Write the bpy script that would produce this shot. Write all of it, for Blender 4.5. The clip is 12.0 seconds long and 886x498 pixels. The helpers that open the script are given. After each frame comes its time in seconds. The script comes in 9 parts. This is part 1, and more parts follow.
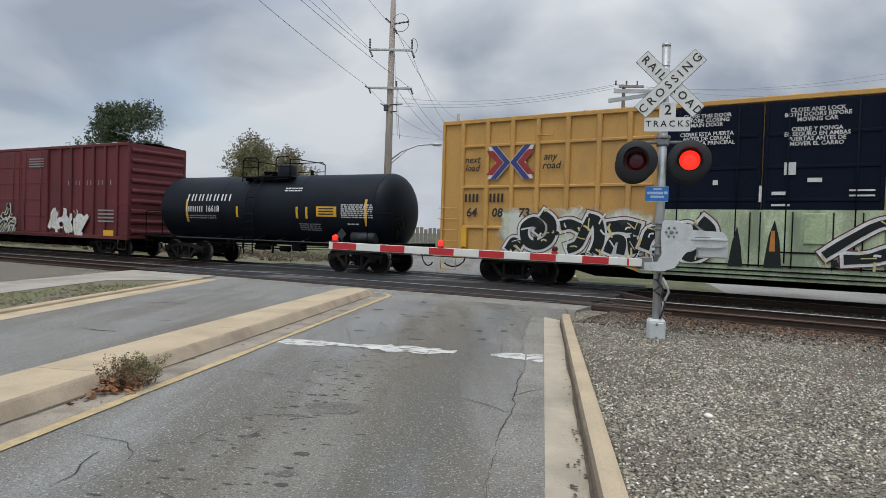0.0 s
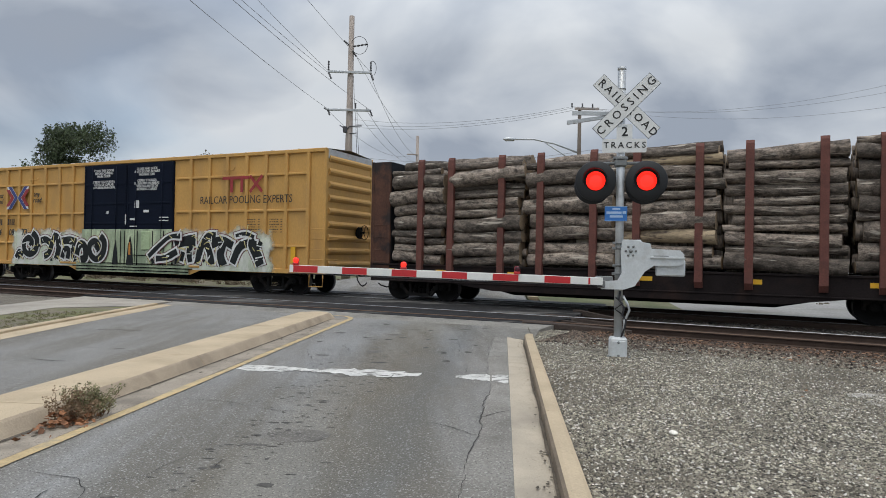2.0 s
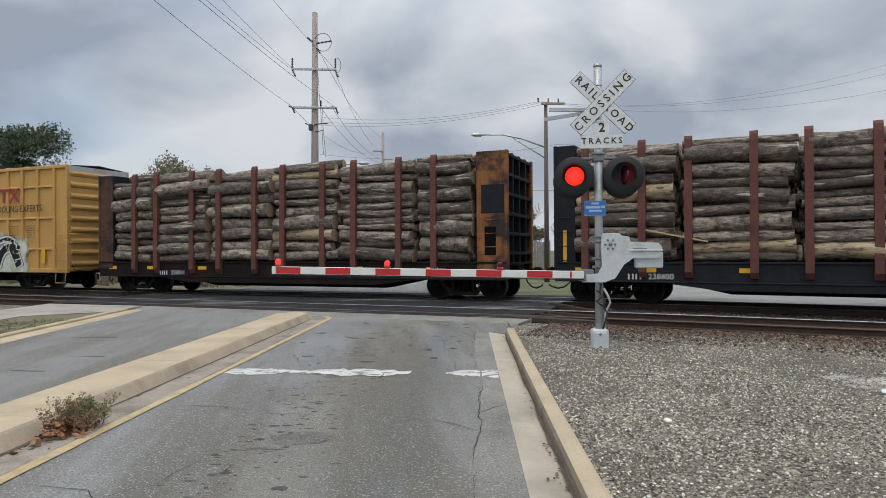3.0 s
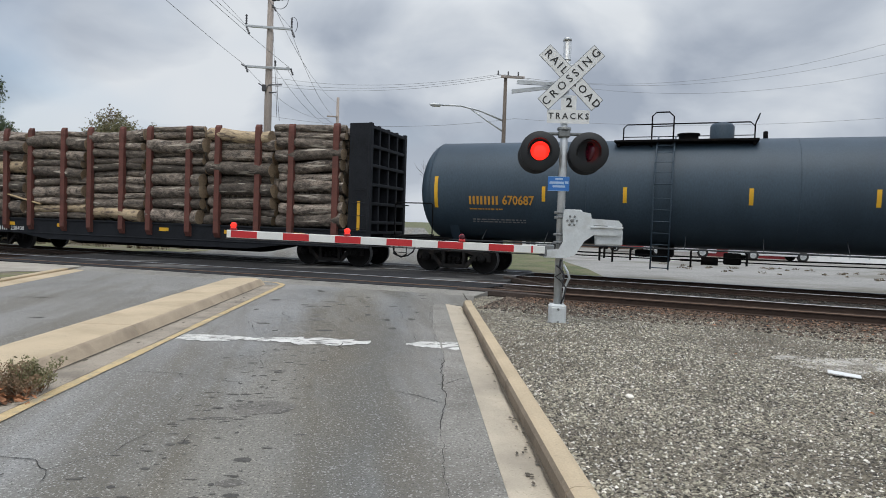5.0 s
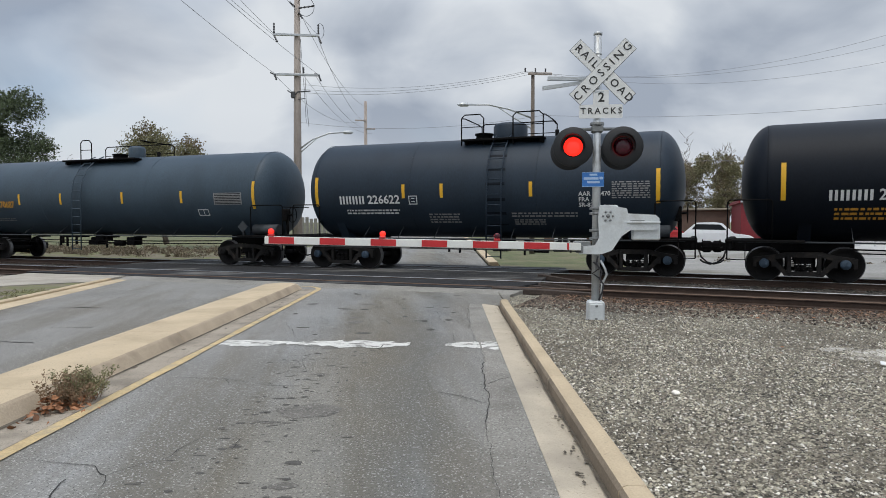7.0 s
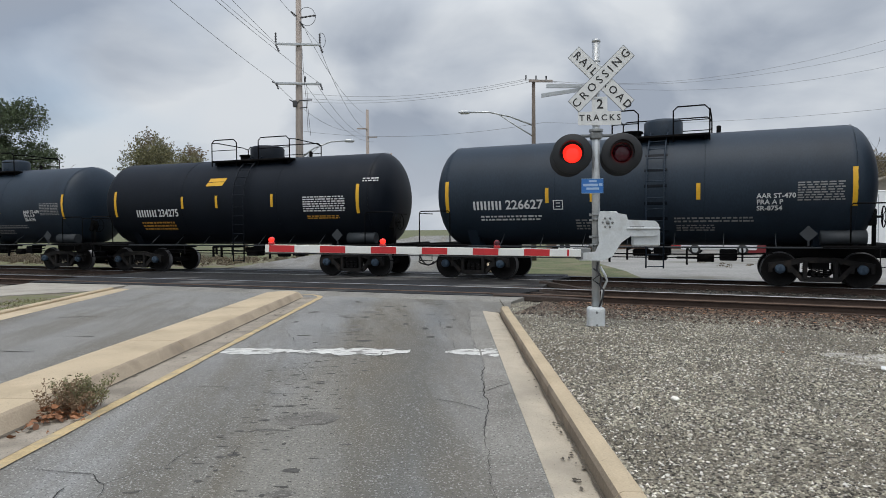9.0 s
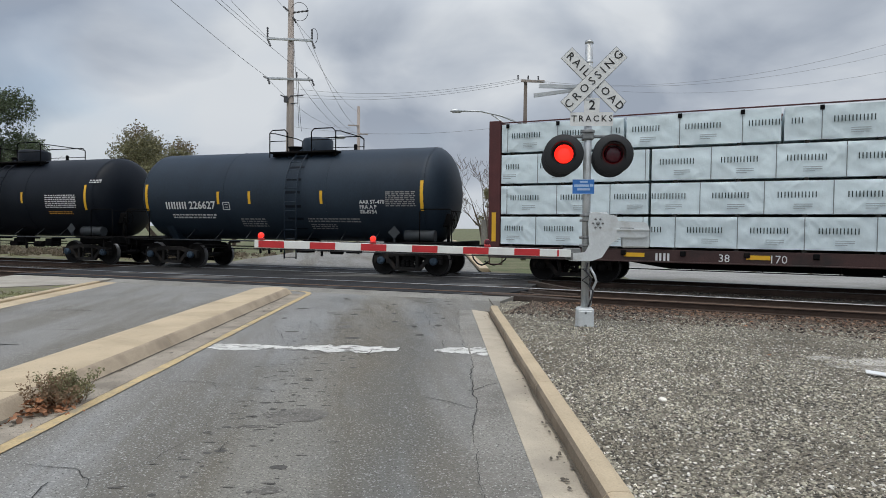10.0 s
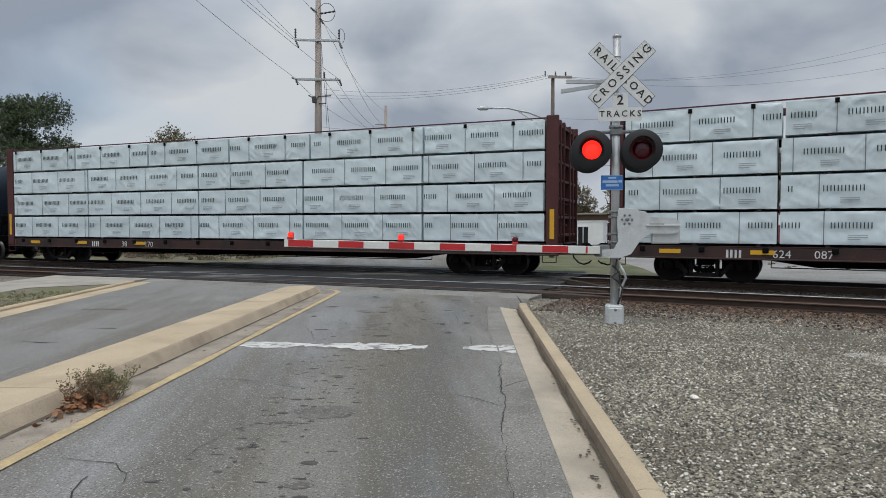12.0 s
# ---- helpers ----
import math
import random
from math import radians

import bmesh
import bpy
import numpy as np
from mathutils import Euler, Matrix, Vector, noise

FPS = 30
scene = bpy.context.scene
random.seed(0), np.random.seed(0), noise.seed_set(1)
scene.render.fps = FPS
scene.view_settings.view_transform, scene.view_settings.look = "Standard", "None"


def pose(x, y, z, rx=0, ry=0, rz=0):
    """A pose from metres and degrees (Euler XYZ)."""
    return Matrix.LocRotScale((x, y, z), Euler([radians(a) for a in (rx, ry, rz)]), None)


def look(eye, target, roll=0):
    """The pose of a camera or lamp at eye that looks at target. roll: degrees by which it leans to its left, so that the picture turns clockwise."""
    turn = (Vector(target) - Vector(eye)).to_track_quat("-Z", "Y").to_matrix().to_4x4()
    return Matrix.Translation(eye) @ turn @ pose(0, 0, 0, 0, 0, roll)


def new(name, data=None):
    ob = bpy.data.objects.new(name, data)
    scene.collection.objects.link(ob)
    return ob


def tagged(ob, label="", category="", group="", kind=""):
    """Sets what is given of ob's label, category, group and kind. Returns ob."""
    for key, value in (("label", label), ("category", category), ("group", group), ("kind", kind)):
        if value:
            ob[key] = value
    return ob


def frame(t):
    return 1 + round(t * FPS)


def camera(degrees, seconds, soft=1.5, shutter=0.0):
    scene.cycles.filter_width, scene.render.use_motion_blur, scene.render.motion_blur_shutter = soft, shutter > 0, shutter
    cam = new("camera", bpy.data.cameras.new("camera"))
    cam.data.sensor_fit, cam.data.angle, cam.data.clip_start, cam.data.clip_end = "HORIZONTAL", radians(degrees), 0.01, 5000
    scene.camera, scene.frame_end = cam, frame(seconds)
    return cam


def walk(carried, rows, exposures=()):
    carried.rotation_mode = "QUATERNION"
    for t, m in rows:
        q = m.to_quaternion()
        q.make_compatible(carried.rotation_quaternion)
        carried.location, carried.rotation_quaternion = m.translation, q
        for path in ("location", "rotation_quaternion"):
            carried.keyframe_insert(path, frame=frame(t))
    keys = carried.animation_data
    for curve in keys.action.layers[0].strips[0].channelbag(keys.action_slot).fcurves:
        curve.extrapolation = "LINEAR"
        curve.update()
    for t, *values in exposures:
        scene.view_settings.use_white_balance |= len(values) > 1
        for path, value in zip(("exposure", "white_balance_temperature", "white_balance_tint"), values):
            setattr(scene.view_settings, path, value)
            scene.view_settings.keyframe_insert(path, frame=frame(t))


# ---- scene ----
# ---- camera ----
cam = camera(68.6, 12.0, soft=0.9)
walk(cam, [
    (0, pose(0.000, -0.000, 1.564, 88.58, -1.70, -0.20)),
    (0.5, pose(0.007, 0.007, 1.575, 89.40, -1.41, -0.30)),
    (1, pose(0.002, 0.019, 1.562, 89.95, -1.39, -0.98)),
    (1.5, pose(-0.012, 0.041, 1.552, 90.33, -1.32, -2.16)),
    (2, pose(-0.037, 0.035, 1.569, 90.51, -1.03, -3.70)),
    (2.5, pose(-0.187, 0.029, 1.569, 90.50, -0.29, -5.39)),
    (3, pose(-0.331, -0.010, 1.599, 90.14, 0.39, -6.78)),
    (5, pose(-0.495, 0.145, 1.589, 87.63, -1.83, -11.15)),
    (5.5, pose(-0.556, 0.148, 1.587, 87.20, -1.96, -11.20)),
    (6, pose(-0.546, 0.144, 1.587, 87.07, -1.37, -10.20)),
    (6.5, pose(-0.571, 0.154, 1.589, 87.28, -0.63, -9.10)),
    (8.5, pose(-0.541, 0.142, 1.599, 88.20, 0.66, -8.05)),
    (9, pose(-0.530, 0.130, 1.590, 88.25, 0.36, -8.30)),
    (9.5, pose(-0.549, 0.151, 1.587, 88.19, -0.12, -8.93)),
    (10, pose(-0.545, 0.143, 1.586, 88.12, -0.57, -9.22)),
    (10.5, pose(-0.522, 0.115, 1.598, 87.99, -0.77, -9.03)),
    (11, pose(-0.548, 0.129, 1.584, 87.93, -0.89, -8.76)),
    (11.5, pose(-0.551, 0.128, 1.580, 87.85, -0.56, -7.84)),
    (12, pose(-0.540, 0.129, 1.583, 87.93, -0.03, -6.76)),
], exposures=[(0.0, 0.0), (3.0, 0.03), (5.0, 0.13), (6.5, 0.13), (8.5, 0.07), (10.0, 0.02), (11.0, -0.03), (12.0, -0.13)])

# ---- light ----
def build_world():
    w = bpy.data.worlds.new("overcast_sky")
    scene.world = w
    w.use_nodes = True
    nt = w.node_tree
    nt.nodes.clear()
    N, L = nt.nodes.new, nt.links.new
    out = N("ShaderNodeOutputWorld")
    bg = N("ShaderNodeBackground")
    bg.inputs["Strength"].default_value = 1.0
    L(bg.outputs[0], out.inputs[0])
    sky = N("ShaderNodeTexSky")
    sky.sky_type, sky.sun_disc = "NISHITA", False
    sky.sun_elevation, sky.sun_rotation = radians(48), radians(150)
    dim = N("ShaderNodeMix")
    dim.data_type, dim.blend_type = "RGBA", "MULTIPLY"
    dim.inputs[0].default_value = 1.0
    L(sky.outputs[0], dim.inputs[6])
    dim.inputs[7].default_value = (0.1, 0.1, 0.1, 1)
    co = N("ShaderNodeTexCoord")
    sep = N("ShaderNodeSeparateXYZ")
    L(co.outputs["Generated"], sep.inputs[0])
    # clouds lie in a flat layer: divide the direction by its height
    h = N("ShaderNodeMath"); h.operation = "ADD"; h.inputs[1].default_value = 0.42
    L(sep.outputs[2], h.inputs[0])
    hm = N("ShaderNodeMath"); hm.operation = "MAXIMUM"; hm.inputs[1].default_value = 0.05
    L(h.outputs[0], hm.inputs[0])
    dx = N("ShaderNodeMath"); dx.operation = "DIVIDE"
    dy = N("ShaderNodeMath"); dy.operation = "DIVIDE"
    L(sep.outputs[0], dx.inputs[0]); L(hm.outputs[0], dx.inputs[1])
    L(sep.outputs[1], dy.inputs[0]); L(hm.outputs[0], dy.inputs[1])
    com = N("ShaderNodeCombineXYZ")
    L(dx.outputs[0], com.inputs[0]); L(dy.outputs[0], com.inputs[1])
    n1 = N("ShaderNodeTexNoise")
    n1.inputs["Scale"].default_value, n1.inputs["Detail"].default_value, n1.inputs["Roughness"].default_value = 2.0, 6.0, 0.47
    n1.inputs["Distortion"].default_value = 0.35
    off = N("ShaderNodeMapping"); off.inputs["Location"].default_value = (3.0, 1.05, 0.0)
    L(com.outputs[0], off.inputs[0]); L(off.outputs[0], n1.inputs["Vector"])
    r1 = N("ShaderNodeValToRGB")
    e = r1.color_ramp.elements
    e[0].position, e[0].color = 0.385, (0.32, 0.365, 0.44, 1)
    e[1].position, e[1].color = 0.615, (0.645, 0.68, 0.72, 1)
    m = r1.color_ramp.elements.new(0.5); m.color = (0.475, 0.52, 0.585, 1)
    L(n1.outputs[0], r1.inputs[0])
    n2 = N("ShaderNodeTexNoise")
    n2.inputs["Scale"].default_value, n2.inputs["Detail"].default_value = 0.8, 4.0
    off2 = N("ShaderNodeMapping"); off2.inputs["Location"].default_value = (9.1, 4.2, 2.0)
    L(com.outputs[0], off2.inputs[0]); L(off2.outputs[0], n2.inputs["Vector"])
    gap = N("ShaderNodeValToRGB")
    gap.color_ramp.elements[0].position, gap.color_ramp.elements[0].color = 0.56, (0, 0, 0, 1)
    gap.color_ramp.elements[1].position, gap.color_ramp.elements[1].color = 0.70, (0.6, 0.6, 0.6, 1)
    L(n2.outputs[0], gap.inputs[0])
    mix = N("ShaderNodeMix"); mix.data_type = "RGBA"
    L(gap.outputs[0], mix.inputs[0]); L(r1.outputs[0], mix.inputs[6]); L(dim.outputs[2], mix.inputs[7])
    # an even pale band of far cloud near the horizon, brighter cloud overhead
    hz = N("ShaderNodeMapRange")
    hz.inputs["From Min"].default_value, hz.inputs["From Max"].default_value = 0.0, 0.16
    hz.inputs["To Min"].default_value, hz.inputs["To Max"].default_value = 0.75, 0.0
    L(sep.outputs[2], hz.inputs[0])
    mix2 = N("ShaderNodeMix"); mix2.data_type = "RGBA"
    L(hz.outputs[0], mix2.inputs[0]); L(mix.outputs[2], mix2.inputs[6])
    mix2.inputs[7].default_value = (0.52, 0.56, 0.615, 1)
    up = N("ShaderNodeMapRange")
    up.inputs["From Min"].default_value, up.inputs["From Max"].default_value = 0.3, 1.0
    up.inputs["To Min"].default_value, up.inputs["To Max"].default_value = 1.0, 2.9
    L(sep.outputs[2], up.inputs[0])
    fin = N("ShaderNodeVectorMath"); fin.operation = "SCALE"
    L(mix2.outputs[2], fin.inputs[0]); L(up.outputs[0], fin.inputs["Scale"])
    L(fin.outputs[0], bg.inputs["Color"])


build_world()
sun_data = bpy.data.lights.new("sun", "SUN")
sun_data.energy, sun_data.angle, sun_data.color = 1.15, radians(40), (1.0, 0.92, 0.80)
sun = new("sun", sun_data)
sun.matrix_world = look((0, 0, 30), (5, 9, 0))

# ---- shared numbers ----
TRACK_YAW = -28.49                     # the line of the track
DU = Vector((math.cos(radians(TRACK_YAW)), math.sin(radians(TRACK_YAW)), 0))
DN = Vector((-DU.y, DU.x, 0))
ROAD_YAW = -9.0
RX = Vector((math.cos(radians(ROAD_YAW)), math.sin(radians(ROAD_YAW)), 0))
RY = Vector((-RX.y, RX.x, 0))
TRAIN_LAT = 19.75                      # distance of the far track's centre line
NEAR_LAT = 15.42                       # and of the near track's
RAIL_TOP = 0.08
MAST = Vector((3.39, 10.06, 0))


def trk_line(u, lat, z=0.0):
    """A place by its distance along the straight part of the track and its distance from the camera's side."""
    return DU * u + DN * lat + Vector((0, 0, z))


def bend(u):
    """The track curves gently towards the road past the crossing: how far it has come over."""
    s = (u + 3.0) / 1.2
    return 0.11 * 1.2 * (s if s > 30 else math.log1p(math.exp(s)))


def trk(u, lat, z=0.0):
    return trk_line(u, lat - bend(u), z)


def lat_of(p):
    return DN.dot(p) + bend(DU.dot(p))


def rd(x, y, z=0.0):
    return RX * x + RY * y + Vector((0, 0, z))


# ---- materials ----
def material(name, color, rough=0.7, metal=0.0, var=0.12, scale=3.0, fine=60.0, bump=0.15, stain=None, stain_at=(0.52, 0.7),
             stain_scale=0.8, stain_stretch=None, stretch=(1, 1, 1), emit=None, island=0.0, ob_random=0.0, spec=0.5, speck=None):
    m = bpy.data.materials.new(name)
    m.use_nodes = True
    nt = m.node_tree
    b = nt.nodes["Principled BSDF"]
    N, L = nt.nodes.new, nt.links.new
    b.inputs["Roughness"].default_value, b.inputs["Metallic"].default_value = rough, metal
    b.inputs["Specular IOR Level"].default_value = spec
    co = N("ShaderNodeTexCoord")
    mp = N("ShaderNodeMapping")
    mp.inputs["Scale"].default_value = stretch
    L(co.outputs["Object"], mp.inputs[0])
    big = N("ShaderNodeTexNoise")
    big.inputs["Scale"].default_value, big.inputs["Detail"].default_value = scale, 5.0
    L(mp.outputs[0], big.inputs["Vector"])
    small = N("ShaderNodeTexNoise")
    small.inputs["Scale"].default_value, small.inputs["Detail"].default_value = fine, 3.0
    L(mp.outputs[0], small.inputs["Vector"])
    add = N("ShaderNodeMath"); add.operation = "ADD"
    L(big.outputs[0], add.inputs[0]); L(small.outputs[0], add.inputs[1])
    last = add.outputs[0]
    mr = N("ShaderNodeMapRange")
    mr.inputs["From Min"].default_value, mr.inputs["From Max"].default_value = 0.55, 1.45
    mr.inputs["To Min"].default_value, mr.inputs["To Max"].default_value = 1 - var * 1.6, 1 + var * 1.6
    L(last, mr.inputs[0])
    fac = mr.outputs[0]
    for amount, node, sock in ((island, "ShaderNodeNewGeometry", "Random Per Island"), (ob_random, "ShaderNodeObjectInfo", "Random")):
        if amount:
            g = N(node)
            r = N("ShaderNodeMapRange")
            r.inputs["To Min"].default_value, r.inputs["To Max"].default_value = 1 - amount, 1 + amount
            L(g.outputs[sock], r.inputs[0])
            mu = N("ShaderNodeMath"); mu.operation = "MULTIPLY"
            L(fac, mu.inputs[0]); L(r.outputs[0], mu.inputs[1])
            fac = mu.outputs[0]
    sc = N("ShaderNodeVectorMath"); sc.operation = "SCALE"
    sc.inputs[0].default_value = color[:3]
    L(fac, sc.inputs["Scale"])
    col = sc.outputs[0]
    if stain:
        st = N("ShaderNodeTexNoise")
        st.inputs["Scale"].default_value, st.inputs["Detail"].default_value, st.inputs["Roughness"].default_value = stain_scale, 8.0, 0.62
        mp2 = N("ShaderNodeMapping")
        mp2.inputs["Scale"].default_value, mp2.inputs["Location"].default_value = stain_stretch or stretch, (7.3, 2.1, 4.4)
        L(co.outputs["Object"], mp2.inputs[0]); L(mp2.outputs[0], st.inputs["Vector"])
        ra = N("ShaderNodeMapRange")
        ra.inputs["From Min"].default_value, ra.inputs["From Max"].default_value = stain_at
        L(st.outputs[0], ra.inputs[0])
        mx = N("ShaderNodeMix"); mx.data_type = "RGBA"
        L(ra.outputs[0], mx.inputs[0]); L(col, mx.inputs[6])
        mx.inputs[7].default_value = (*stain[:3], 1)
        col = mx.outputs[2]
    if speck:
        # pale and dark grains of stone: (colour, scale, from, to)
        for k, (sc_col, s_scale, lo, hi) in enumerate(speck):
            sn = N("ShaderNodeTexNoise")
            sn.inputs["Scale"].default_value, sn.inputs["Detail"].default_value = s_scale, 2.0
            sm = N("ShaderNodeMapping"); sm.inputs["Location"].default_value = (3.1 * k + 1.3, 5.7 * k, 0.4)
            L(co.outputs["Object"], sm.inputs[0]); L(sm.outputs[0], sn.inputs["Vector"])
            sr = N("ShaderNodeMapRange")
            sr.inputs["From Min"].default_value, sr.inputs["From Max"].default_value = lo, hi
            L(sn.outputs[0], sr.inputs[0])
            sx = N("ShaderNodeMix"); sx.data_type = "RGBA"
            L(sr.outputs[0], sx.inputs[0]); L(col, sx.inputs[6])
            sx.inputs[7].default_value = (*sc_col, 1)
            col = sx.outputs[2]
    L(col, b.inputs["Base Color"])
    if bump:
        bp = N("ShaderNodeBump")
        bp.inputs["Strength"].default_value, bp.inputs["Distance"].default_value = bump, 0.02
        L(small.outputs[0], bp.inputs["Height"]); L(bp.outputs[0], b.inputs["Normal"])
    if emit:
        b.inputs["Emission Color"].default_value = (*emit[0], 1)
        b.inputs["Emission Strength"].default_value = emit[1]
    return m


def overspray(name, color, second, x0, x1, edge, fade=0.3, scale=2.2, ragged=0.9):
    """Sprayed paint that thins out to nothing at its upper edge and its two sides, in the thing's own axes."""
    m = material(name, color, 0.75, var=0.3, scale=1.6, fine=30, bump=0, stain=second, stain_at=(0.42, 0.62), stain_scale=1.5, stain_stretch=(1.6, 1, 0.5))
    nt = m.node_tree
    N, L = nt.nodes.new, nt.links.new
    co = N("ShaderNodeTexCoord")
    sep = N("ShaderNodeSeparateXYZ")
    L(co.outputs["Object"], sep.inputs[0])
    ns = N("ShaderNodeTexNoise")
    ns.inputs["Scale"].default_value, ns.inputs["Detail"].default_value = scale, 4.0
    L(co.outputs["Object"], ns.inputs["Vector"])
    near = None
    for axis, k, off in ((0, 1.0, -x0), (0, -1.0, x1), (2, -1.0, edge)):
        d = N("ShaderNodeMath"); d.operation = "MULTIPLY_ADD"
        d.inputs[1].default_value, d.inputs[2].default_value = k, off
        L(sep.outputs[axis], d.inputs[0])
        if near is None:
            near = d
        else:
            lo = N("ShaderNodeMath"); lo.operation = "MINIMUM"
            L(near.outputs[0], lo.inputs[0]); L(d.outputs[0], lo.inputs[1])
            near = lo
    amp = N("ShaderNodeMath"); amp.operation = "MULTIPLY_ADD"
    amp.inputs[1].default_value, amp.inputs[2].default_value = ragged, -ragged / 2
    L(ns.outputs[0], amp.inputs[0])
    hi = N("ShaderNodeMath"); hi.operation = "ADD"
    L(near.outputs[0], hi.inputs[0]); L(amp.outputs[0], hi.inputs[1])
    mr = N("ShaderNodeMapRange")
    mr.inputs["From Min"].default_value, mr.inputs["From Max"].default_value = 0.0, fade
    L(hi.outputs[0], mr.inputs[0])
    clear = N("ShaderNodeBsdfTransparent")
    mix = N("ShaderNodeMixShader")
    L(mr.outputs[0], mix.inputs[0]); L(clear.outputs[0], mix.inputs[1])
    L(nt.nodes["Principled BSDF"].outputs[0], mix.inputs[2])
    L(mix.outputs[0], nt.nodes["Material Output"].inputs[0])
    return m


asphalt = material("asphalt", (0.205, 0.199, 0.184), 0.9, var=0.22, scale=0.6, fine=40, bump=0.8, stain=(0.142, 0.129, 0.106), stain_at=(0.44, 0.62), stain_scale=0.75, stain_stretch=(1.5, 0.16, 1), speck=(((0.36, 0.345, 0.315), 66, 0.575, 0.68), ((0.075, 0.07, 0.062), 60, 0.58, 0.68)))


def lane_wear(m):
    """Grime down the middle of the lane and smoother, bluer wheel tracks beside it, by the distance across the road."""
    nt = m.node_tree
    N, L = nt.nodes.new, nt.links.new
    b = nt.nodes["Principled BSDF"]
    col = b.inputs["Base Color"].links[0].from_socket
    co = N("ShaderNodeTexCoord")
    dot = N("ShaderNodeVectorMath"); dot.operation = "DOT_PRODUCT"
    dot.inputs[1].default_value = RX
    L(co.outputs["Object"], dot.inputs[0])
    ns = N("ShaderNodeTexNoise")
    ns.inputs["Scale"].default_value, ns.inputs["Detail"].default_value = 1.1, 5.0
    L(co.outputs["Object"], ns.inputs["Vector"])
    sway = N("ShaderNodeMath"); sway.operation = "MULTIPLY_ADD"
    sway.inputs[1].default_value, sway.inputs[2].default_value = 0.8, -0.4
    L(ns.outputs[0], sway.inputs[0])
    x = N("ShaderNodeMath"); x.operation = "ADD"
    L(dot.outputs["Value"], x.inputs[0]); L(sway.outputs[0], x.inputs[1])
    mr = N("ShaderNodeMapRange")
    mr.inputs["From Min"].default_value, mr.inputs["From Max"].default_value = -3.7, 0.1
    L(x.outputs[0], mr.inputs[0])
    ramp = N("ShaderNodeValToRGB")
    stops = ((-3.7, (1.06, 1.06, 1.06)), (-3.1, (1.12, 1.14, 1.17)), (-2.55, (1.02, 1.05, 1.08)), (-2.0, (0.95, 0.93, 0.87)), (-1.5, (0.96, 0.94, 0.88)), (-0.85, (0.86, 0.9, 0.94)), (-0.45, (1.0, 1.0, 0.99)), (0.1, (1.05, 1.05, 1.04)))
    els = ramp.color_ramp.elements
    els[0].color, els[1].color = (*stops[0][1], 1), (*stops[-1][1], 1)
    for at, c in stops[1:-1]:
        els.new((at + 3.7) / 3.8).color = (*c, 1)
    L(mr.outputs[0], ramp.inputs[0])
    mx = N("ShaderNodeMix"); mx.data_type, mx.blend_type = "RGBA", "MULTIPLY"
    mx.inputs[0].default_value = 1.0
    L(col, mx.inputs[6]); L(ramp.outputs[0], mx.inputs[7])
    L(mx.outputs[2], b.inputs["Base Color"])


lane_wear(asphalt)
asphalt_dark = material("worn_crossing_asphalt", (0.021, 0.021, 0.022), 0.75, var=0.45, scale=0.9, fine=50, bump=0.5, stain=(0.15, 0.145, 0.135), stain_at=(0.56, 0.66), stain_scale=0.6, stretch=(0.5, 1.2, 1), spec=0.3)
concrete = material("kerb_concrete", (0.505, 0.403, 0.27), 0.9, var=0.12, scale=1.5, fine=80, bump=0.25, stain=(0.37, 0.29, 0.185), stain_at=(0.48, 0.74), stain_scale=1.1, speck=(((0.30, 0.25, 0.18), 60, 0.66, 0.72),))
gutter_mat = material("gutter_concrete", (0.47, 0.405, 0.31), 0.92, var=0.14, scale=1.5, fine=80, bump=0.3, stain=(0.30, 0.262, 0.205), stain_at=(0.48, 0.72), stain_scale=0.9, speck=(((0.2, 0.17, 0.13), 60, 0.66, 0.72),))
grey_gutter_mat = material("stained_gutter_concrete", (0.33, 0.285, 0.225), 0.92, var=0.18, scale=1.5, fine=80, bump=0.3, stain=(0.2, 0.172, 0.135), stain_at=(0.46, 0.66), stain_scale=1.6, speck=(((0.12, 0.1, 0.08), 60, 0.62, 0.7),))
pale_concrete = material("pale_concrete", (0.37, 0.335, 0.28), 0.9, var=0.15, scale=1.2, fine=60, bump=0.25, stain=(0.24, 0.22, 0.19), stain_at=(0.48, 0.7), stain_scale=0.9)
gravel_mat = material("gravel_bed", (0.18, 0.157, 0.12), 0.95, var=0.4, scale=1.2, fine=45, bump=1.0, stain=(0.105, 0.09, 0.068), stain_at=(0.5, 0.68), stain_scale=0.5, speck=(((0.48, 0.445, 0.37), 48, 0.58, 0.65), ((0.022, 0.019, 0.015), 44, 0.52, 0.60)))
stone_mat = material("gravel_stone", (0.308, 0.284, 0.221), 0.9, var=0.3, scale=20, fine=90, bump=0.2, island=0.9, stain=(0.15, 0.127, 0.094), stain_at=(0.5, 0.68), stain_scale=0.5)
rusty_stone_mat = material("rust_stained_stone", (0.12, 0.09, 0.068), 0.9, var=0.3, scale=20, fine=90, bump=0.2, island=0.95)
pale_stone_mat = material("pale_gravel_stone", (0.70, 0.67, 0.60), 0.9, var=0.15, scale=20, fine=90, bump=0.2, island=0.25)
far_lot_mat = material("pale_gravel_lot", (0.265, 0.258, 0.24), 0.95, var=0.25, scale=0.4, fine=12, bump=0.3, stain=(0.15, 0.14, 0.11), stain_at=(0.5, 0.66), stain_scale=0.4, stain_stretch=(0.5, 1, 1))
grass_mat = material("grass", (0.098, 0.112, 0.045), 0.95, var=0.4, scale=0.8, fine=25, bump=0.5, stain=(0.165, 0.145, 0.085), stain_at=(0.45, 0.65), stain_scale=0.7)
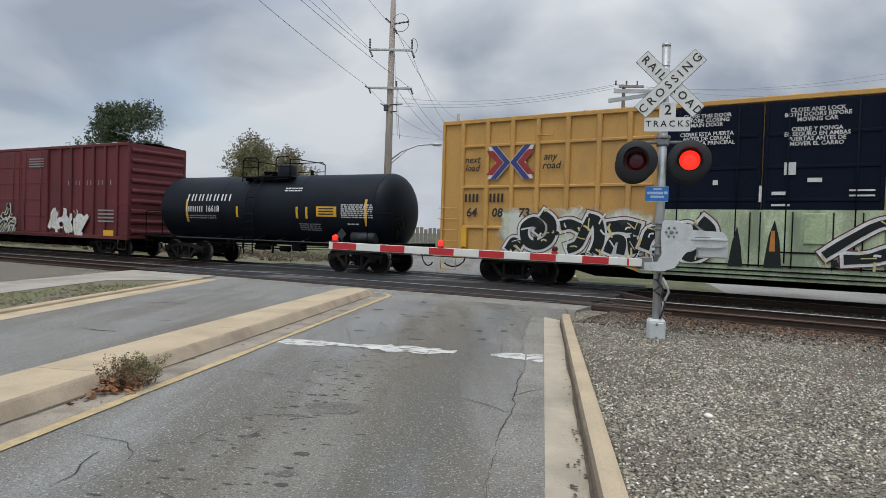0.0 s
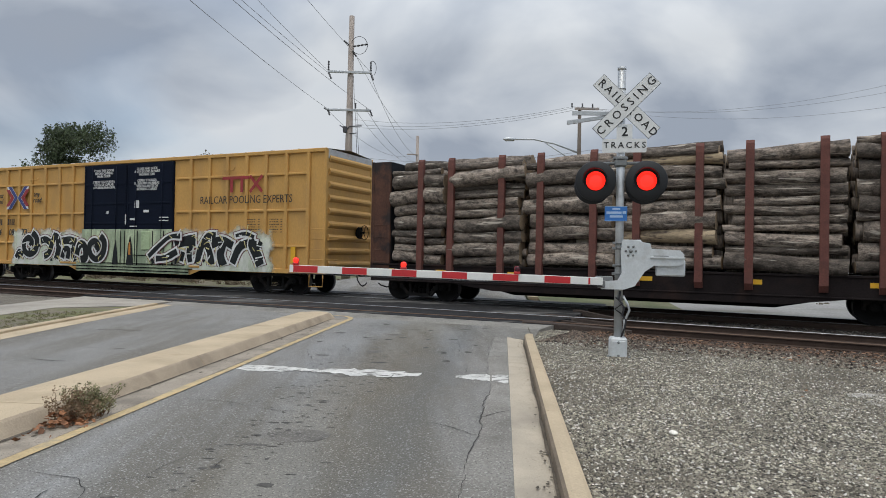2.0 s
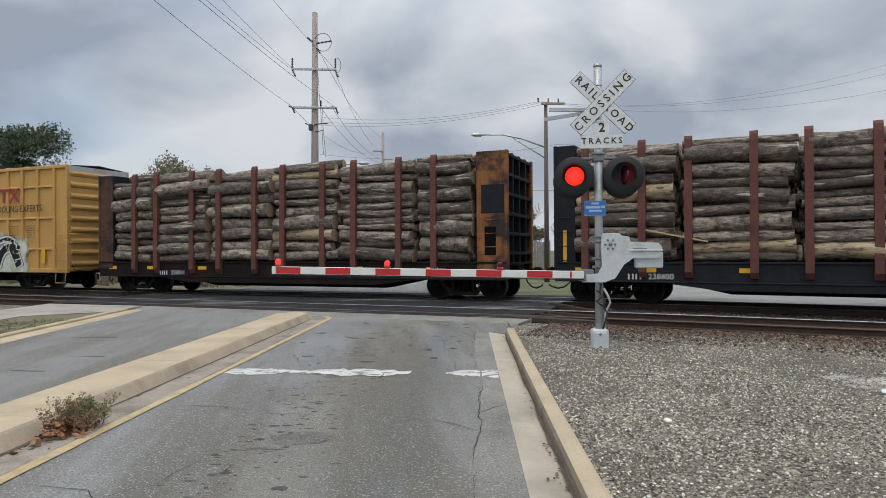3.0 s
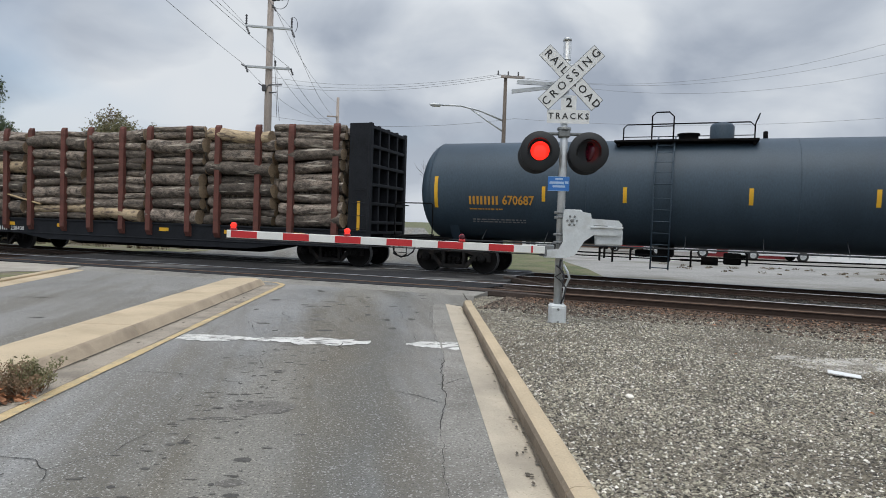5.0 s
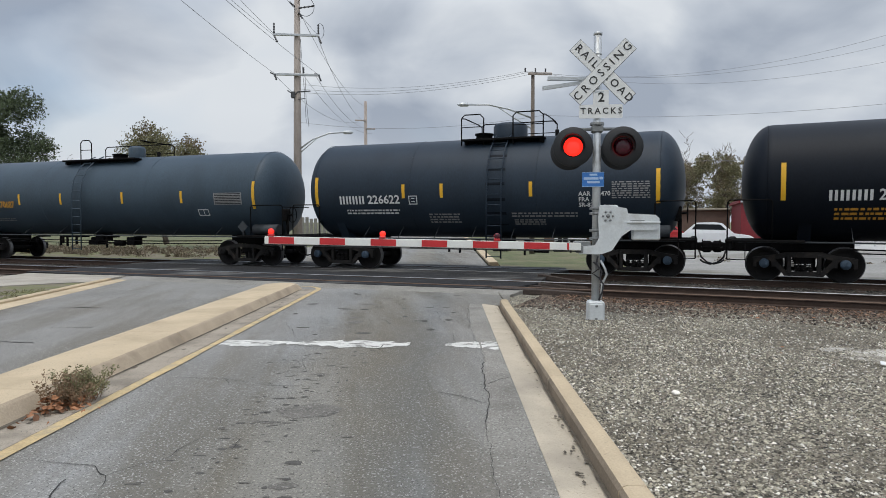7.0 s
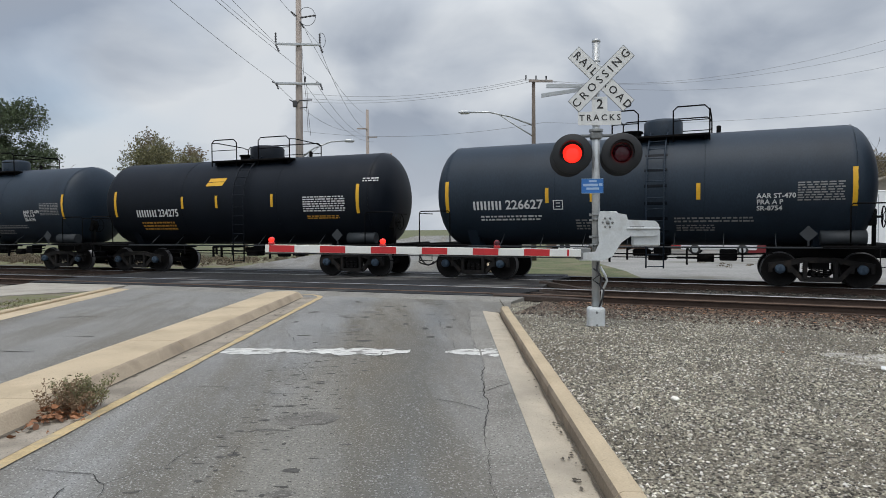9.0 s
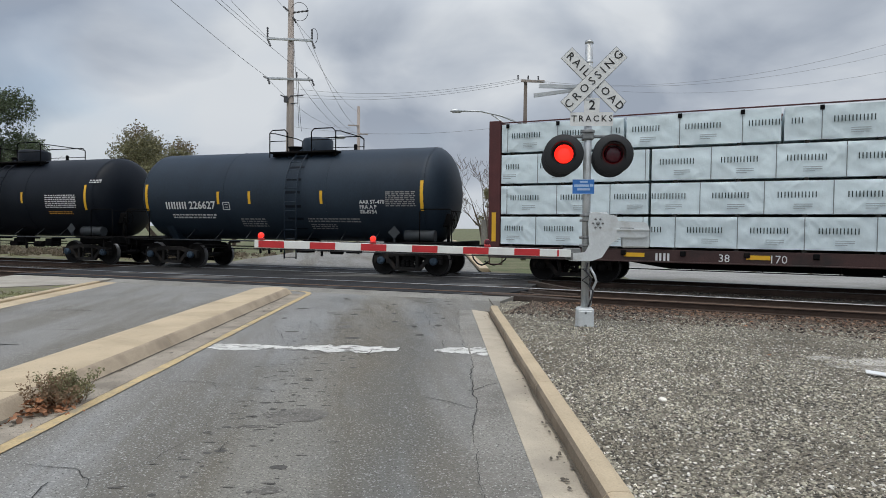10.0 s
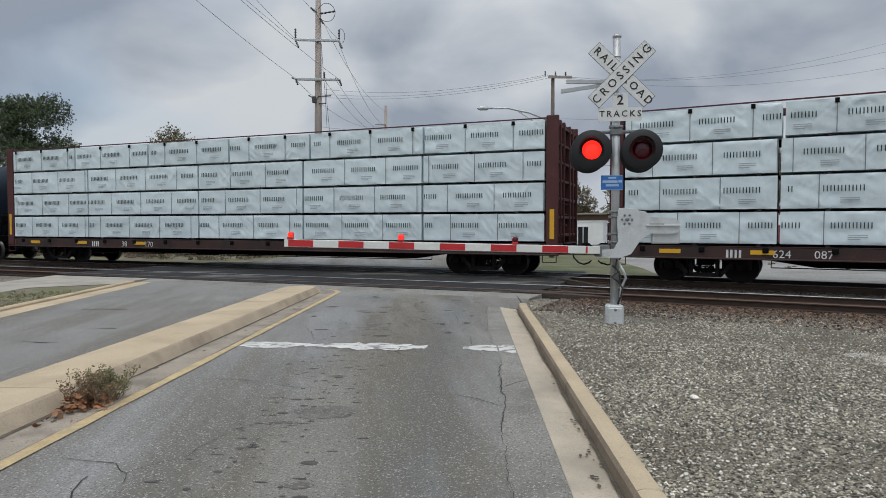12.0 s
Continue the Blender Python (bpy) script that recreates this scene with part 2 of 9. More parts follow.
yellow_line = material("faded_yellow_paint", (0.50, 0.375, 0.20), 0.85, var=0.2, scale=4, fine=60, bump=0.3, stain=(0.34, 0.29, 0.20), stain_at=(0.5, 0.64), stain_scale=4)
white_line = material("worn_white_paint", (0.58, 0.57, 0.53), 0.85, var=0.2, scale=4, fine=60, bump=0.3, stain=(0.21, 0.2, 0.18), stain_at=(0.53, 0.58), stain_scale=5, stain_stretch=(1.0, 2.2, 1))
crack_mat = material("crack_tar", (0.034, 0.031, 0.028), 0.9, var=0.3, scale=8)
rail_side = material("rusty_rail", (0.052, 0.032, 0.023), 0.8, 0.2, var=0.3, scale=4, fine=60)
rail_head = material("polished_rail_head", (0.26, 0.265, 0.27), 0.5, 1.0, var=0.25, bump=0.02)
tie_mat = material("old_tie_wood", (0.048, 0.035, 0.028), 0.95, var=0.35, scale=3, fine=30, bump=0.6, ob_random=0.35)
galv = material("galvanised_steel", (0.50, 0.52, 0.53), 0.42, 0.55, var=0.1, scale=6, fine=50, bump=0.05, stain=(0.38, 0.39, 0.39), stain_at=(0.5, 0.75), stain_scale=3)
signal_paint = material("silver_signal_paint", (0.58, 0.61, 0.62), 0.4, 0.1, var=0.08, scale=5, fine=40, bump=0.04, stain=(0.42, 0.42, 0.4), stain_at=(0.55, 0.8), stain_scale=4)
signal_dark = material("signal_casting_shadow_grey", (0.19, 0.2, 0.2), 0.6, 0.2, var=0.15)
sign_white = material("sign_sheeting", (0.70, 0.71, 0.70), 0.5, var=0.06, scale=8, fine=80, bump=0.02)
sign_black = material("sign_black", (0.02, 0.02, 0.02), 0.5, var=0.1, bump=0)
sign_blue = material("sign_blue", (0.03, 0.16, 0.48), 0.45, var=0.1, bump=0)
sign_pale_blue = material("sign_lettering_blue", (0.35, 0.5, 0.7), 0.5, var=0.1, bump=0)
lamp_black = material("lamp_black", (0.010, 0.0115, 0.014), 0.6, var=0.2, bump=0.05)
lens_dark = material("unlit_red_lens", (0.06, 0.003, 0.011), 0.25, var=0.15, fine=30, bump=0.3)
lens_lit = material("lit_red_lens", (0.6, 0.02, 0.01), 0.3, var=0.05, bump=0, emit=((1.0, 0.019, 0.011), 1.7))
arm_white = material("arm_white", (0.72, 0.73, 0.70), 0.5, var=0.06, scale=5, fine=50, bump=0.02)
arm_red = material("arm_red", (0.50, 0.025, 0.03), 0.4, var=0.1, scale=5, fine=50, bump=0.02)
pole_wood = material("weathered_pole_wood", (0.36, 0.31, 0.275), 0.95, var=0.2, scale=2, fine=20, bump=0.4, stretch=(3, 3, 0.3))
wire_mat = material("wire_black", (0.03, 0.03, 0.035), 0.6, var=0.1, bump=0)
far_wire = material("weathered_cable", (0.22, 0.225, 0.235), 0.6, var=0.1, bump=0)
insulator_mat = material("insulator_grey", (0.06, 0.06, 0.065), 0.4, var=0.1, bump=0)
bark = material("tree_bark", (0.11, 0.085, 0.065), 0.95, var=0.3, scale=4, fine=30, bump=0.6)
leaf_green = material("dark_green_leaves", (0.075, 0.10, 0.048), 0.7, var=0.2, scale=2, fine=9, bump=0, island=0.65)
leaf_olive = material("olive_autumn_leaves", (0.19, 0.18, 0.09), 0.7, var=0.2, scale=0.35, fine=9, bump=0, island=0.55, stain=(0.16, 0.105, 0.055), stain_at=(0.5, 0.62), stain_scale=0.4)
leaf_brown = material("brown_green_leaves", (0.21, 0.175, 0.105), 0.7, var=0.3, scale=0.5, fine=9, bump=0, island=0.55)
dead_leaf = material("dead_brown_leaf", (0.33, 0.15, 0.07), 0.85, var=0.3, fine=40, bump=0.1, island=0.5, ob_random=0.5)
debris_mat = material("rust_brown_debris", (0.15, 0.088, 0.055), 0.9, var=0.3, fine=40, bump=0.1, island=0.8)
weed_leaf = material("grey_green_weed_leaf", (0.21, 0.2, 0.1), 0.85, var=0.2, fine=40, bump=0.1, island=0.35)
weed_stem = material("dry_weed_stem", (0.22, 0.15, 0.09), 0.9, var=0.2)

box_yellow = material("faded_yellow_car_paint", (0.55, 0.31, 0.085), 0.6, var=0.1, scale=0.7, fine=30, bump=0.06, stain=(0.40, 0.235, 0.082), stain_at=(0.5, 0.75), stain_scale=0.9, stretch=(1, 1, 0.35))
box_red = material("oxide_red_car_paint", (0.135, 0.027, 0.030), 0.6, var=0.16, scale=0.8, fine=30, bump=0.06, stain=(0.08, 0.024, 0.024), stain_at=(0.5, 0.75), stain_scale=0.8, stretch=(1, 1, 0.3), spec=0.35)
door_navy = material("navy_door_paint", (0.005, 0.0085, 0.019), 0.75, var=0.2, scale=0.8, fine=30, bump=0.06, stain=(0.010, 0.014, 0.024), stain_at=(0.55, 0.8), stretch=(1, 1, 0.3), spec=0.1)
roof_metal = material("galvanised_roof", (0.45, 0.46, 0.46), 0.5, 0.4, var=0.15, scale=0.8, fine=20, bump=0.05, stain=(0.32, 0.2, 0.1), stain_at=(0.55, 0.72), stain_scale=1.2)
tank_black = material("black_tank_paint", (0.0048, 0.0075, 0.0125), 0.5, var=0.25, scale=0.6, fine=30, bump=0.03, stain=(0.011, 0.014, 0.019), stain_at=(0.5, 0.8), stain_scale=0.8, stretch=(1, 1, 0.4), spec=0.17)
tank_grey = material("dark_slate_tank_paint", (0.039, 0.061, 0.083), 0.5, var=0.2, scale=0.6, fine=30, bump=0.03, stain=(0.028, 0.043, 0.059), stain_at=(0.48, 0.8), stain_scale=0.8, stretch=(1, 1, 0.4), spec=0.33)
tank_slate = material("charcoal_tank_paint", (0.0165, 0.0275, 0.042), 0.5, var=0.2, scale=0.6, fine=30, bump=0.03, stain=(0.0115, 0.0185, 0.029), stain_at=(0.48, 0.8), stain_scale=0.8, stretch=(1, 1, 0.4), spec=0.27)
frame_black = material("grimy_black_frame", (0.006, 0.006, 0.0065), 0.9, var=0.3, scale=2, fine=30, bump=0.2, stain=(0.017, 0.0135, 0.012), stain_at=(0.52, 0.75), stain_scale=2, spec=0.1)
wheel_steel = material("brown_wheel_steel", (0.010, 0.0095, 0.0095), 0.8, 0.0, var=0.3, scale=3, fine=30, bump=0.1, stain=(0.03, 0.027, 0.024), stain_at=(0.55, 0.75), stain_scale=4, spec=0.15)
tread_steel = material("bright_wheel_tread", (0.16, 0.16, 0.165), 0.45, 0.8, var=0.1, bump=0.02)
bearing_blue = material("dull_blue_bearing_cap", (0.03, 0.055, 0.085), 0.6, var=0.2)
stake_rust = material("rust_brown_stake", (0.135, 0.048, 0.036), 0.75, 0.1, var=0.2, scale=3, fine=30, bump=0.15, stain=(0.075, 0.032, 0.026), stain_at=(0.5, 0.75), stain_scale=2)
bulk_rust = material("orange_rusted_bulkhead", (0.25, 0.10, 0.03), 0.8, 0.1, var=0.35, scale=1.6, fine=30, bump=0.2, stain=(0.04, 0.022, 0.018), stain_at=(0.47, 0.58), stain_scale=1.3)
bulk_black = material("black_bulkhead_paint", (0.016, 0.018, 0.022), 0.75, var=0.3, scale=2, fine=30, bump=0.1, spec=0.18)
deck_brown = material("brown_flatcar_paint", (0.045, 0.020, 0.018), 0.7, var=0.3, scale=2, fine=30, bump=0.12, stain=(0.02, 0.015, 0.014), stain_at=(0.48, 0.7), stain_scale=1.5)
lumber_red = material("maroon_bulkhead_paint", (0.075, 0.018, 0.018), 0.65, var=0.25, scale=2, fine=30, bump=0.1)
log_bark = material("grey_brown_log_bark", (0.20, 0.165, 0.135), 0.95, var=0.6, scale=2.6, fine=11, bump=1.0, stain=(0.05, 0.041, 0.034), stain_at=(0.46, 0.64), stain_scale=1.8, stretch=(5.0, 0.8, 0.8), ob_random=0.55, speck=(((0.48, 0.43, 0.36), 2.4, 0.63, 0.69),))
log_bare = material("bare_pale_log", (0.44, 0.34, 0.22), 0.9, var=0.3, scale=2.5, fine=12, bump=0.5, stain=(0.12, 0.09, 0.07), stain_at=(0.5, 0.62), stain_scale=2.2, stretch=(2.5, 0.8, 0.8), ob_random=0.2)
log_end = material("cut_log_end", (0.27, 0.20, 0.13), 0.9, var=0.35, scale=5, fine=30, bump=0.3, island=0.3)
wrap_white = material("white_lumber_wrap", (0.655, 0.755, 0.785), 0.35, var=0.05, scale=1.5, fine=3.2, bump=0.6, stretch=(1.9, 1.0, 1.0), ob_random=0.06)
print_dark = material("dark_teal_print", (0.018, 0.04, 0.045), 0.5, var=0.1, bump=0)
print_grey = material("faint_grey_print", (0.36, 0.40, 0.42), 0.5, var=0.1, bump=0)
strap_mat = material("dark_strap", (0.16, 0.18, 0.19), 0.5, var=0.1, bump=0)
timber_dark = material("dark_bunk_timber_and_gap_fill", (0.05, 0.045, 0.04), 0.9, var=0.3)
reflector_yellow = material("yellow_reflective_tape", (0.72, 0.40, 0.02), 0.4, var=0.1, bump=0.02)
letter_white = material("white_stencil", (0.62, 0.63, 0.63), 0.6, var=0.15, scale=6, fine=60, bump=0)
letter_grey = material("faded_grey_stencil", (0.25, 0.25, 0.25), 0.6, var=0.2, scale=6, fine=60, bump=0)
letter_black = material("black_stencil", (0.02, 0.02, 0.02), 0.6, var=0.15, bump=0)
letter_yellow = material("orange_yellow_stencil", (0.55, 0.27, 0.03), 0.6, var=0.15, bump=0)
logo_red = material("red_logo_paint", (0.30, 0.03, 0.032), 0.6, var=0.25, scale=4, bump=0)
logo_blue = material("blue_logo_paint", (0.035, 0.05, 0.19), 0.6, var=0.15, bump=0)
spray_white = material("white_spray_paint", (0.66, 0.67, 0.66), 0.7, var=0.15, scale=3, fine=30, bump=0, stain=(0.50, 0.50, 0.42), stain_at=(0.55, 0.75), stain_scale=1.6)
spray_green = material("pale_green_spray_paint", (0.40, 0.50, 0.30), 0.7, var=0.2, scale=2, fine=30, bump=0, stain=(0.16, 0.28, 0.14), stain_at=(0.55, 0.72), stain_scale=2.5)
spray_black = material("black_spray_paint", (0.018, 0.021, 0.022), 0.75, var=0.25, scale=2, bump=0, stain=(0.045, 0.055, 0.05), stain_at=(0.58, 0.72), stain_scale=2, spec=0.2)
spray_cream = material("cream_spray_paint", (0.58, 0.52, 0.24), 0.7, var=0.2, bump=0)
placard_steel = material("grey_air_reservoir_paint", (0.03, 0.035, 0.04), 0.6, var=0.2)
brick_brown = material("brown_brick_wall", (0.13, 0.085, 0.065), 0.9, var=0.2, scale=2, fine=14, bump=0.3)
shop_red = material("red_painted_wall", (0.19, 0.016, 0.022), 0.6, var=0.12)
shop_white = material("white_painted_wall", (0.82, 0.83, 0.83), 0.6, var=0.06)
roof_tan = material("tan_roof_shingle", (0.26, 0.23, 0.18), 0.9, var=0.2)
window_dark = material("dark_window_glass", (0.02, 0.022, 0.025), 0.12, var=0.1, bump=0)
car_white = material("white_car_paint", (0.72, 0.73, 0.75), 0.25, var=0.03, bump=0)
car_red = material("red_car_paint", (0.40, 0.03, 0.035), 0.25, var=0.05, bump=0)
rubber = material("black_rubber", (0.015, 0.015, 0.016), 0.8, var=0.1)
cut_lumber = material("pale_new_lumber", (0.5, 0.38, 0.22), 0.8, var=0.15, stretch=(0.3, 3, 3))
asphalt_pale = material("pale_patched_asphalt", (0.25, 0.237, 0.208), 0.9, var=0.22, scale=0.8, fine=40, bump=0.8, stain=(0.155, 0.144, 0.124), stain_at=(0.46, 0.66), stain_scale=0.9, speck=(((0.40, 0.385, 0.35), 66, 0.575, 0.68), ((0.09, 0.084, 0.075), 60, 0.58, 0.68)))
dent_mat = material("dark_asphalt_dent", (0.075, 0.07, 0.062), 0.85, var=0.35, scale=6, fine=60, bump=0.4)
oil_spot = material("oil_stained_asphalt", (0.125, 0.116, 0.1), 0.8, var=0.35, scale=3, fine=60, bump=0.5, speck=(((0.24, 0.225, 0.2), 46, 0.55, 0.66),))
weedy_dirt = material("weedy_dirt", (0.165, 0.14, 0.10), 0.95, var=0.35, scale=1.2, fine=30, bump=0.5, stain=(0.14, 0.145, 0.06), stain_at=(0.42, 0.56), stain_scale=1.2)
kerb_grime_shade = material("grimy_shaded_kerb_face", (0.22, 0.175, 0.125), 0.95, var=0.2, scale=2, fine=60, bump=0.3, stain=(0.12, 0.095, 0.07), stain_at=(0.48, 0.7), stain_scale=2.0)
median_face = material("shaded_median_face", (0.41, 0.33, 0.235), 0.95, var=0.15, scale=2, fine=60, bump=0.3, stain=(0.27, 0.215, 0.155), stain_at=(0.48, 0.7), stain_scale=1.6)
rail_dull = material("rusty_rail_head", (0.12, 0.075, 0.05), 0.7, 0.2, var=0.25)
chain_link = material("grey_fence_boards", (0.24, 0.23, 0.21), 0.9, var=0.2)
log_sill = material("sooty_brown_sill_paint", (0.014, 0.0105, 0.0105), 0.8, var=0.3, scale=2, fine=30, bump=0.12, stain=(0.03, 0.018, 0.015), stain_at=(0.52, 0.72), stain_scale=1.5, spec=0.15)
bulk_dark_rust = material("dark_rusted_bulkhead", (0.085, 0.036, 0.022), 0.8, 0.1, var=0.35, scale=1.6, fine=30, bump=0.2, stain=(0.022, 0.016, 0.015), stain_at=(0.46, 0.6), stain_scale=1.3)
ballast_mat = material("dark_track_ballast", (0.05, 0.045, 0.04), 0.95, var=0.4, scale=1.2, fine=45, bump=1.0, stain=(0.13, 0.12, 0.105), stain_at=(0.52, 0.7), stain_scale=0.8, speck=(((0.28, 0.265, 0.24), 42, 0.6, 0.68), ((0.02, 0.018, 0.016), 40, 0.53, 0.61)))
ballast_stone_mat = material("sooty_ballast_stone", (0.085, 0.077, 0.066), 0.9, var=0.25, scale=20, fine=90, bump=0.2, island=0.9)
spray_maroon = material("maroon_spray_paint", (0.13, 0.035, 0.04), 0.7, var=0.3, scale=2, bump=0)
spray_orange = material("orange_spray_paint", (0.42, 0.17, 0.03), 0.7, var=0.3, scale=2, bump=0)
mint_wash = overspray("pale_mint_overspray", (0.52, 0.57, 0.44), (0.66, 0.67, 0.62), -7.38, -2.48, 2.3)
green_wash = overspray("pale_green_overspray", (0.46, 0.54, 0.36), (0.24, 0.30, 0.20), -3.48, 4.12, 2.62, 0.15, 2.4, 0.5)
dry_scrub = material("grey_dry_scrub", (0.16, 0.128, 0.088), 0.9, var=0.2, scale=1, fine=9, bump=0, island=0.3)
dust_mat = material("pale_dust", (0.46, 0.435, 0.39), 0.95, var=0.25, scale=2, fine=40, bump=0.4, stain=(0.2, 0.178, 0.14), stain_at=(0.46, 0.56), stain_scale=3, speck=(((0.06, 0.055, 0.045), 40, 0.55, 0.62), ((0.52, 0.49, 0.43), 45, 0.58, 0.66)))
mint_wash_far = overspray("pale_mint_overspray_far", (0.52, 0.57, 0.44), (0.66, 0.67, 0.62), 2.32, 7.32, 2.3)
gutter_dirt_shade = material("dark_gutter_dirt_and_shade", (0.10, 0.082, 0.06), 0.95, var=0.4, scale=6, fine=60, bump=0.4)
pole_dark = material("dark_creosote_pole_wood", (0.13, 0.108, 0.09), 0.95, var=0.25, scale=2, fine=20, bump=0.4, stretch=(3, 3, 0.3))
truck_iron = material("grimy_cast_iron", (0.013, 0.012, 0.0115), 0.8, var=0.35, scale=4, fine=30, bump=0.2, stain=(0.04, 0.031, 0.025), stain_at=(0.52, 0.72), stain_scale=4, spec=0.25)

# ---- mesh tools ----
def quads(bm, vs, faces):
    v = [bm.verts.new(p) for p in vs]
    for f in faces:
        try:
            bm.faces.new([v[i] for i in f])
        except ValueError:
            pass


def box(bm, x0, x1, y0, y1, z0, z1, b=0.0, m=None):
    """A box with chamfered edges (b metres)."""
    cx, cy, cz = (x0 + x1) / 2, (y0 + y1) / 2, (z0 + z1) / 2
    hx, hy, hz = abs(x1 - x0) / 2, abs(y1 - y0) / 2, abs(z1 - z0) / 2
    b = min(b, hx * 0.9, hy * 0.9, hz * 0.9)
    if b <= 0:
        vs = [Vector((cx + sx * hx, cy + sy * hy, cz + sz * hz)) for sx in (-1, 1) for sy in (-1, 1) for sz in (-1, 1)]
        fs = [(0, 1, 3, 2), (4, 6, 7, 5), (0, 4, 5, 1), (2, 3, 7, 6), (0, 2, 6, 4), (1, 5, 7, 3)]
    else:
        vs, ix = [], {}
        for sx in (-1, 1):
            for sy in (-1, 1):
                for sz in (-1, 1):
                    for k in range(3):
                        d = [hx - b, hy - b, hz - b]
                        d[k] = (hx, hy, hz)[k]
                        ix[sx, sy, sz, k] = len(vs)
                        vs.append(Vector((cx + sx * d[0], cy + sy * d[1], cz + sz * d[2])))
        fs = []
        for s in (-1, 1):
            fs.append([ix[s, a, c, 0] for a, c in ((-1, -1), (1, -1), (1, 1), (-1, 1))][::s])
            fs.append([ix[a, s, c, 1] for a, c in ((-1, -1), (-1, 1), (1, 1), (1, -1))][::s])
            fs.append([ix[a, c, s, 2] for a, c in ((-1, -1), (1, -1), (1, 1), (-1, 1))][::s])
        for a in (-1, 1):
            for c in (-1, 1):
                fs.append([ix[a, c, -1, 0], ix[a, c, 1, 0], ix[a, c, 1, 1], ix[a, c, -1, 1]])
                fs.append([ix[a, -1, c, 0], ix[a, 1, c, 0], ix[a, 1, c, 2], ix[a, -1, c, 2]])
                fs.append([ix[-1, a, c, 1], ix[1, a, c, 1], ix[1, a, c, 2], ix[-1, a, c, 2]])
                for e in (-1, 1):
                    fs.append([ix[a, c, e, 0], ix[a, c, e, 1], ix[a, c, e, 2]])
    if m is not None:
        vs = [m @ p for p in vs]
    quads(bm, vs, fs)


def tube(bm, pts, r, seg=8, closed=False, caps=True):
    """A round bar along a line of points; r is one radius or one for each point."""
    pts = [Vector(p) for p in pts]
    n = len(pts)
    rad = r if isinstance(r, (list, tuple)) else [r] * n
    rings, up = [], None
    for i, p in enumerate(pts):
        a = pts[(i - 1) % n] if (i or closed) else p
        c = pts[(i + 1) % n] if (i < n - 1 or closed) else p
        d = (c - a).normalized()
        if up is None:
            up = Vector((0, 0, 1)) if abs(d.z) < 0.9 else Vector((1, 0, 0))
        s = d.cross(up)
        s = s.normalized() if s.length > 1e-6 else d.orthogonal().normalized()
        up = s.cross(d).normalized()
        rings.append([bm.verts.new(p + rad[i] * (s * math.cos(2 * math.pi * k / seg) + up * math.sin(2 * math.pi * k / seg))) for k in range(seg)])
    for i in range(n if closed else n - 1):
        a, c = rings[i], rings[(i + 1) % n]
        for k in range(seg):
            f = bm.faces.new((a[k], a[(k + 1) % seg], c[(k + 1) % seg], c[k]))
            f.smooth = True
    if caps and not closed:
        bm.faces.new(rings[0][::-1])
        bm.faces.new(rings[-1])


def lathe(bm, prof, origin, axis, seg=32, a0=0.0, a1=2 * math.pi):
    """Turn a profile of (along, radius) about an axis; smooth but for its ends."""
    origin, axis = Vector(origin), Vector(axis).normalized()
    s = axis.orthogonal().normalized()
    if abs(axis.z) < 0.5:
        s = Vector((0, 0, 1))
    t = axis.cross(s)
    full = abs(a1 - a0 - 2 * math.pi) < 1e-6
    n = seg if full else seg + 1
    rings = []
    for along, r in prof:
        if r < 1e-6:
            rings.append([bm.verts.new(origin + axis * along)])
        else:
            rings.append([bm.verts.new(origin + axis * along + r * (s * math.cos(a0 + (a1 - a0) * k / seg) + t * math.sin(a0 + (a1 - a0) * k / seg))) for k in range(n)])
    for a, c in zip(rings, rings[1:]):
        for k in range(seg):
            k2 = (k + 1) % n
            if len(a) == 1 and len(c) == 1:
                continue
            vs = [a[0], c[k2], c[k]] if len(a) == 1 else ([a[k], a[k2], c[0]] if len(c) == 1 else [a[k], a[k2], c[k2], c[k]])
            f = bm.faces.new(vs)
            f.smooth = True


def prism(bm, poly, origin, ax, ay, az, depth):
    """A flat plate: a 2D outline in the axes ax, ay, with thickness depth along az."""
    origin, ax, ay, az = Vector(origin), Vector(ax), Vector(ay), Vector(az)
    a = [bm.verts.new(origin + ax * x + ay * y) for x, y in poly]
    c = [bm.verts.new(origin + ax * x + ay * y + az * depth) for x, y in poly]
    n = len(poly)
    bm.faces.new(a[::-1])
    bm.faces.new(c)
    for i in range(n):
        bm.faces.new((a[i], a[(i + 1) % n], c[(i + 1) % n], c[i]))


def mesh_of(name, bm, mat):
    bmesh.ops.recalc_face_normals(bm, faces=bm.faces)
    me = bpy.data.meshes.new(name)
    bm.to_mesh(me)
    bm.free()
    me.materials.append(mat)
    return me


def part(name, bm, mat, parent=None, label="", kind=""):
    ob = new(name, bm if isinstance(bm, bpy.types.Mesh) else mesh_of(name, bm, mat))
    if parent is not None:
        ob.parent = parent
    return tagged(ob, label, kind=kind)


def thing(name, label, category, m=None, group="", kind=""):
    ob = new(name)
    ob.empty_display_size = 0.1
    if m is not None:
        ob.matrix_world = m
    return tagged(ob, label, category, group, kind)


def setting(name, bm, mat, label="", category="", kind="structure"):
    return tagged(part(name, bm, mat), label, category, "", kind)


def BM():
    return bmesh.new()


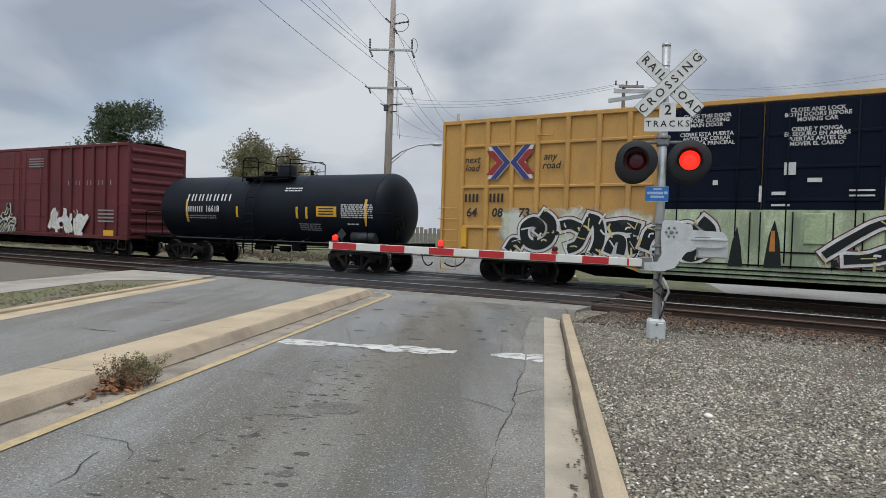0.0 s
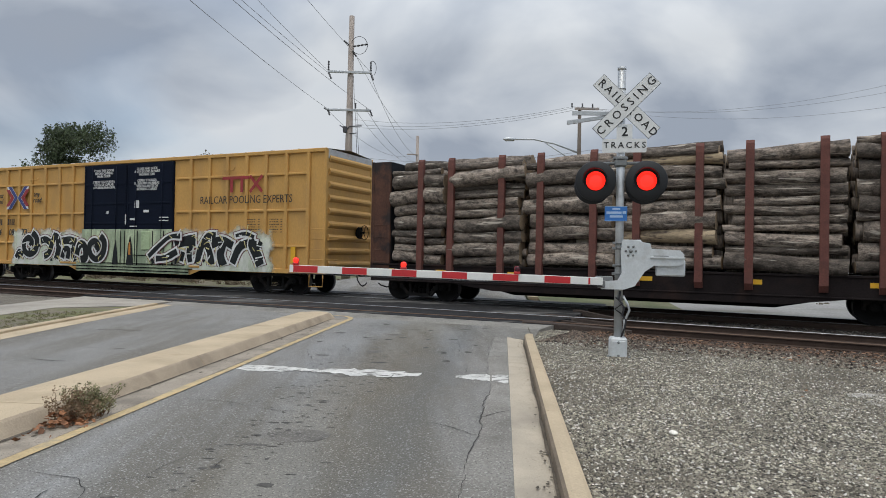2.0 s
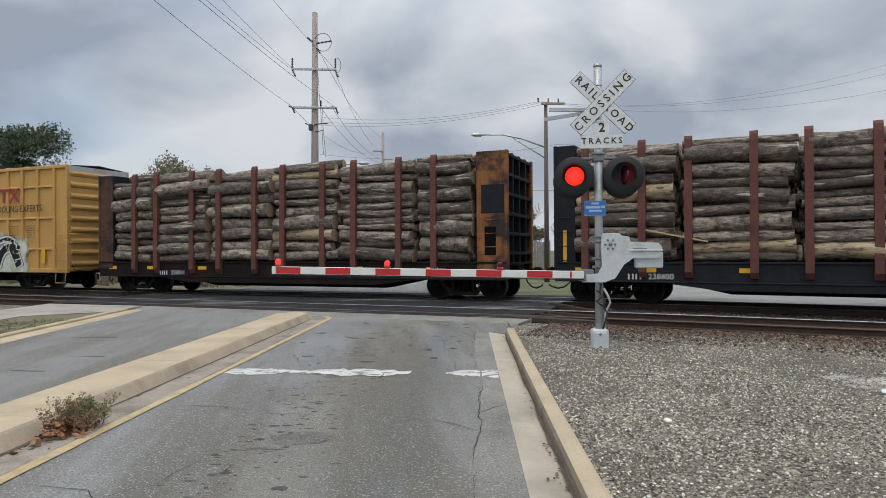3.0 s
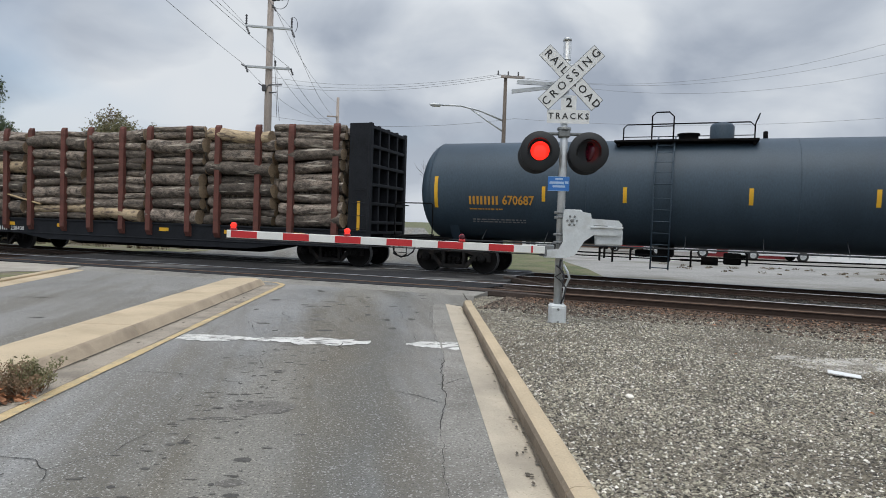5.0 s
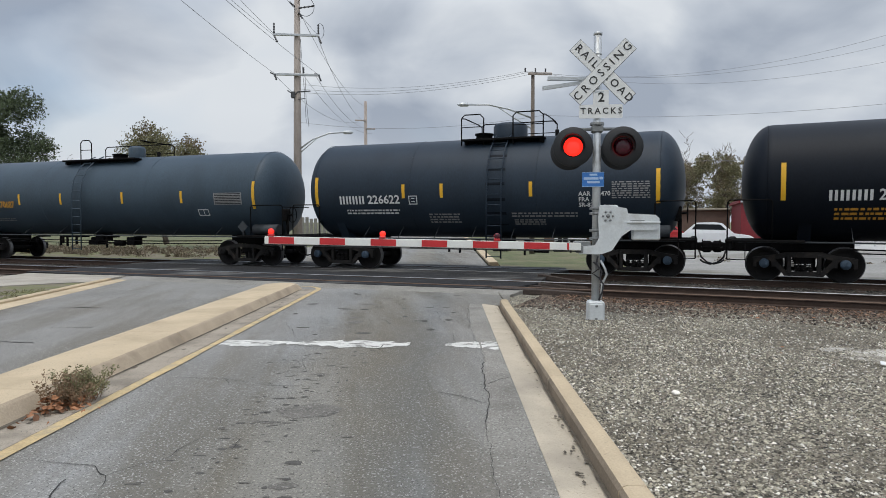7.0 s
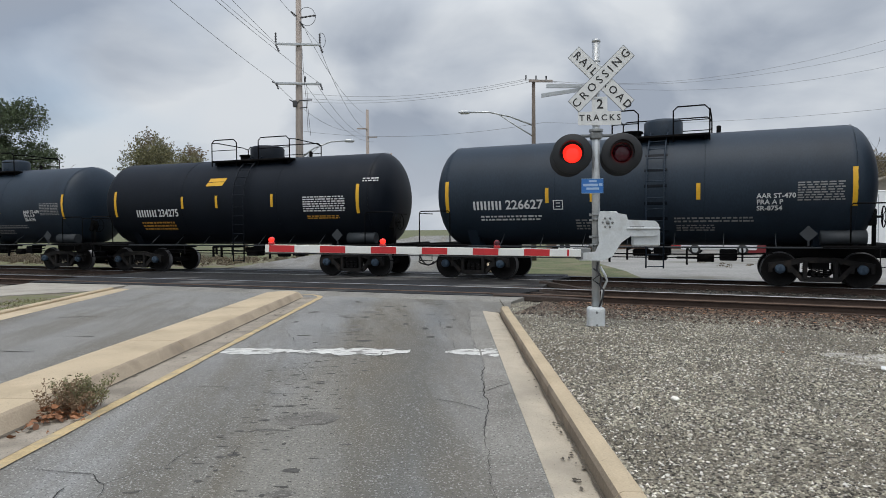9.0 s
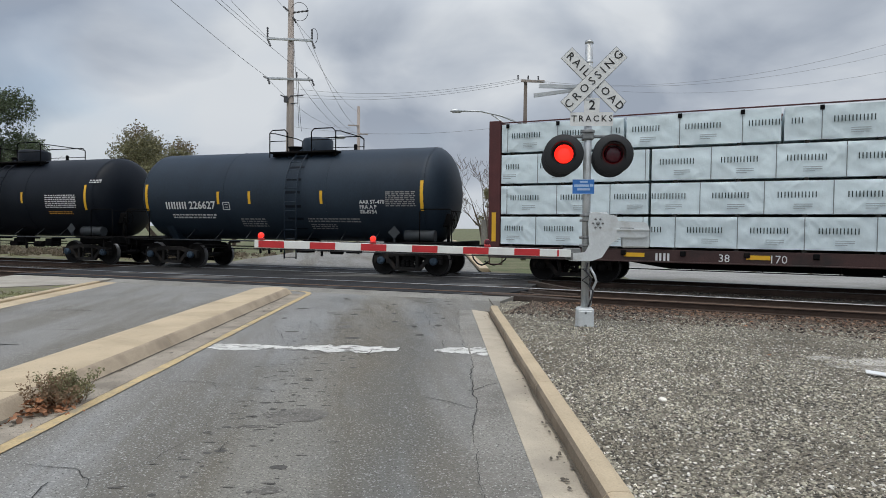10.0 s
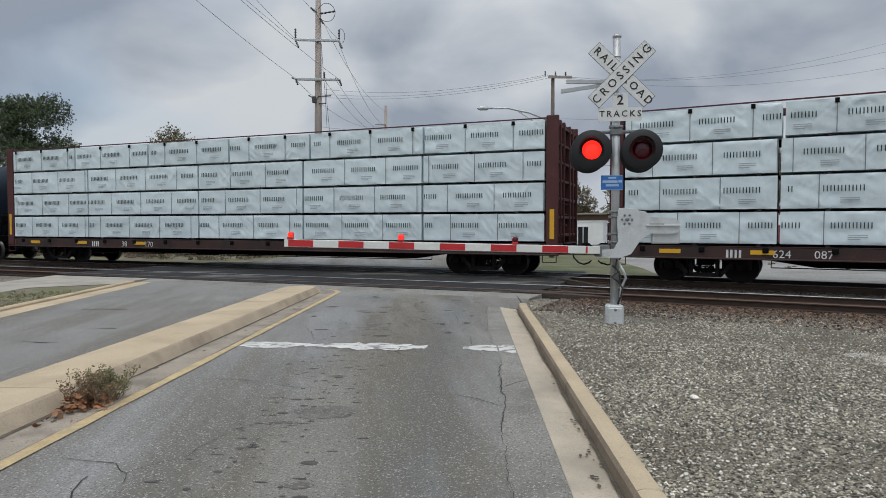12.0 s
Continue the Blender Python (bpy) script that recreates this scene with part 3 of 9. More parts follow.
def words(text, size, mat, parent, m, name="lettering", align="CENTER", sx=1.0, spacing=1.0, bold=0.0, slant=0.0):
    """Writing as thin raised letters. m: its place in the parent's space; x along the line, y up, z out of the surface."""
    cu = bpy.data.curves.new(name, "FONT")
    cu.body, cu.size, cu.align_x, cu.align_y, cu.extrude = text, size, align, "CENTER", 0.002
    cu.space_character = spacing
    cu.resolution_u, cu.offset, cu.shear = 2, bold * size, slant
    ob = bpy.data.objects.new(name, cu)
    me = bpy.data.meshes.new_from_object(ob)
    bpy.data.objects.remove(ob)
    me.transform(m @ Matrix.Diagonal((sx, 1, 1, 1)))
    me.materials.clear()
    me.materials.append(mat)
    o = new(name, me)
    o.parent = parent
    return o


def bars(bm, x, z, width, height, count, y=0.0, gap=0.25, out=-1, seed=0):
    """Plain bars in the place of writing, in a wall that faces out along y."""
    rng = random.Random(seed)
    w = width / max(count, 1)
    for i in range(count):
        g = w * gap
        k = rng.uniform(0.75, 1.0)
        box(bm, x + i * w, x + i * w + (w - g) * k, y, y + out * 0.004, z, z + height)


# ---- the setting ----
def sheet(name, corners, mat, z_under=0.12, label="", category="", step=0.0):
    """A slab with a flat top, from its corner points."""
    bm = BM()
    top = [bm.verts.new(p) for p in corners]
    low = [bm.verts.new(Vector(p) - Vector((0, 0, z_under))) for p in corners]
    n = len(corners)
    bm.faces.new(top)
    for i in range(n):
        bm.faces.new((top[i], top[(i + 1) % n], low[(i + 1) % n], low[i]))
    return setting(name, bm, mat, label, category)


def strip(bm, line, prof):
    """Sweep a profile of (across, z) along a line of (x, y) points in the road's axes; across grows to the right."""
    rings = []
    for i, (x, y) in enumerate(line):
        a, c = line[max(i - 1, 0)], line[min(i + 1, len(line) - 1)]
        d = Vector((c[0] - a[0], c[1] - a[1])).normalized()
        rings.append([bm.verts.new(rd(x + d.y * s, y - d.x * s, z)) for s, z in prof])
    for a, c in zip(rings, rings[1:]):
        for k in range(len(prof) - 1):
            bm.faces.new((a[k], a[k + 1], c[k + 1], c[k]))
    bm.faces.new(rings[0])
    bm.faces.new(rings[-1][::-1])


def lat_y(x, lat):
    """The road's y at which the line of that distance along the track meets the road's x."""
    return (lat - RX.dot(DN) * x) / RY.dot(DN)


CRACKS = (([(-0.18, 12.67), (-0.25, 9.85), (-0.16, 7.74), (-0.23, 6.34), (-0.22, 5.63), (-0.33, 4.77), (-0.3, 3.87), (-0.36, 2.4)], 0.010),
          ([(-3.38, 6.61), (-2.83, 6.57), (-2.26, 6.29), (-1.37, 6.14)], 0.008), ([(-3.42, 4.37), (-2.95, 4.24), (-2.72, 4.05), (-2.63, 3.91), (-2.61, 3.61), (-2.65, 3.0)], 0.010),
          ([(-2.72, 4.05), (-2.45, 4.39), (-2.38, 4.98), (-2.55, 5.92), (-2.83, 6.57)], 0.006), ([(-0.64, 6.05), (-0.46, 5.93), (-0.25, 5.72)], 0.008), ([(-0.28, 6.32), (0.04, 6.65)], 0.006),
          ([(-0.88, 12.39), (-0.6, 9.6), (-0.41, 8.01), (-0.18, 7.41)], 0.005), ([(-3.18, 10.33), (-2.56, 8.56), (-2.3, 8.3)], 0.006), ([(-3.5, 8.55), (-2.5, 8.3), (-1.2, 8.15), (-0.2, 8.2)], 0.008),
          ([(-2.61, 3.61), (-1.6, 3.2), (-0.6, 3.3)], 0.005))
SPOTS = ((-1.78, 5.45, 0.32, 0.22), (-2.03, 5.15, 0.12, 0.035), (-1.91, 6.77, 0.12, 0.03), (-2.09, 4.58, 0.05, 0.03), (-1.6, 4.28, 0.07, 0.04), (-2.17, 4.54, 0.04, 0.025), (-2.23, 5.12, 0.05, 0.025), (-2.11, 5.84, 0.06, 0.03), (-2.08, 8.17, 0.14, 0.08), (-2.09, 12.52, 0.2, 0.15), (-1.58, 3.91, 0.09, 0.07), (-1.53, 3.73, 0.05, 0.03), (-2.06, 10.3, 0.14, 0.2), (-2.15, 10.75, 0.1, 0.1), (-2.6, 7.33, 0.05, 0.03), (-2.25, 7.1, 0.06, 0.03), (-1.9, 6.7, 0.05, 0.03), (-2.0, 5.85, 0.06, 0.025), (-2.11, 5.41, 0.06, 0.03))


def ribbon(bm, pts, width, z, rng, jag=0.02, step=0.055):
    """A jagged thin crack along a line of points in the road's axes."""
    line = []
    for (x0, y0), (x1, y1) in zip(pts, pts[1:]):
        n = max(int(math.hypot(x1 - x0, y1 - y0) / step), 1)
        for k in range(n):
            f = k / n
            x, y = x0 + (x1 - x0) * f, y0 + (y1 - y0) * f
            q = [2.6 * jag * noise.noise(Vector((x * 1.7, y * 1.7, s))) + 1.1 * jag * noise.noise(Vector((x * 7, y * 7, s + 3))) + rng.uniform(-0.25, 0.25) * jag for s in (0.3, 9.1)]
            line.append((x + q[0], y + q[1]))
    line.append(pts[-1])
    rows = []
    for i, (x, y) in enumerate(line):
        a, c = line[max(i - 1, 0)], line[min(i + 1, len(line) - 1)]
        d = Vector((c[0] - a[0], c[1] - a[1]))
        d = d.normalized() if d.length else Vector((0, 1))
        w = width * max(0.08, 0.75 + 1.5 * noise.noise(Vector((x * 2.1, y * 2.1, 5.5))) + rng.uniform(-0.25, 0.25))
        rows.append((bm.verts.new(rd(x - d.y * w, y + d.x * w, z)), bm.verts.new(rd(x + d.y * w, y - d.x * w, z))))
    for a, c in zip(rows, rows[1:]):
        bm.faces.new((a[0], a[1], c[1], c[0]))


def spot(bm, rng, x, y, w, h, z):
    n = 14
    vs = [bm.verts.new(rd(x + w * math.cos(6.2832 * k / n) * rng.uniform(0.65, 1.1), y + h * math.sin(6.2832 * k / n) * rng.uniform(0.65, 1.1), z)) for k in range(n)]
    bm.faces.new(vs)


def road_wear():
    rng = random.Random(19)
    bm = BM()
    for k, (pts, w) in enumerate(CRACKS):
        ribbon(bm, pts, w * (0.42 if k else 0.3), 0.006, rng, jag=0.026)
    for _ in range(12):
        x, y, a = rng.uniform(-3.3, -0.2), rng.uniform(1.5, 13.0), rng.uniform(0, 6.28)
        pts = [(x, y)]
        for _k in range(rng.randint(2, 4)):
            a += rng.uniform(-0.7, 0.7)
            pts.append((pts[-1][0] + 0.22 * math.cos(a), pts[-1][1] + 0.22 * math.sin(a)))
        ribbon(bm, pts, 0.004, 0.006, rng)
    for _ in range(9):
        x, y = rng.uniform(-8.0, -5.2), rng.uniform(7, 17)
        ribbon(bm, [(x, y), (x + rng.uniform(0.2, 0.7), y + rng.uniform(-0.15, 0.15))], 0.012, 0.004, rng)
    setting("crack", bm, crack_mat, "dark jagged cracks in the asphalt", "crack", "stuff")
    # dirt gathered at the foot of the kerbs; the strips also paint in the corner's shade
    bm = BM()
    for xx, y0, y1, w in ((0.345, -8.0, 11.9, 0.016), (-4.035, -6.0, 15.0, 0.022)):
        n = int((y1 - y0) / 0.12)
        rows = []
        for k in range(n + 1):
            y = y0 + (y1 - y0) * k / n
            g = w * max(0.15, 0.7 + 1.6 * noise.noise(Vector((xx, y * 0.9, 0.2))) + 0.7 * noise.noise(Vector((xx, y * 4.0, 1.2))))
            q = (xx - g, xx + 0.012) if xx > 0 else (xx - 0.012, xx + g)
            rows.append((bm.verts.new(rd(q[0], y, 0.0095)), bm.verts.new(rd(q[1], y, 0.0095))))
        for a, c in zip(rows, rows[1:]):
            bm.faces.new((a[0], a[1], c[1], c[0]))
    for _ in range(34):
        x, y = -4.0 + abs(rng.gauss(0, 0.13)), rng.uniform(1.0, 14.5)
        spot(bm, rng, x, y, rng.uniform(0.008, 0.03), rng.uniform(0.01, 0.06), 0.0105)
    for _ in range(50):
        spot(bm, rng, 0.33 - abs(rng.gauss(0, 0.06)), rng.uniform(1.0, 12), rng.uniform(0.006, 0.018), rng.uniform(0.008, 0.03), 0.0105)
    setting("gutter_dirt_shade", bm, gutter_dirt_shade, "dark dirt, grit and painted corner shade along the kerbs", "dirt", "stuff")
    bm = BM()
    for x, y, w, h in SPOTS:
        if w > 0.08:
            spot(bm, rng, x, y, w, h, 0.0025)
    setting("oil_spot", bm, oil_spot, "faint dark oil stains on the asphalt", "stain", "stuff")
    bm = BM()
    for x, y, w, h in SPOTS:
        if w <= 0.08:
            spot(bm, rng, x, y, w, h, 0.0026)
    for _ in range(230):
        x, y = rng.gauss(-2.0, 0.3), rng.uniform(2.6, 11.5)
        if -3.4 < x < -0.2:
            spot(bm, rng, x, y, 0.012 + 0.045 * rng.random() ** 2, 0.008 + 0.022 * rng.random() ** 2, 0.0026)
    for _ in range(26):
        spot(bm, rng, rng.uniform(-3.3, -0.3), rng.uniform(9.0, 14.5), rng.uniform(0.04, 0.14), rng.uniform(0.03, 0.12), 0.0025)
    setting("asphalt_dent", bm, dent_mat, "small dark dents in the asphalt", "dent", "stuff")
    sheet("patched_edge", [rd(-0.36, -14, 0.003), rd(0.055, -14, 0.003), rd(0.055, 12.5, 0.003), rd(-0.18, 12.6, 0.003), rd(-0.25, 9.85, 0.003), rd(-0.16, 7.74, 0.003), rd(-0.23, 6.34, 0.003), rd(-0.22, 5.63, 0.003), rd(-0.33, 4.77, 0.003), rd(-0.3, 3.87, 0.003), rd(-0.36, 2.4, 0.003)], asphalt_pale, 0.01, "paler patched asphalt along the gutter", "road")


def build_ground():
    bm = BM()
    R = 1500
    quads(bm, [(-R, -R, -0.42), (R, -R, -0.42), (R, R, -0.42), (-R, R, -0.42)], [(0, 1, 2, 3)])
    setting("ground", bm, grass_mat, "flat rough grass and dirt reaching the horizon", "ground")
    # the approach road, as far as the crossing
    e = 13.55
    sheet("road", [rd(0.06, -14), rd(0.06, 12.6), rd(0.56, 12.28), rd(0.75, lat_y(0.75, e)), rd(-9.75, lat_y(-9.75, e)), rd(-8.75, 12.1), rd(-8.3, 8.9), rd(-7.9, 4), rd(-7.6, -14)],
          asphalt, 0.3, "worn grey cracked asphalt approach road", "road")
    # pale worn strip beside the track, then the dark crossing between the rails
    sheet("crossing_apron", [rd(0.75, lat_y(0.75, e), 0), rd(1.1, lat_y(1.1, 14.2), 0.05), rd(-10.4, lat_y(-10.4, 14.2), 0.05), rd(-9.75, lat_y(-9.75, e), 0)], asphalt_pale, 0.3,
          "pale worn asphalt strip beside the crossing", "pavement")
    for k, (l0, l1) in enumerate(((14.2, 14.62), (14.78, 16.06), (16.22, 18.95), (19.11, 20.39), (20.55, 21.6))):
        sheet("crossing_panel", [trk(-19.4, l0, 0.062), trk(-3.9 - 0.25 * (k % 2), l0, 0.062), trk(-4.1 + 0.3 * (k % 2), l1, 0.062), trk(-19.4, l1, 0.062)], asphalt_dark, 0.3,
              "dark worn asphalt crossing panel between the rails", "road")
    sheet("road_beyond", [rd(0.8, lat_y(0.8, 21.6), 0.05), rd(0.9, 60), rd(0.9, 160), rd(-8.6, 160), rd(-8.6, 60), rd(-9.6, lat_y(-9.6, 21.6), 0.05)], asphalt, 0.3, "grey asphalt road beyond the tracks", "road")
    bm = BM()
    strip(bm, [(0.9, 24.0), (0.92, 34), (0.95, 80)], [(0, 0.0), (0, 0.1), (0.35, 0.1), (0.4, -0.1)])
    setting("kerb_beyond", bm, concrete, "tan concrete kerb on the road beyond", "kerb")
    # verge and pale lot on the far side of the tracks
    sheet("verge", [rd(1.3, 21.6, 0.0), rd(5.6, 20.8, -0.04), rd(6.0, 24.5, -0.02), rd(6.5, 40, 0.0), rd(1.35, 60, 0.0)], grass_mat, 0.3, "green grass verge beside the road beyond", "grass")
    sheet("gravel_lot", [trk(-4.0, 22.0, -0.06), trk(90, 22.0, -0.06), trk(90, 75, -0.06), trk(-8, 75, -0.06)], far_lot_mat, 0.2, "pale grey gravel lot behind the tracks", "ground")
    sheet("dirt_strip", [trk(-75, 21.9, -0.07), trk(-19.6, 21.9, -0.07), trk(-19.6, 30, -0.07), trk(-75, 30, -0.07)], weedy_dirt, 0.2, "brown weedy dirt strip behind the tracks", "ground")
    sheet("gravel_shoulder", [trk(-75, 4, -0.012), trk(-16, 6, -0.012), trk(-16.5, 13.7, -0.012), trk(-75, 13.7, -0.03)], gravel_mat, 0.3, "dark gravel shoulder beside the tracks", "gravel")
    # right kerb and gutter
    bm = BM()
    strip(bm, [(0.06, -14), (0.06, 12.6)], [(0, -0.2), (0, 0.004), (0.30, -0.012), (0.30, -0.2)])
    setting("gutter", bm, gutter_mat, "tan concrete gutter along the road", "gutter")
    bm = BM()
    rng = random.Random(5)
    y, piece = -14.0, []
    cuts = [-14, -11, -8, -5, -2, 1.0, 3.62, 6.2, 9.2, 12.25]
    for a, c in zip(cuts, cuts[1:]):
        h = 0.125 if c < 12 else None
        pr = [(0, -0.2), (0, 0.09), (0.02, 0.118), (0.05, 0.13), (0.13, 0.13), (0.16, 0.118), (0.175, -0.2)]
        if h is None:
            strip(bm, [(0.36, a + 0.004), (0.36, 11.7)], pr)
            strip(bm, [(0.36, 11.7), (0.365, 12.0), (0.38, 12.25)], pr)
        else:
            strip(bm, [(0.36, a + 0.004), (0.36, c - 0.004)], pr)
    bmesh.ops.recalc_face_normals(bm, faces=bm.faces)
    # the road-facing side is coloured darker: grime, and its shade painted in
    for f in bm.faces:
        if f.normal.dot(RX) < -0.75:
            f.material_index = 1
    setting("kerb", bm, concrete, "tan concrete kerb between road and gravel", "kerb").data.materials.append(kerb_grime_shade)
    # the median: a tan kerbed island with a round nose, cast in lengths
    med = thing("median", "tan concrete median island with a rounded nose", "median", kind="structure")
    half = [(-0.42, -0.2), (-0.42, 0.09), (-0.37, 0.13), (-0.3, 0.14), (0.3, 0.14), (0.355, 0.135), (0.38, 0.115), (0.47, 0.0), (0.47, -0.2)]
    cuts = [-14, -11, -8, -5, -2, 1.4, 5.62, 8.55, 12.2, 15.25]
    base_y = 15.25
    for a, c in zip(cuts, cuts[1:]):
        bm = BM()
        strip(bm, [(-4.52, a + 0.006), (-4.52, c - (0.006 if c < 15 else 0))], half)
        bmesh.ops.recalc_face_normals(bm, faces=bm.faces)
        # shade on the side towards the road, painted as a darker tan
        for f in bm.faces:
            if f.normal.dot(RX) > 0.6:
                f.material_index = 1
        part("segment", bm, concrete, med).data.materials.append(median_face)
    n = 14
    nose = [(math.cos(math.pi * i / n), math.sin(math.pi * i / n)) for i in range(n + 1)]
    bm = BM()
    rings = []
    for s, z in ((0.47, -0.2), (0.47, 0.0), (0.38, 0.10), (0.3, 0.125)):
        rings.append([bm.verts.new(rd(-4.52 + cx * s, base_y + cy * s * 1.25, z)) for cx, cy in nose])
    for a, c in zip(rings, rings[1:]):
        for k in range(n):
            bm.faces.new((a[k], a[k + 1], c[k + 1], c[k]))
    bm.faces.new(rings[-1])
    part("nose", bm, concrete, med)
    bm = BM()
    strip(bm, [(-4.05, -14), (-4.05, base_y)], [(0, -0.2), (0.005, 0.004), (0.36, 0.006), (0.36, -0.2)])
    setting("median_gutter", bm, grey_gutter_mat, "grey concrete gutter along the median", "gutter")
    # yellow edge line, round the nose
    bm = BM()
    line = [(-3.62, -14)] + [(-3.62, 0.5 * k) for k in range(-20, 31)]
    line += [(-4.5 + 0.88 * math.cos(math.pi * k / 16), 15.1 + 0.95 * math.sin(math.pi * k / 16)) for k in range(1, 14)]
    rng = random.Random(3)
    rings = []
    for i, (x, y) in enumerate(line):
        a, c = line[max(i - 1, 0)], line[min(i + 1, len(line) - 1)]
        d = Vector((c[0] - a[0], c[1] - a[1])).normalized()
        w = 0.055 + rng.uniform(-0.012, 0.008)
        rings.append([bm.verts.new(rd(x - d.y * w, y + d.x * w, 0.009)), bm.verts.new(rd(x + d.y * w, y - d.x * w, 0.009))])
    for a, c in zip(rings, rings[1:]):
        bm.faces.new((a[0], a[1], c[1], c[0]))
    setting("yellow_line", bm, yellow_line, "faded yellow painted edge line", "road marking")
    # the worn stop line
    bm = BM()
    rng = random.Random(11)
    for x0, x1, widths in ((-3.56, -1.08, (0.34, 0.46, 0.34, 0.16, 0.26, 0.44, 0.46, 0.40, 0.14)), (-0.62, -0.19, (0.12, 0.36, 0.42)), (-0.165, 0.05, (0.46, 0.5))):
        n = int((x1 - x0) / 0.035)
        up, dn = [], []
        for i in range(n + 1):
            f = i / n * (len(widths) - 1)
            k = min(int(f), len(widths) - 2)
            w = widths[k] + (widths[k + 1] - widths[k]) * (f - k)
            x = x0 + (x1 - x0) * i / n
            yc = 8.52 - 0.045 * (x + 3.5)
            a, c = (0.09 * noise.noise(Vector((x * 6, s, 1.0))) + 0.07 * noise.noise(Vector((x * 19, s, 2.0))) for s in (0.2, 6.4))
            up.append(bm.verts.new(rd(x + rng.uniform(-0.01, 0.01), yc + max(w * 0.5 + a, 0.01), 0.005)))
            dn.append(bm.verts.new(rd(x + rng.uniform(-0.01, 0.01), yc - max(w * 0.5 + c, 0.01), 0.005)))
        for i in range(n):
            bm.faces.new((dn[i], dn[i + 1], up[i + 1], up[i]))
    setting("stop_line", bm, white_line, "worn broken white stop line", "road marking")
    road_wear()
    # left side: gutter, kerb, weeds strip and a pale walk
    left = [(-7.75, -14), (-7.9, 4), (-8.3, 8.9), (-8.72, 12.1), (-9.2, 16.5), (-9.45, 18.2)]
    bm = BM()
    strip(bm, left, [(-0.45, -0.2), (-0.45, 0.004), (0, 0.004), (0, -0.2)])
    setting("gutter_left", bm, concrete, "tan concrete gutter of the far lane", "gutter")
    bm = BM()
    strip(bm, [(x - 0.45, y) for x, y in left[:-1]] + [(-9.75, 17.6)], [(-0.16, -0.2), (-0.15, 0.055), (-0.12, 0.062), (-0.03, 0.062), (0, 0.04), (0, -0.2)])
    setting("kerb_left", bm, concrete, "tan concrete kerb of the far lane", "kerb")
    sheet("verge_left", [rd(-8.4, -14, 0.05), rd(-8.55, 4, 0.05), rd(-8.93, 8.9, 0.05), rd(-9.35, 12.1, 0.05), rd(-9.85, 16.4, 0.05), rd(-11.2, 15.2, 0.06), rd(-10.6, 8.9, 0.06), rd(-10.4, -14, 0.06)], weedy_dirt, 0.3, "dry weedy verge strip", "grass")
    sheet("walk_left", [rd(-10.4, -14, 0.075), rd(-10.62, 8.9, 0.075), rd(-11.2, 15.3, 0.075), rd(-9.8, 16.6, 0.06), rd(-9.76, lat_y(-9.76, 14.1), 0.055), rd(-13.2, lat_y(-13.2, 13.9), 0.055), rd(-12.6, 8.9, 0.075), rd(-12.4, -14, 0.075)], pale_concrete, 0.3, "pale concrete walk beside the far lane", "pavement")


def gravel_height(x, y):
    """Height of the gravel beside the road; it rises a little towards the middle and falls to the track."""
    lat = lat_of(Vector((x, y, 0)))
    h = 0.045 + 0.05 * noise.noise(Vector((x * 0.35, y * 0.35, 1.7))) + 0.018 * noise.noise(Vector((x * 1.6, y * 1.6, 4.1)))
    if lat > 11.0:
        h -= 0.12 * min((lat - 11.0) / 2.6, 1.0)
    return h


def build_gravel():
    bm = BM()
    nx, ny = 110, 130
    grid = {}
    for i in range(nx + 1):
        for j in range(ny + 1):
            f = (i / nx) ** 1.8
            x = 0.528 + 34 * f
            y = -14 + (j / ny) * 40
            p = rd(x, y)
            if lat_of(p) > 14.2:
                p -= DN * (lat_of(p) - 14.2)
            p.z = gravel_height(p.x, p.y) if i else 0.03
            grid[i, j] = bm.verts.new(p)
    for i in range(nx):
        for j in range(ny):
            vs = [grid[i, j], grid[i + 1, j], grid[i + 1, j + 1], grid[i, j + 1]]
            if (vs[0].co - vs[2].co).length > 1e-4 and (vs[2].co - vs[1].co).length > 1e-4 and (vs[0].co - vs[3].co).length > 1e-4:
                f = bm.faces.new(vs)
                f.smooth = True
    setting("gravel_bed", bm, gravel_mat, "grey crushed gravel beside the road", "gravel")


def stones(name, mat, count, seed, size, where, label):
    """Loose broken stones: small uneven solids, joined."""
    rng = random.Random(seed)
    vs, fs = [], []
    base = [(1, 0, 0), (-1, 0, 0), (0, 1, 0), (0, -1, 0), (0, 0, 1), (0, 0, -0.6)]
    tri = [(0, 2, 4), (2, 1, 4), (1, 3, 4), (3, 0, 4), (2, 0, 5), (1, 2, 5), (3, 1, 5), (0, 3, 5)]
    for _ in range(count):
        p = where(rng)
        if p is None:
            continue
        r = size(rng)
        a = rng.uniform(0, 6.28)
        ca, sa = math.cos(a), math.sin(a)
        o = len(vs)
        for bx, by, bz in base:
            k = r * rng.uniform(0.6, 1.25)
            x, y, z = bx * k + rng.uniform(-.3, .3) * r, by * k * 0.75 + rng.uniform(-.3, .3) * r, bz * k * 0.62
            vs.append((p[0] + x * ca - y * sa, p[1] + x * sa + y * ca, p[2] + z))
        fs += [tuple(o + i for i in t) for t in tri]
    me = bpy.data.meshes.new(name)
    me.from_pydata(vs, [], fs)
    me.materials.append(mat)
    ob = new(name, me)
    return tagged(ob, label, "gravel", "", "stuff")


def near_gravel(rng):
    d = rng.uniform(0.05, 1) ** 1.0
    y = 1.2 + 13.5 * d
    x = 0.56 + rng.uniform(0, 1) ** 1.15 * (3.0 + y * 0.95)
    p = rd(x, y)
    lat = lat_of(p)
    if lat > 14.1:
        return None
    return p.x, p.y, gravel_height(p.x, p.y) + 0.004


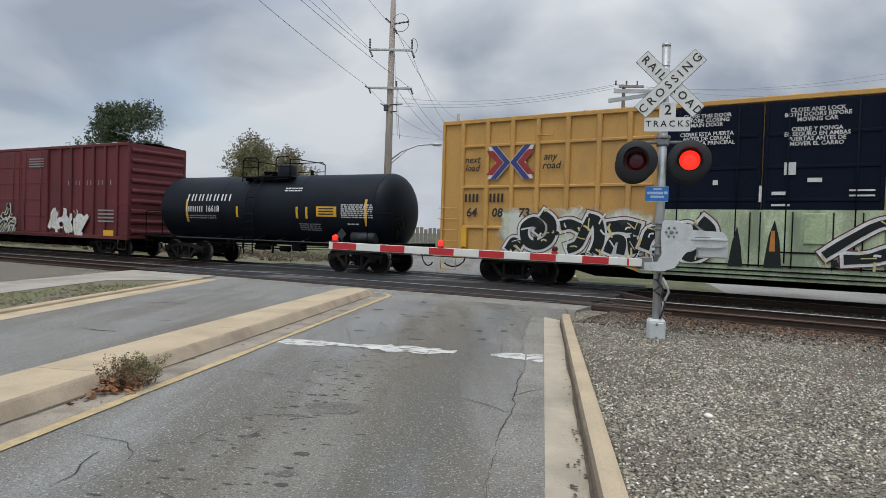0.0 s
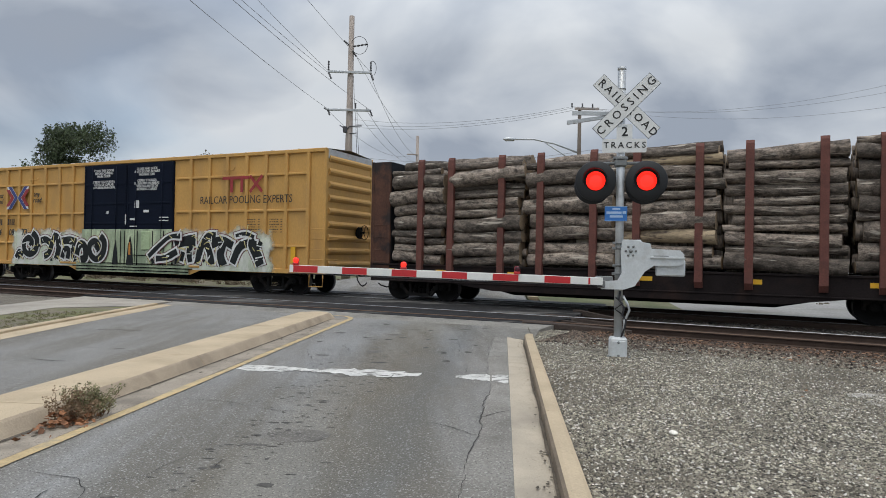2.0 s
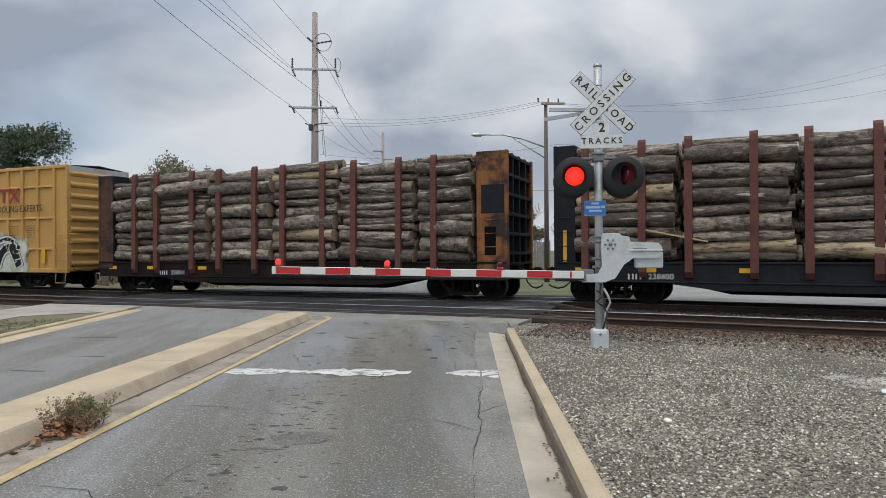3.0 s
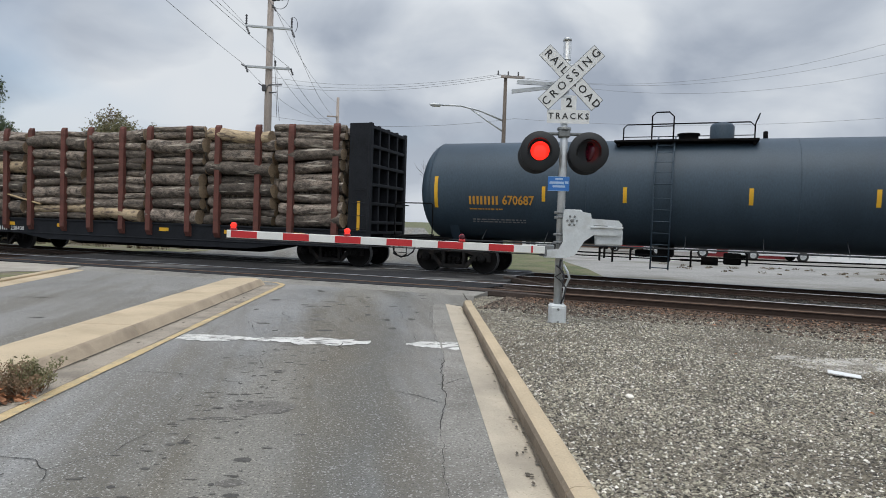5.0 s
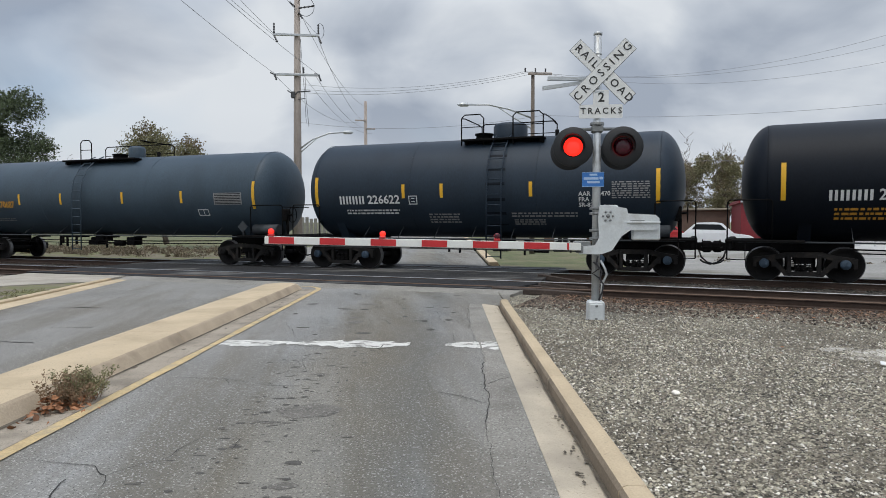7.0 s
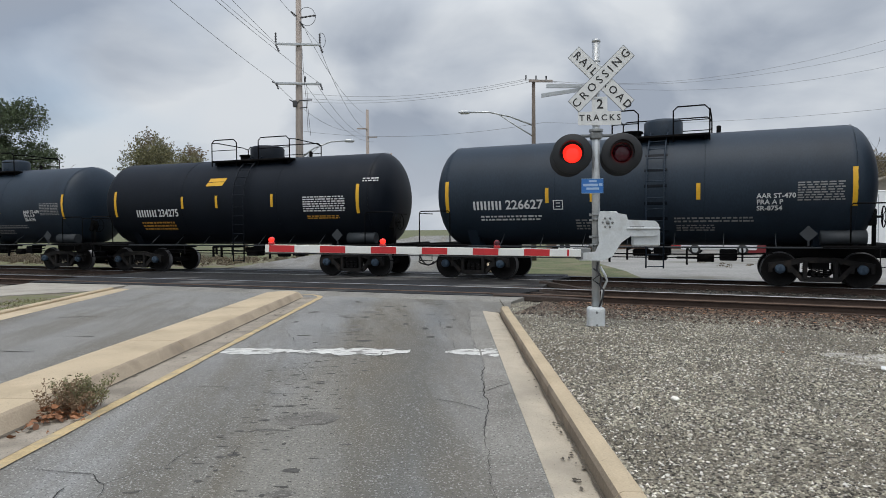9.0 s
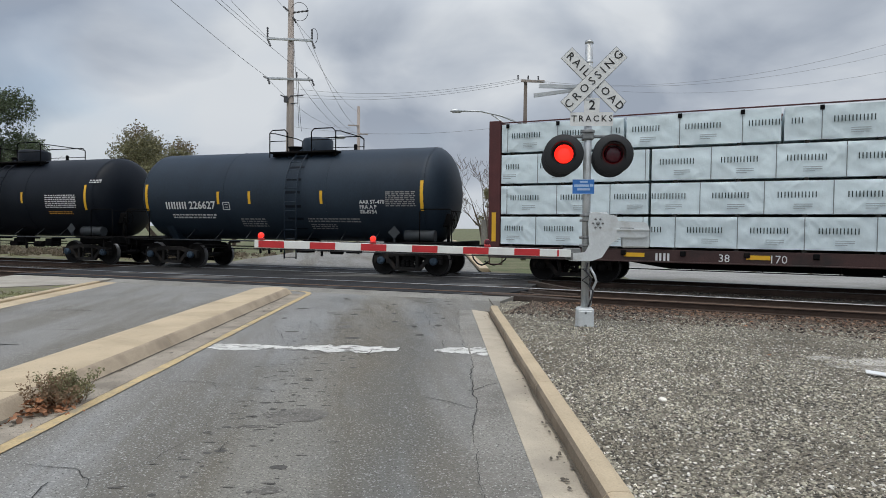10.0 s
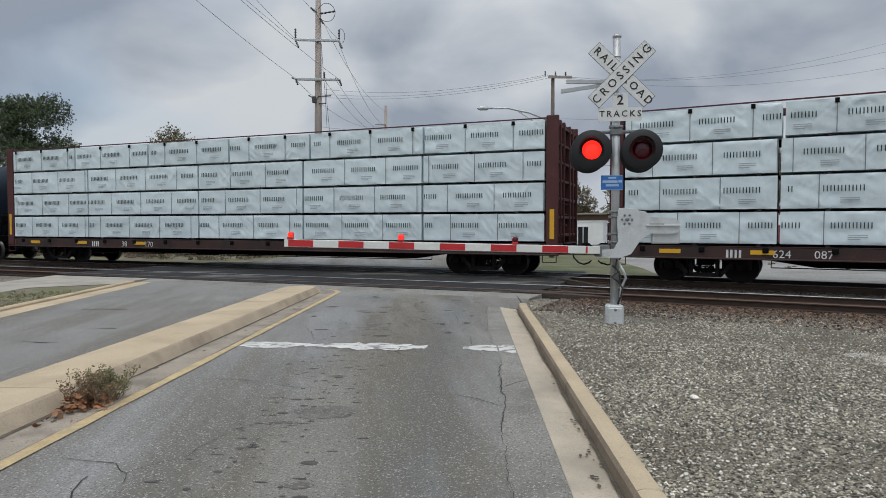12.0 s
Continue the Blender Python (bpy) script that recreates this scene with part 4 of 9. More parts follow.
def open_gravel(rng):
    """The same, thinning out towards the track."""
    p = near_gravel(rng)
    return None if p is None or rng.random() < (lat_of(Vector(p)) - 10.2) * 0.3 else p


def shoulder(rng):
    """Coarser stones where the gravel meets the near track."""
    u = -3.4 + 18 * rng.random() ** 1.25
    p = trk(u, 14.15 - 2.8 * rng.random() ** 2.3)
    return p.x, p.y, gravel_height(p.x, p.y) + 0.01


def side_ballast(rng):
    u = rng.choice((rng.uniform(-3.2, 26), rng.uniform(-3.2, 14), rng.uniform(-55, -19.8)))
    lat = rng.uniform(13.3, 22.2)
    p = trk(u, lat)
    return p.x, p.y, -0.1 + rng.uniform(0, 0.03)


def build_track():
    bm = BM()
    for u0, u1 in ((-90, -19.42), (-4.15, 110)):
        prof = [(13.6, -0.35), (14.0, -0.11), (21.4, -0.11), (22.4, -0.35)]
        n = 60
        rings = []
        for i in range(n + 1):
            u = u0 + (u1 - u0) * i / n
            rings.append([bm.verts.new(trk(u, l, z + 0.012 * noise.noise(Vector((u, l, 0))))) for l, z in prof])
        for a, c in zip(rings, rings[1:]):
            for k in range(3):
                bm.faces.new((a[k], a[k + 1], c[k + 1], c[k]))
    setting("track_bed", bm, ballast_mat, "dark ballast bed under the tracks", "ballast")
    tie_me = None
    along = [-90, -40, -20, -14] + [-10 + 0.5 * k for k in range(33)] + [10, 20, 50, 110]
    for name, lat in (("track_near", NEAR_LAT), ("track_far", TRAIN_LAT)):
        tr = thing(name, "railway track of rusty rails on old wooden ties", "railway track", kind="structure")
        for s in (-1, 1):
            bm = BM()
            prof = [(-0.075, -0.17), (0.075, -0.17), (0.075, -0.15), (0.012, -0.13), (0.012, -0.045), (0.036, -0.03), (0.036, -0.012)]
            prof += [(-0.036, -0.012), (-0.036, -0.03), (-0.012, -0.045), (-0.012, -0.13), (-0.075, -0.15)]
            c = lat + s * 0.755
            ends = [[bm.verts.new(trk(u, c + y, RAIL_TOP + z)) for y, z in prof] for u in along]
            n = len(prof)
            for a, d in zip(ends, ends[1:]):
                for k in range(n):
                    bm.faces.new((a[k], a[(k + 1) % n], d[(k + 1) % n], d[k]))
            rail = part("rail", bm, rail_side, tr)
            bm = BM()
            prof = [(-0.036, -0.012), (-0.030, -0.003), (-0.022, 0.0), (0.022, 0.0), (0.030, -0.003), (0.036, -0.012)]
            ends = [[bm.verts.new(trk(u, c + y, RAIL_TOP + z)) for y, z in prof] for u in along]
            for a, d in zip(ends, ends[1:]):
                for k in range(5):
                    bm.faces.new((a[k], a[k + 1], d[k + 1], d[k]))
            shiny = abs(c - NEAR_LAT) > 0.8 or c > NEAR_LAT
            part("rail_head", bm, rail_head if shiny else rail_dull, rail, "shiny worn rail head" if shiny else "dull rusty rail head")
        rng = random.Random(int(lat * 10))
        if tie_me is None:
            bm = BM()
            box(bm, -0.11, 0.11, -1.3, 1.3, -0.17, 0.0, 0.012)
            tie_me = mesh_of("tie", bm, tie_mat)
        u = -52.0
        while u < 45:
            if not -19.6 < u < -4.0:
                t = new("tie", tie_me)
                t.parent = tr
                t.matrix_local = Matrix.Translation(trk(u, lat + rng.uniform(-0.06, 0.06), RAIL_TOP - 0.172 + rng.uniform(-0.01, 0.004))) @ pose(0, 0, 0, 0, 0, TRACK_YAW + math.degrees(bend(u) - bend(u + 1)) + rng.uniform(-1.5, 1.5))
            u += 0.52 + rng.uniform(-0.03, 0.03)
    # broken timbers at the crossing's edge
    rng = random.Random(8)
    for k, (u, lat, ln, yaw, tilt) in enumerate(((-3.4, 14.45, 2.4, 6, 2), (-3.1, 14.8, 1.5, -14, 4), (-3.7, 16.5, 1.9, 12, 3), (-3.5, 17.6, 1.6, -24, 5), (-3.2, 15.7, 1.2, 30, 5))):
        bm = BM()
        box(bm, -ln / 2, ln / 2, -0.11, 0.11, -0.06, 0.06, 0.015)
        for v in bm.verts:
            v.co += Vector((0, rng.uniform(-0.012, 0.012), rng.uniform(-0.012, 0.012)))
        ob = tagged(part("timber", bm, tie_mat), "broken dark crossing timber lying by the rail", "timber", "broken crossing timbers")
        ob.matrix_world = Matrix.Translation(trk(u, lat, -0.005)) @ pose(0, 0, 0, 0, tilt, TRACK_YAW + yaw)


# ---- the train ----
RIDERS = []            # (thing, u at the clip's start, distance, height)
SPINNERS = []          # wheelsets: (object, rest pose, radius)


def shift(t):
    """How far the train has gone along the track."""
    return -10.778 * t - 0.0047 * t * t


# each car with its load: the stretch that it takes up at the clip's start, and how far its slack runs in on the curve
CARS = ((-43.5, -25.2, 0.22), (-24.2, -11.7, 0.22), (-10.3, 8.9, 0.22), (10.4, 26.9, 0.06), (28.1, 45.5, 0.0), (46.0, 62.9, 0.2), (63.1, 75.5, 0.2), (75.9, 88.5, 0.22), (89.0, 101.8, 0.22), (102.6, 125.8, 0.0), (127.0, 149.9, 0.0))


def car_frame(u0, t):
    """Where the car over u0 is at that time: its middle, its direction and its own u; both ends follow the curve."""
    a, c, slack = min(CARS, key=lambda r: abs((r[0] + r[1]) / 2 - u0) - (r[1] - r[0]) / 2)
    mid, h = (a + c) / 2, (c - a) * 0.36
    ends = []
    for s in (-h, h):
        u = mid + s + shift(t)
        ends.append(trk(u, TRAIN_LAT) + DU * slack * (1 + math.tanh((u + 0.5) / 2.5)))
    d = (ends[1] - ends[0]).normalized()
    return (ends[0] + ends[1]) / 2, d, mid


def rider(ob, u, lat=TRAIN_LAT, z=RAIL_TOP):
    ob.matrix_world = Matrix.Translation(trk_line(u, lat, z)) @ pose(0, 0, 0, 0, 0, TRACK_YAW)
    RIDERS.append((ob, u, lat, z))
    return ob


TRUCK = {}


def truck_meshes():
    if TRUCK:
        return TRUCK
    # a cast side frame with its arch, pedestals and a spring opening
    bm = BM()
    def beam(pts, w0):
        for (x0, z0), (x1, z1) in zip(pts, pts[1:]):
            d = Vector((x1 - x0, z1 - z0)).normalized() * (w0 / 2)
            prism(bm, [(x0 - d.x * 0.4 + d.y, z0 - d.y * 0.4 - d.x), (x1 + d.x * 0.4 + d.y, z1 + d.y * 0.4 - d.x), (x1 + d.x * 0.4 - d.y, z1 + d.y * 0.4 + d.x), (x0 - d.x * 0.4 - d.y, z0 - d.y * 0.4 + d.x)],
                  (0, -0.07, 0), (1, 0, 0), (0, 0, 1), (0, 1, 0), 0.13)
    beam([(-1.12, 0.54), (-0.72, 0.60), (-0.38, 0.68), (0.38, 0.68), (0.72, 0.60), (1.12, 0.54)], 0.13)
    beam([(-0.72, 0.56), (-0.40, 0.20), (0.40, 0.20), (0.72, 0.56)], 0.11)
    for x in (-0.33, 0.33):
        box(bm, x - 0.05, x + 0.05, -0.085, 0.06, 0.2, 0.68, 0.015)
    for x in (-1.1, -0.68, 0.68, 1.1):
        box(bm, x - 0.045, x + 0.045, -0.075, 0.07, 0.36, 0.58, 0.012)
    TRUCK["frame"] = mesh_of("side_frame", bm, truck_iron)
    bm = BM()
    for k in range(-1, 2):
        for j in range(5):
            lathe(bm, [(0, 0.055), (0.02, 0.07), (0.035, 0.055)], (k * 0.15, 0, 0.235 + j * 0.052), (0, 0, 1), 10)
    TRUCK["spring"] = mesh_of("spring_set", bm, wheel_steel)
    bm = BM()
    box(bm, -0.2, 0.2, -0.98, 0.98, 0.44, 0.68, 0.03)
    box(bm, -0.09, 0.09, -0.9, 0.9, 0.2, 0.3, 0.02)
    TRUCK["bolster"] = mesh_of("truck", bm, frame_black)
    # a wheelset: two dished wheels with flanges on one axle
    bm = BM()
    tube(bm, [(0, -1.0, 0), (0, 1.0, 0)], 0.085, 12)
    for s in (-1, 1):
        lathe(bm, [(-0.07, 0.0), (-0.09, 0.12), (-0.03, 0.16), (-0.02, 0.34), (-0.07, 0.37), (-0.072, 0.43)], (0, s * 0.76, 0), (0, s, 0), 32)
        lathe(bm, [(0.072, 0.0), (0.09, 0.12), (0.02, 0.17), (0.015, 0.33), (0.062, 0.37), (0.066, 0.425)], (0, s * 0.76, 0), (0, s, 0), 32)
        for k in range(6):
            a = k * math.pi / 3
            box(bm, -0.012, 0.012, s * 0.79, s * 0.85, 0.09, 0.13, 0, Matrix.Rotation(a, 4, "Y"))
    TRUCK["wheel"] = mesh_of("wheelset", bm, wheel_steel)
    bm = BM()
    lathe(bm, [(-0.072, 0.43), (-0.075, 0.455), (-0.045, 0.458), (-0.035, 0.43), (0.066, 0.425)], (0, 0, 0), (0, 1, 0), 32)
    TRUCK["tread"] = mesh_of("tread", bm, tread_steel)
    bm = BM()
    lathe(bm, [(0.0, 0.12), (0.10, 0.12), (0.12, 0.10), (0.125, 0.0)], (0, 0, 0), (0, -1, 0), 14)
    for k in range(3):
        box(bm, -0.018, 0.018, -0.15, -0.12, 0.035, 0.075, 0, Matrix.Rotation(k * 2.094, 4, "Y"))
    TRUCK["cap"] = mesh_of("bearing_cap", bm, bearing_blue)
    TRUCK["cap_dark"] = TRUCK["cap"].copy()
    TRUCK["cap_dark"].materials.clear()
    TRUCK["cap_dark"].materials.append(wheel_steel)
    return TRUCK


def add_truck(car, x, blue=False):
    T = truck_meshes()
    tr = new("truck", T["bolster"])
    tr.parent = car
    tr.matrix_local = pose(x, 0, 0)
    for s in (-1, 1):
        f = new("side_frame", T["frame"]); f.parent = tr; f.matrix_local = pose(0, s * 0.99, 0)
        g = tagged(new("spring_set", T["spring"]), kind="stuff"); g.parent = tr; g.matrix_local = pose(0, s * 0.99, 0)
        for w in (-0.89, 0.89):
            c = new("bearing_cap", T["cap"] if blue else T["cap_dark"]); c.parent = tr
            c.matrix_local = pose(w, s * 1.03, 0.457, 0, 0, 0 if s < 0 else 180)
    for w in (-0.89, 0.89):
        ws = new("wheelset", T["wheel"]); ws.parent = tr
        ws.matrix_local = pose(w, 0, 0.427)
        for s in (-1, 1):
            td = new("tread", T["tread"]); td.parent = tr
            td.matrix_local = pose(w, s * 0.76, 0.427, 0, 0, 0 if s > 0 else 180)
        SPINNERS.append((ws, w))
    return tr


def add_coupler(car, x, s):
    """Coupler, its pocket and an air hose at one end; s: which way it points."""
    bm = BM()
    box(bm, x, x + s * 0.42, -0.11, 0.11, 0.72, 0.93, 0.02)
    box(bm, x + s * 0.40, x + s * 0.66, -0.16, 0.15, 0.66, 0.98, 0.05)
    box(bm, x + s * 0.6, x + s * 0.72, -0.18, -0.02, 0.7, 0.94, 0.03)
    part("coupler", bm, frame_black, car)
    bm = BM()
    pts = [(x + s * 0.05, 0.35, 0.72), (x + s * 0.12, 0.33, 0.50), (x + s * 0.28, 0.25, 0.36), (x + s * 0.45, 0.14, 0.32), (x + s * 0.62, 0.03, 0.38), (x + s * 0.7, 0.0, 0.45)]
    tube(bm, pts, 0.025, 8)
    part("air_hose", bm, rubber, car)
    bm = BM()
    tube(bm, [(x + s * 0.12, -1.42, 1.05), (x + s * 0.12, -1.3, 0.83), (x + s * 0.12, -0.3, 0.82), (x + s * 0.5, -0.22, 0.8)], 0.014, 6)
    part("uncoupling_lever", bm, frame_black, car)


def brake_wheel(car, x, y, z, s):
    bm = BM()
    n = 20
    tube(bm, [(x, y + 0.26 * math.cos(6.283 * k / n), z + 0.26 * math.sin(6.283 * k / n)) for k in range(n)], 0.014, 6, closed=True)
    for k in range(5):
        a = 6.283 * k / 5
        tube(bm, [(x - s * 0.03, y, z), (x, y + 0.26 * math.cos(a), z + 0.26 * math.sin(a))], 0.01, 5)
    tube(bm, [(x, y, z), (x - s * 0.2, y, z)], 0.03, 8)
    box(bm, x - s * 0.36, x - s * 0.16, y - 0.14, y + 0.14, z - 0.22, z + 0.2, 0.03)
    part("hand_brake", bm, frame_black, car)


def ladder(bm, x, y, z0, z1, width=0.4, rungs=6, r=0.012, stand=0.07):
    for k in range(rungs):
        z = z0 + (z1 - z0) * k / (rungs - 1)
        tube(bm, [(x - width / 2, y, z), (x - width / 2, y - stand, z), (x + width / 2, y - stand, z), (x + width / 2, y, z)], r, 6)


def flat(m, x, y, z, tilt=0.0):
    """A place on the car's near side for writing."""
    return pose(x, y, z, 90 + tilt, 0, 0)


# ---- tank cars ----
def tank_shell(bm, half, R, zc, seg=56):
    head = 0.46 * R
    prof = []
    for k in range(11):
        a = math.pi / 2 * k / 10
        prof.append((-half + head - head * math.cos(a), R * math.sin(a)))
    body = [(-half + head + 0.03, R)] + [(-half + head + (2 * half - 2 * head) * f, R) for f in (0.2, 0.4, 0.6, 0.8)] + [(half - head - 0.03, R)]
    prof = prof + body + [(-x, r) for x, r in prof[::-1]]
    lathe(bm, prof, (0, 0, zc), (1, 0, 0), seg)


def on_tank(bm, x0, x1, z0, z1, R, zc, lift=0.004, side=-1, slope=0.0):
    """A patch that lies on the shell from height z0 to z1."""
    a0, a1 = math.asin(max(-1, min(1, (z0 - zc) / R))), math.asin(max(-1, min(1, (z1 - zc) / R)))
    n = 6
    r = R + lift
    rows = []
    for k in range(n + 1):
        a = a0 + (a1 - a0) * k / n
        dx = slope * (k / n)
        rows.append([bm.verts.new((x + dx, side * r * math.cos(a), zc + r * math.sin(a))) for x in (x0, x1)])
    for a, c in zip(rows, rows[1:]):
        bm.faces.new((a[0], a[1], c[1], c[0]))


def tank_words(text, size, mat, car, x, z, R, zc, sx=1.0, align="LEFT", spacing=1.0):
    a = math.asin((z - zc) / R)
    r = R + 0.008 + 0.18 * size * size / R
    return words(text, size, mat, car, pose(x, -r * math.cos(a), zc + r * math.sin(a), 90 - math.degrees(a), 0, 0), sx=sx, align=align, spacing=spacing, bold=0.02)


def tank_car(label, u, half, R, zc, trucks, paint, stripes, end_stripes, hatch, ladder_x, blue=False, platform_half=1.6, end_rail=True, frame_half=None, plat=None, near_rail=True, drop=0.12):
    """drop: how far the yellow stripes sit below the middle; hatch: (x of the fittings' housing, its length); stripes and end_stripes: their places along the car."""
    car = rider(thing("tank_car", label, "tank car", group="freight cars of the train"), u)
    frame_half = frame_half or half + 0.32
    bm = BM()
    tank_shell(bm, half, R, zc)
    shell = part("tank", bm, paint, car)
    for x in (-half + 0.62, -half * 0.33, half * 0.33, half - 0.62):
        bm = BM()
        n = 40
        ring = [(x, (R + 0.004) * math.cos(6.2832 * k / n), zc + (R + 0.004) * math.sin(6.2832 * k / n)) for k in range(n)]
        tube(bm, ring, 0.006, 4, closed=True)
        part("weld_band", bm, paint, shell)
    for k, x in enumerate(stripes):
        bm = BM()
        on_tank(bm, x - 0.05, x + 0.05, zc - 0.21 - drop, zc + 0.21 - drop, R, zc)
        part("reflective_stripe", bm, reflector_yellow, shell, "yellow reflective stripe")
    for x in end_stripes:
        bm = BM()
        on_tank(bm, x - 0.055, x + 0.055, zc - 0.48 - 0.6 * drop, zc + 0.44 - 0.6 * drop, R, zc, 0.006)
        part("reflective_stripe", bm, reflector_yellow, shell, "yellow reflective stripe")
    # stub frames, saddles and end sills
    for s in (-1, 1):
        bm = BM()
        box(bm, s * (trucks - 1.15), s * frame_half, -0.3, 0.3, 0.72, 1.06, 0.03)
        box(bm, s * (frame_half - 0.16), s * frame_half, -1.45, 1.45, 0.80, 1.08, 0.02)
        part("stub_sill", bm, frame_black, car)
        bm = BM()
        zb = zc - R
        for y in (-1, 1):
            prism(bm, [(0, 0), (0.5 * R, 0.0), (0.86 * R, zc - R * 0.42 - 1.0 - 0.1), (0.75 * R, zc - R * 0.6 - 1.0), (0.2, zb - 0.98 + 0.12)], (s * trucks - 0.15, 0, 1.0), (0, y, 0), (0, 0, 1), (1, 0, 0), 0.3)
        part("saddle", bm, paint, car)
        # the walkway and grab irons at the end
        bm = BM()
        box(bm, s * (trucks + 0.0), s * frame_half, -1.5, -1.1, 1.0, 1.05, 0.008)
        part("walkway", bm, frame_black, car)
        if end_rail:
            bm = BM()
            xa, xb = s * (half - 0.75), s * (frame_half - 0.05)
            tube(bm, [(xa, -1.46, 1.03), (xa, -1.46, 2.0), (xa + s * 0.05, -1.46, 2.06), (xb - s * 0.05, -1.46, 2.06), (xb, -1.46, 2.0), (xb, -1.46, 0.55)], 0.018, 7)
            tube(bm, [(xb, -1.46, 2.0), (xb, -0.5, 2.0)], 0.016, 6)
            tube(bm, [(xb, -1.46, 0.55), (xb - s * 0.42, -1.46, 0.55), (xb - s * 0.42, -1.46, 1.0)], 0.015, 6)
            part("end_rail", bm, frame_black, car)
        add_coupler(car, s * frame_half, s)
    bm = BM()
    tube(bm, [(-frame_half + 0.3, -1.42, 1.0), (frame_half - 0.3, -1.42, 1.0)], 0.026, 6)
    for k in range(7):
        x = -trucks + 1.0 + (2 * trucks - 2) * k / 6
        tube(bm, [(x, -1.42, 1.0), (x, -0.9, zc - R * 0.75)], 0.012, 5)
    part("side_rail", bm, placard_steel, car)
    hold = trucks + (-0.3 if near_rail else 0.18)
    # under the tank: two long rods on hangers, the valve group below the ladder, brake cylinder and box
    for y, zr, r in ((-0.95, 0.80, 0.022), (-0.75, 0.70, 0.018)):
        bm = BM()
        tube(bm, [(-trucks + 0.9, y, zr + 0.03), (-trucks * 0.4, y, zr), (trucks * 0.4, y, zr), (trucks - 1.05, y, zr + 0.04)], r, 6)
        part("brake_rod", bm, frame_black, car)
    for dx, zl in ((-2.9, 0.66), (-1.63, 0.58), (-1.5, 0.66), (-1.28, 0.56), (-0.8, 0.63), (0.75, 0.52), (2.1, 0.62)):
        x = ladder_x + dx
        if abs(x) > trucks - 1.2:
            continue
        bm = BM()
        box(bm, x - 0.025, x + 0.025, -0.98, -0.9, zl, 0.94, 0.006)
        box(bm, x - 0.02, x + 0.02, -0.95, -0.35, 0.90, 0.96, 0.006)
        part("hanger", bm, frame_black, car)
    bm = BM()
    box(bm, ladder_x - 0.25, ladder_x + 0.22, -0.9, -0.45, 0.62, 0.78, 0.02)
    box(bm, ladder_x - 0.12, ladder_x + 0.3, -0.7, -0.2, 0.75, zc - R + 0.04, 0.03)
    lathe(bm, [(0, 0.26), (0.16, 0.26), (0.2, 0.2), (0.2, 0.0)], (ladder_x - 0.5, -0.2, 0.72), (0, 0, 1), 14)
    part("bottom_outlet", bm, frame_black, car)
    bm = BM()
    tube(bm, [(ladder_x + 1.0, -0.75, 0.70), (ladder_x + 1.42, -0.75, 0.70)], 0.11, 14)
    tube(bm, [(ladder_x + 0.48, -0.75, 0.70), (ladder_x + 1.0, -0.75, 0.70)], 0.03, 8)
    part("brake_cylinder", bm, frame_black, car)
    bm = BM()
    box(bm, ladder_x + 1.55, ladder_x + 1.98, -0.8, -0.4, 0.63, 0.93, 0.03)
    part("brake_valve", bm, frame_black, car)
    bm = BM()
    tube(bm, [(hold + 0.27, -1.1, 1.24), (hold + 1.25, -1.1, 1.24)], 0.18, 16)
    part("air_reservoir", bm, placard_steel, car)
    bm = BM()
    prism(bm, [(0, -0.2), (0.2, 0), (0, 0.2), (-0.2, 0)], (hold, -1.40, 1.34), (1, 0, 0), (0, 0, 1), (0, -1, 0), 0.01)
    box(bm, hold - 0.02, hold + 0.02, -1.39, -1.32, 1.04, 1.26)
    part("placard_holder", bm, placard_steel, car)
    # side ladder, platform, hand rails and the fittings' housing on top
    bm = BM()
    top = zc + R
    for sx in (-0.22, 0.22):
        pts = [(ladder_x + sx, -(R + 0.12) * math.cos(a), zc + (R + 0.12) * math.sin(a)) for a in [radians(v) for v in (0, 20, 40, 58, 72)]]
        tube(bm, [(ladder_x + sx, -R - 0.12, 0.45)] + pts, 0.022, 6)
    for k in range(9):
        z = 0.5 + k * 0.3
        if z < zc:
            y = -R - 0.12
            tube(bm, [(ladder_x - 0.22, y, z), (ladder_x + 0.22, y, z)], 0.013, 5)
    for v in (6, 17, 28, 39, 50, 62):
        a = radians(v)
        tube(bm, [(ladder_x - 0.22, -(R + 0.12) * math.cos(a), zc + (R + 0.12) * math.sin(a)), (ladder_x + 0.22, -(R + 0.12) * math.cos(a), zc + (R + 0.12) * math.sin(a))], 0.013, 5)
    part("ladder", bm, paint, car)
    hx, hl = hatch
    bm = BM()
    pc = hx if plat is None else plat
    p0, p1 = pc - platform_half, pc + platform_half
    for y in (-0.85, 0.85):
        box(bm, p0, p1, y - 0.2, y + 0.2, top - 0.16, top - 0.10, 0.01)
    for x in (p0 + 0.1, p1 - 0.1):
        box(bm, x - 0.04, x + 0.04, -0.95, 0.95, top - 0.26, top - 0.12, 0.01)
    part("platform", bm, frame_black, car)
    for y in (-1.03, 1.03):
        for a, c in (((p0, hx - 0.55), (hx + 0.35, p1)) if near_rail else ((hx - 1.75, hx - 1.2),)) if y < 0 else ((p0, p1),):
            bm = BM()
            zt = top + 0.62
            pts = [(a, y, top - 0.3), (a, y, zt - 0.1), (a + 0.1, y, zt), (c - 0.12, y, zt), (c, y, zt - 0.12), (c, y, top - 0.3)]
            tube(bm, pts, 0.02, 7)
            tube(bm, [(a, y, top + 0.25), (c, y, top + 0.25)], 0.014, 6)
            part("hand_rail", bm, frame_black, car)
    for x in (p0, p1) if near_rail else (p1,):
        bm = BM()
        tube(bm, [(x, -1.03 if near_rail else -0.2, top + 0.52), (x, -0.7, top + 0.56), (x, 0.7, top + 0.56), (x, 1.03, top + 0.52)], 0.018, 6)
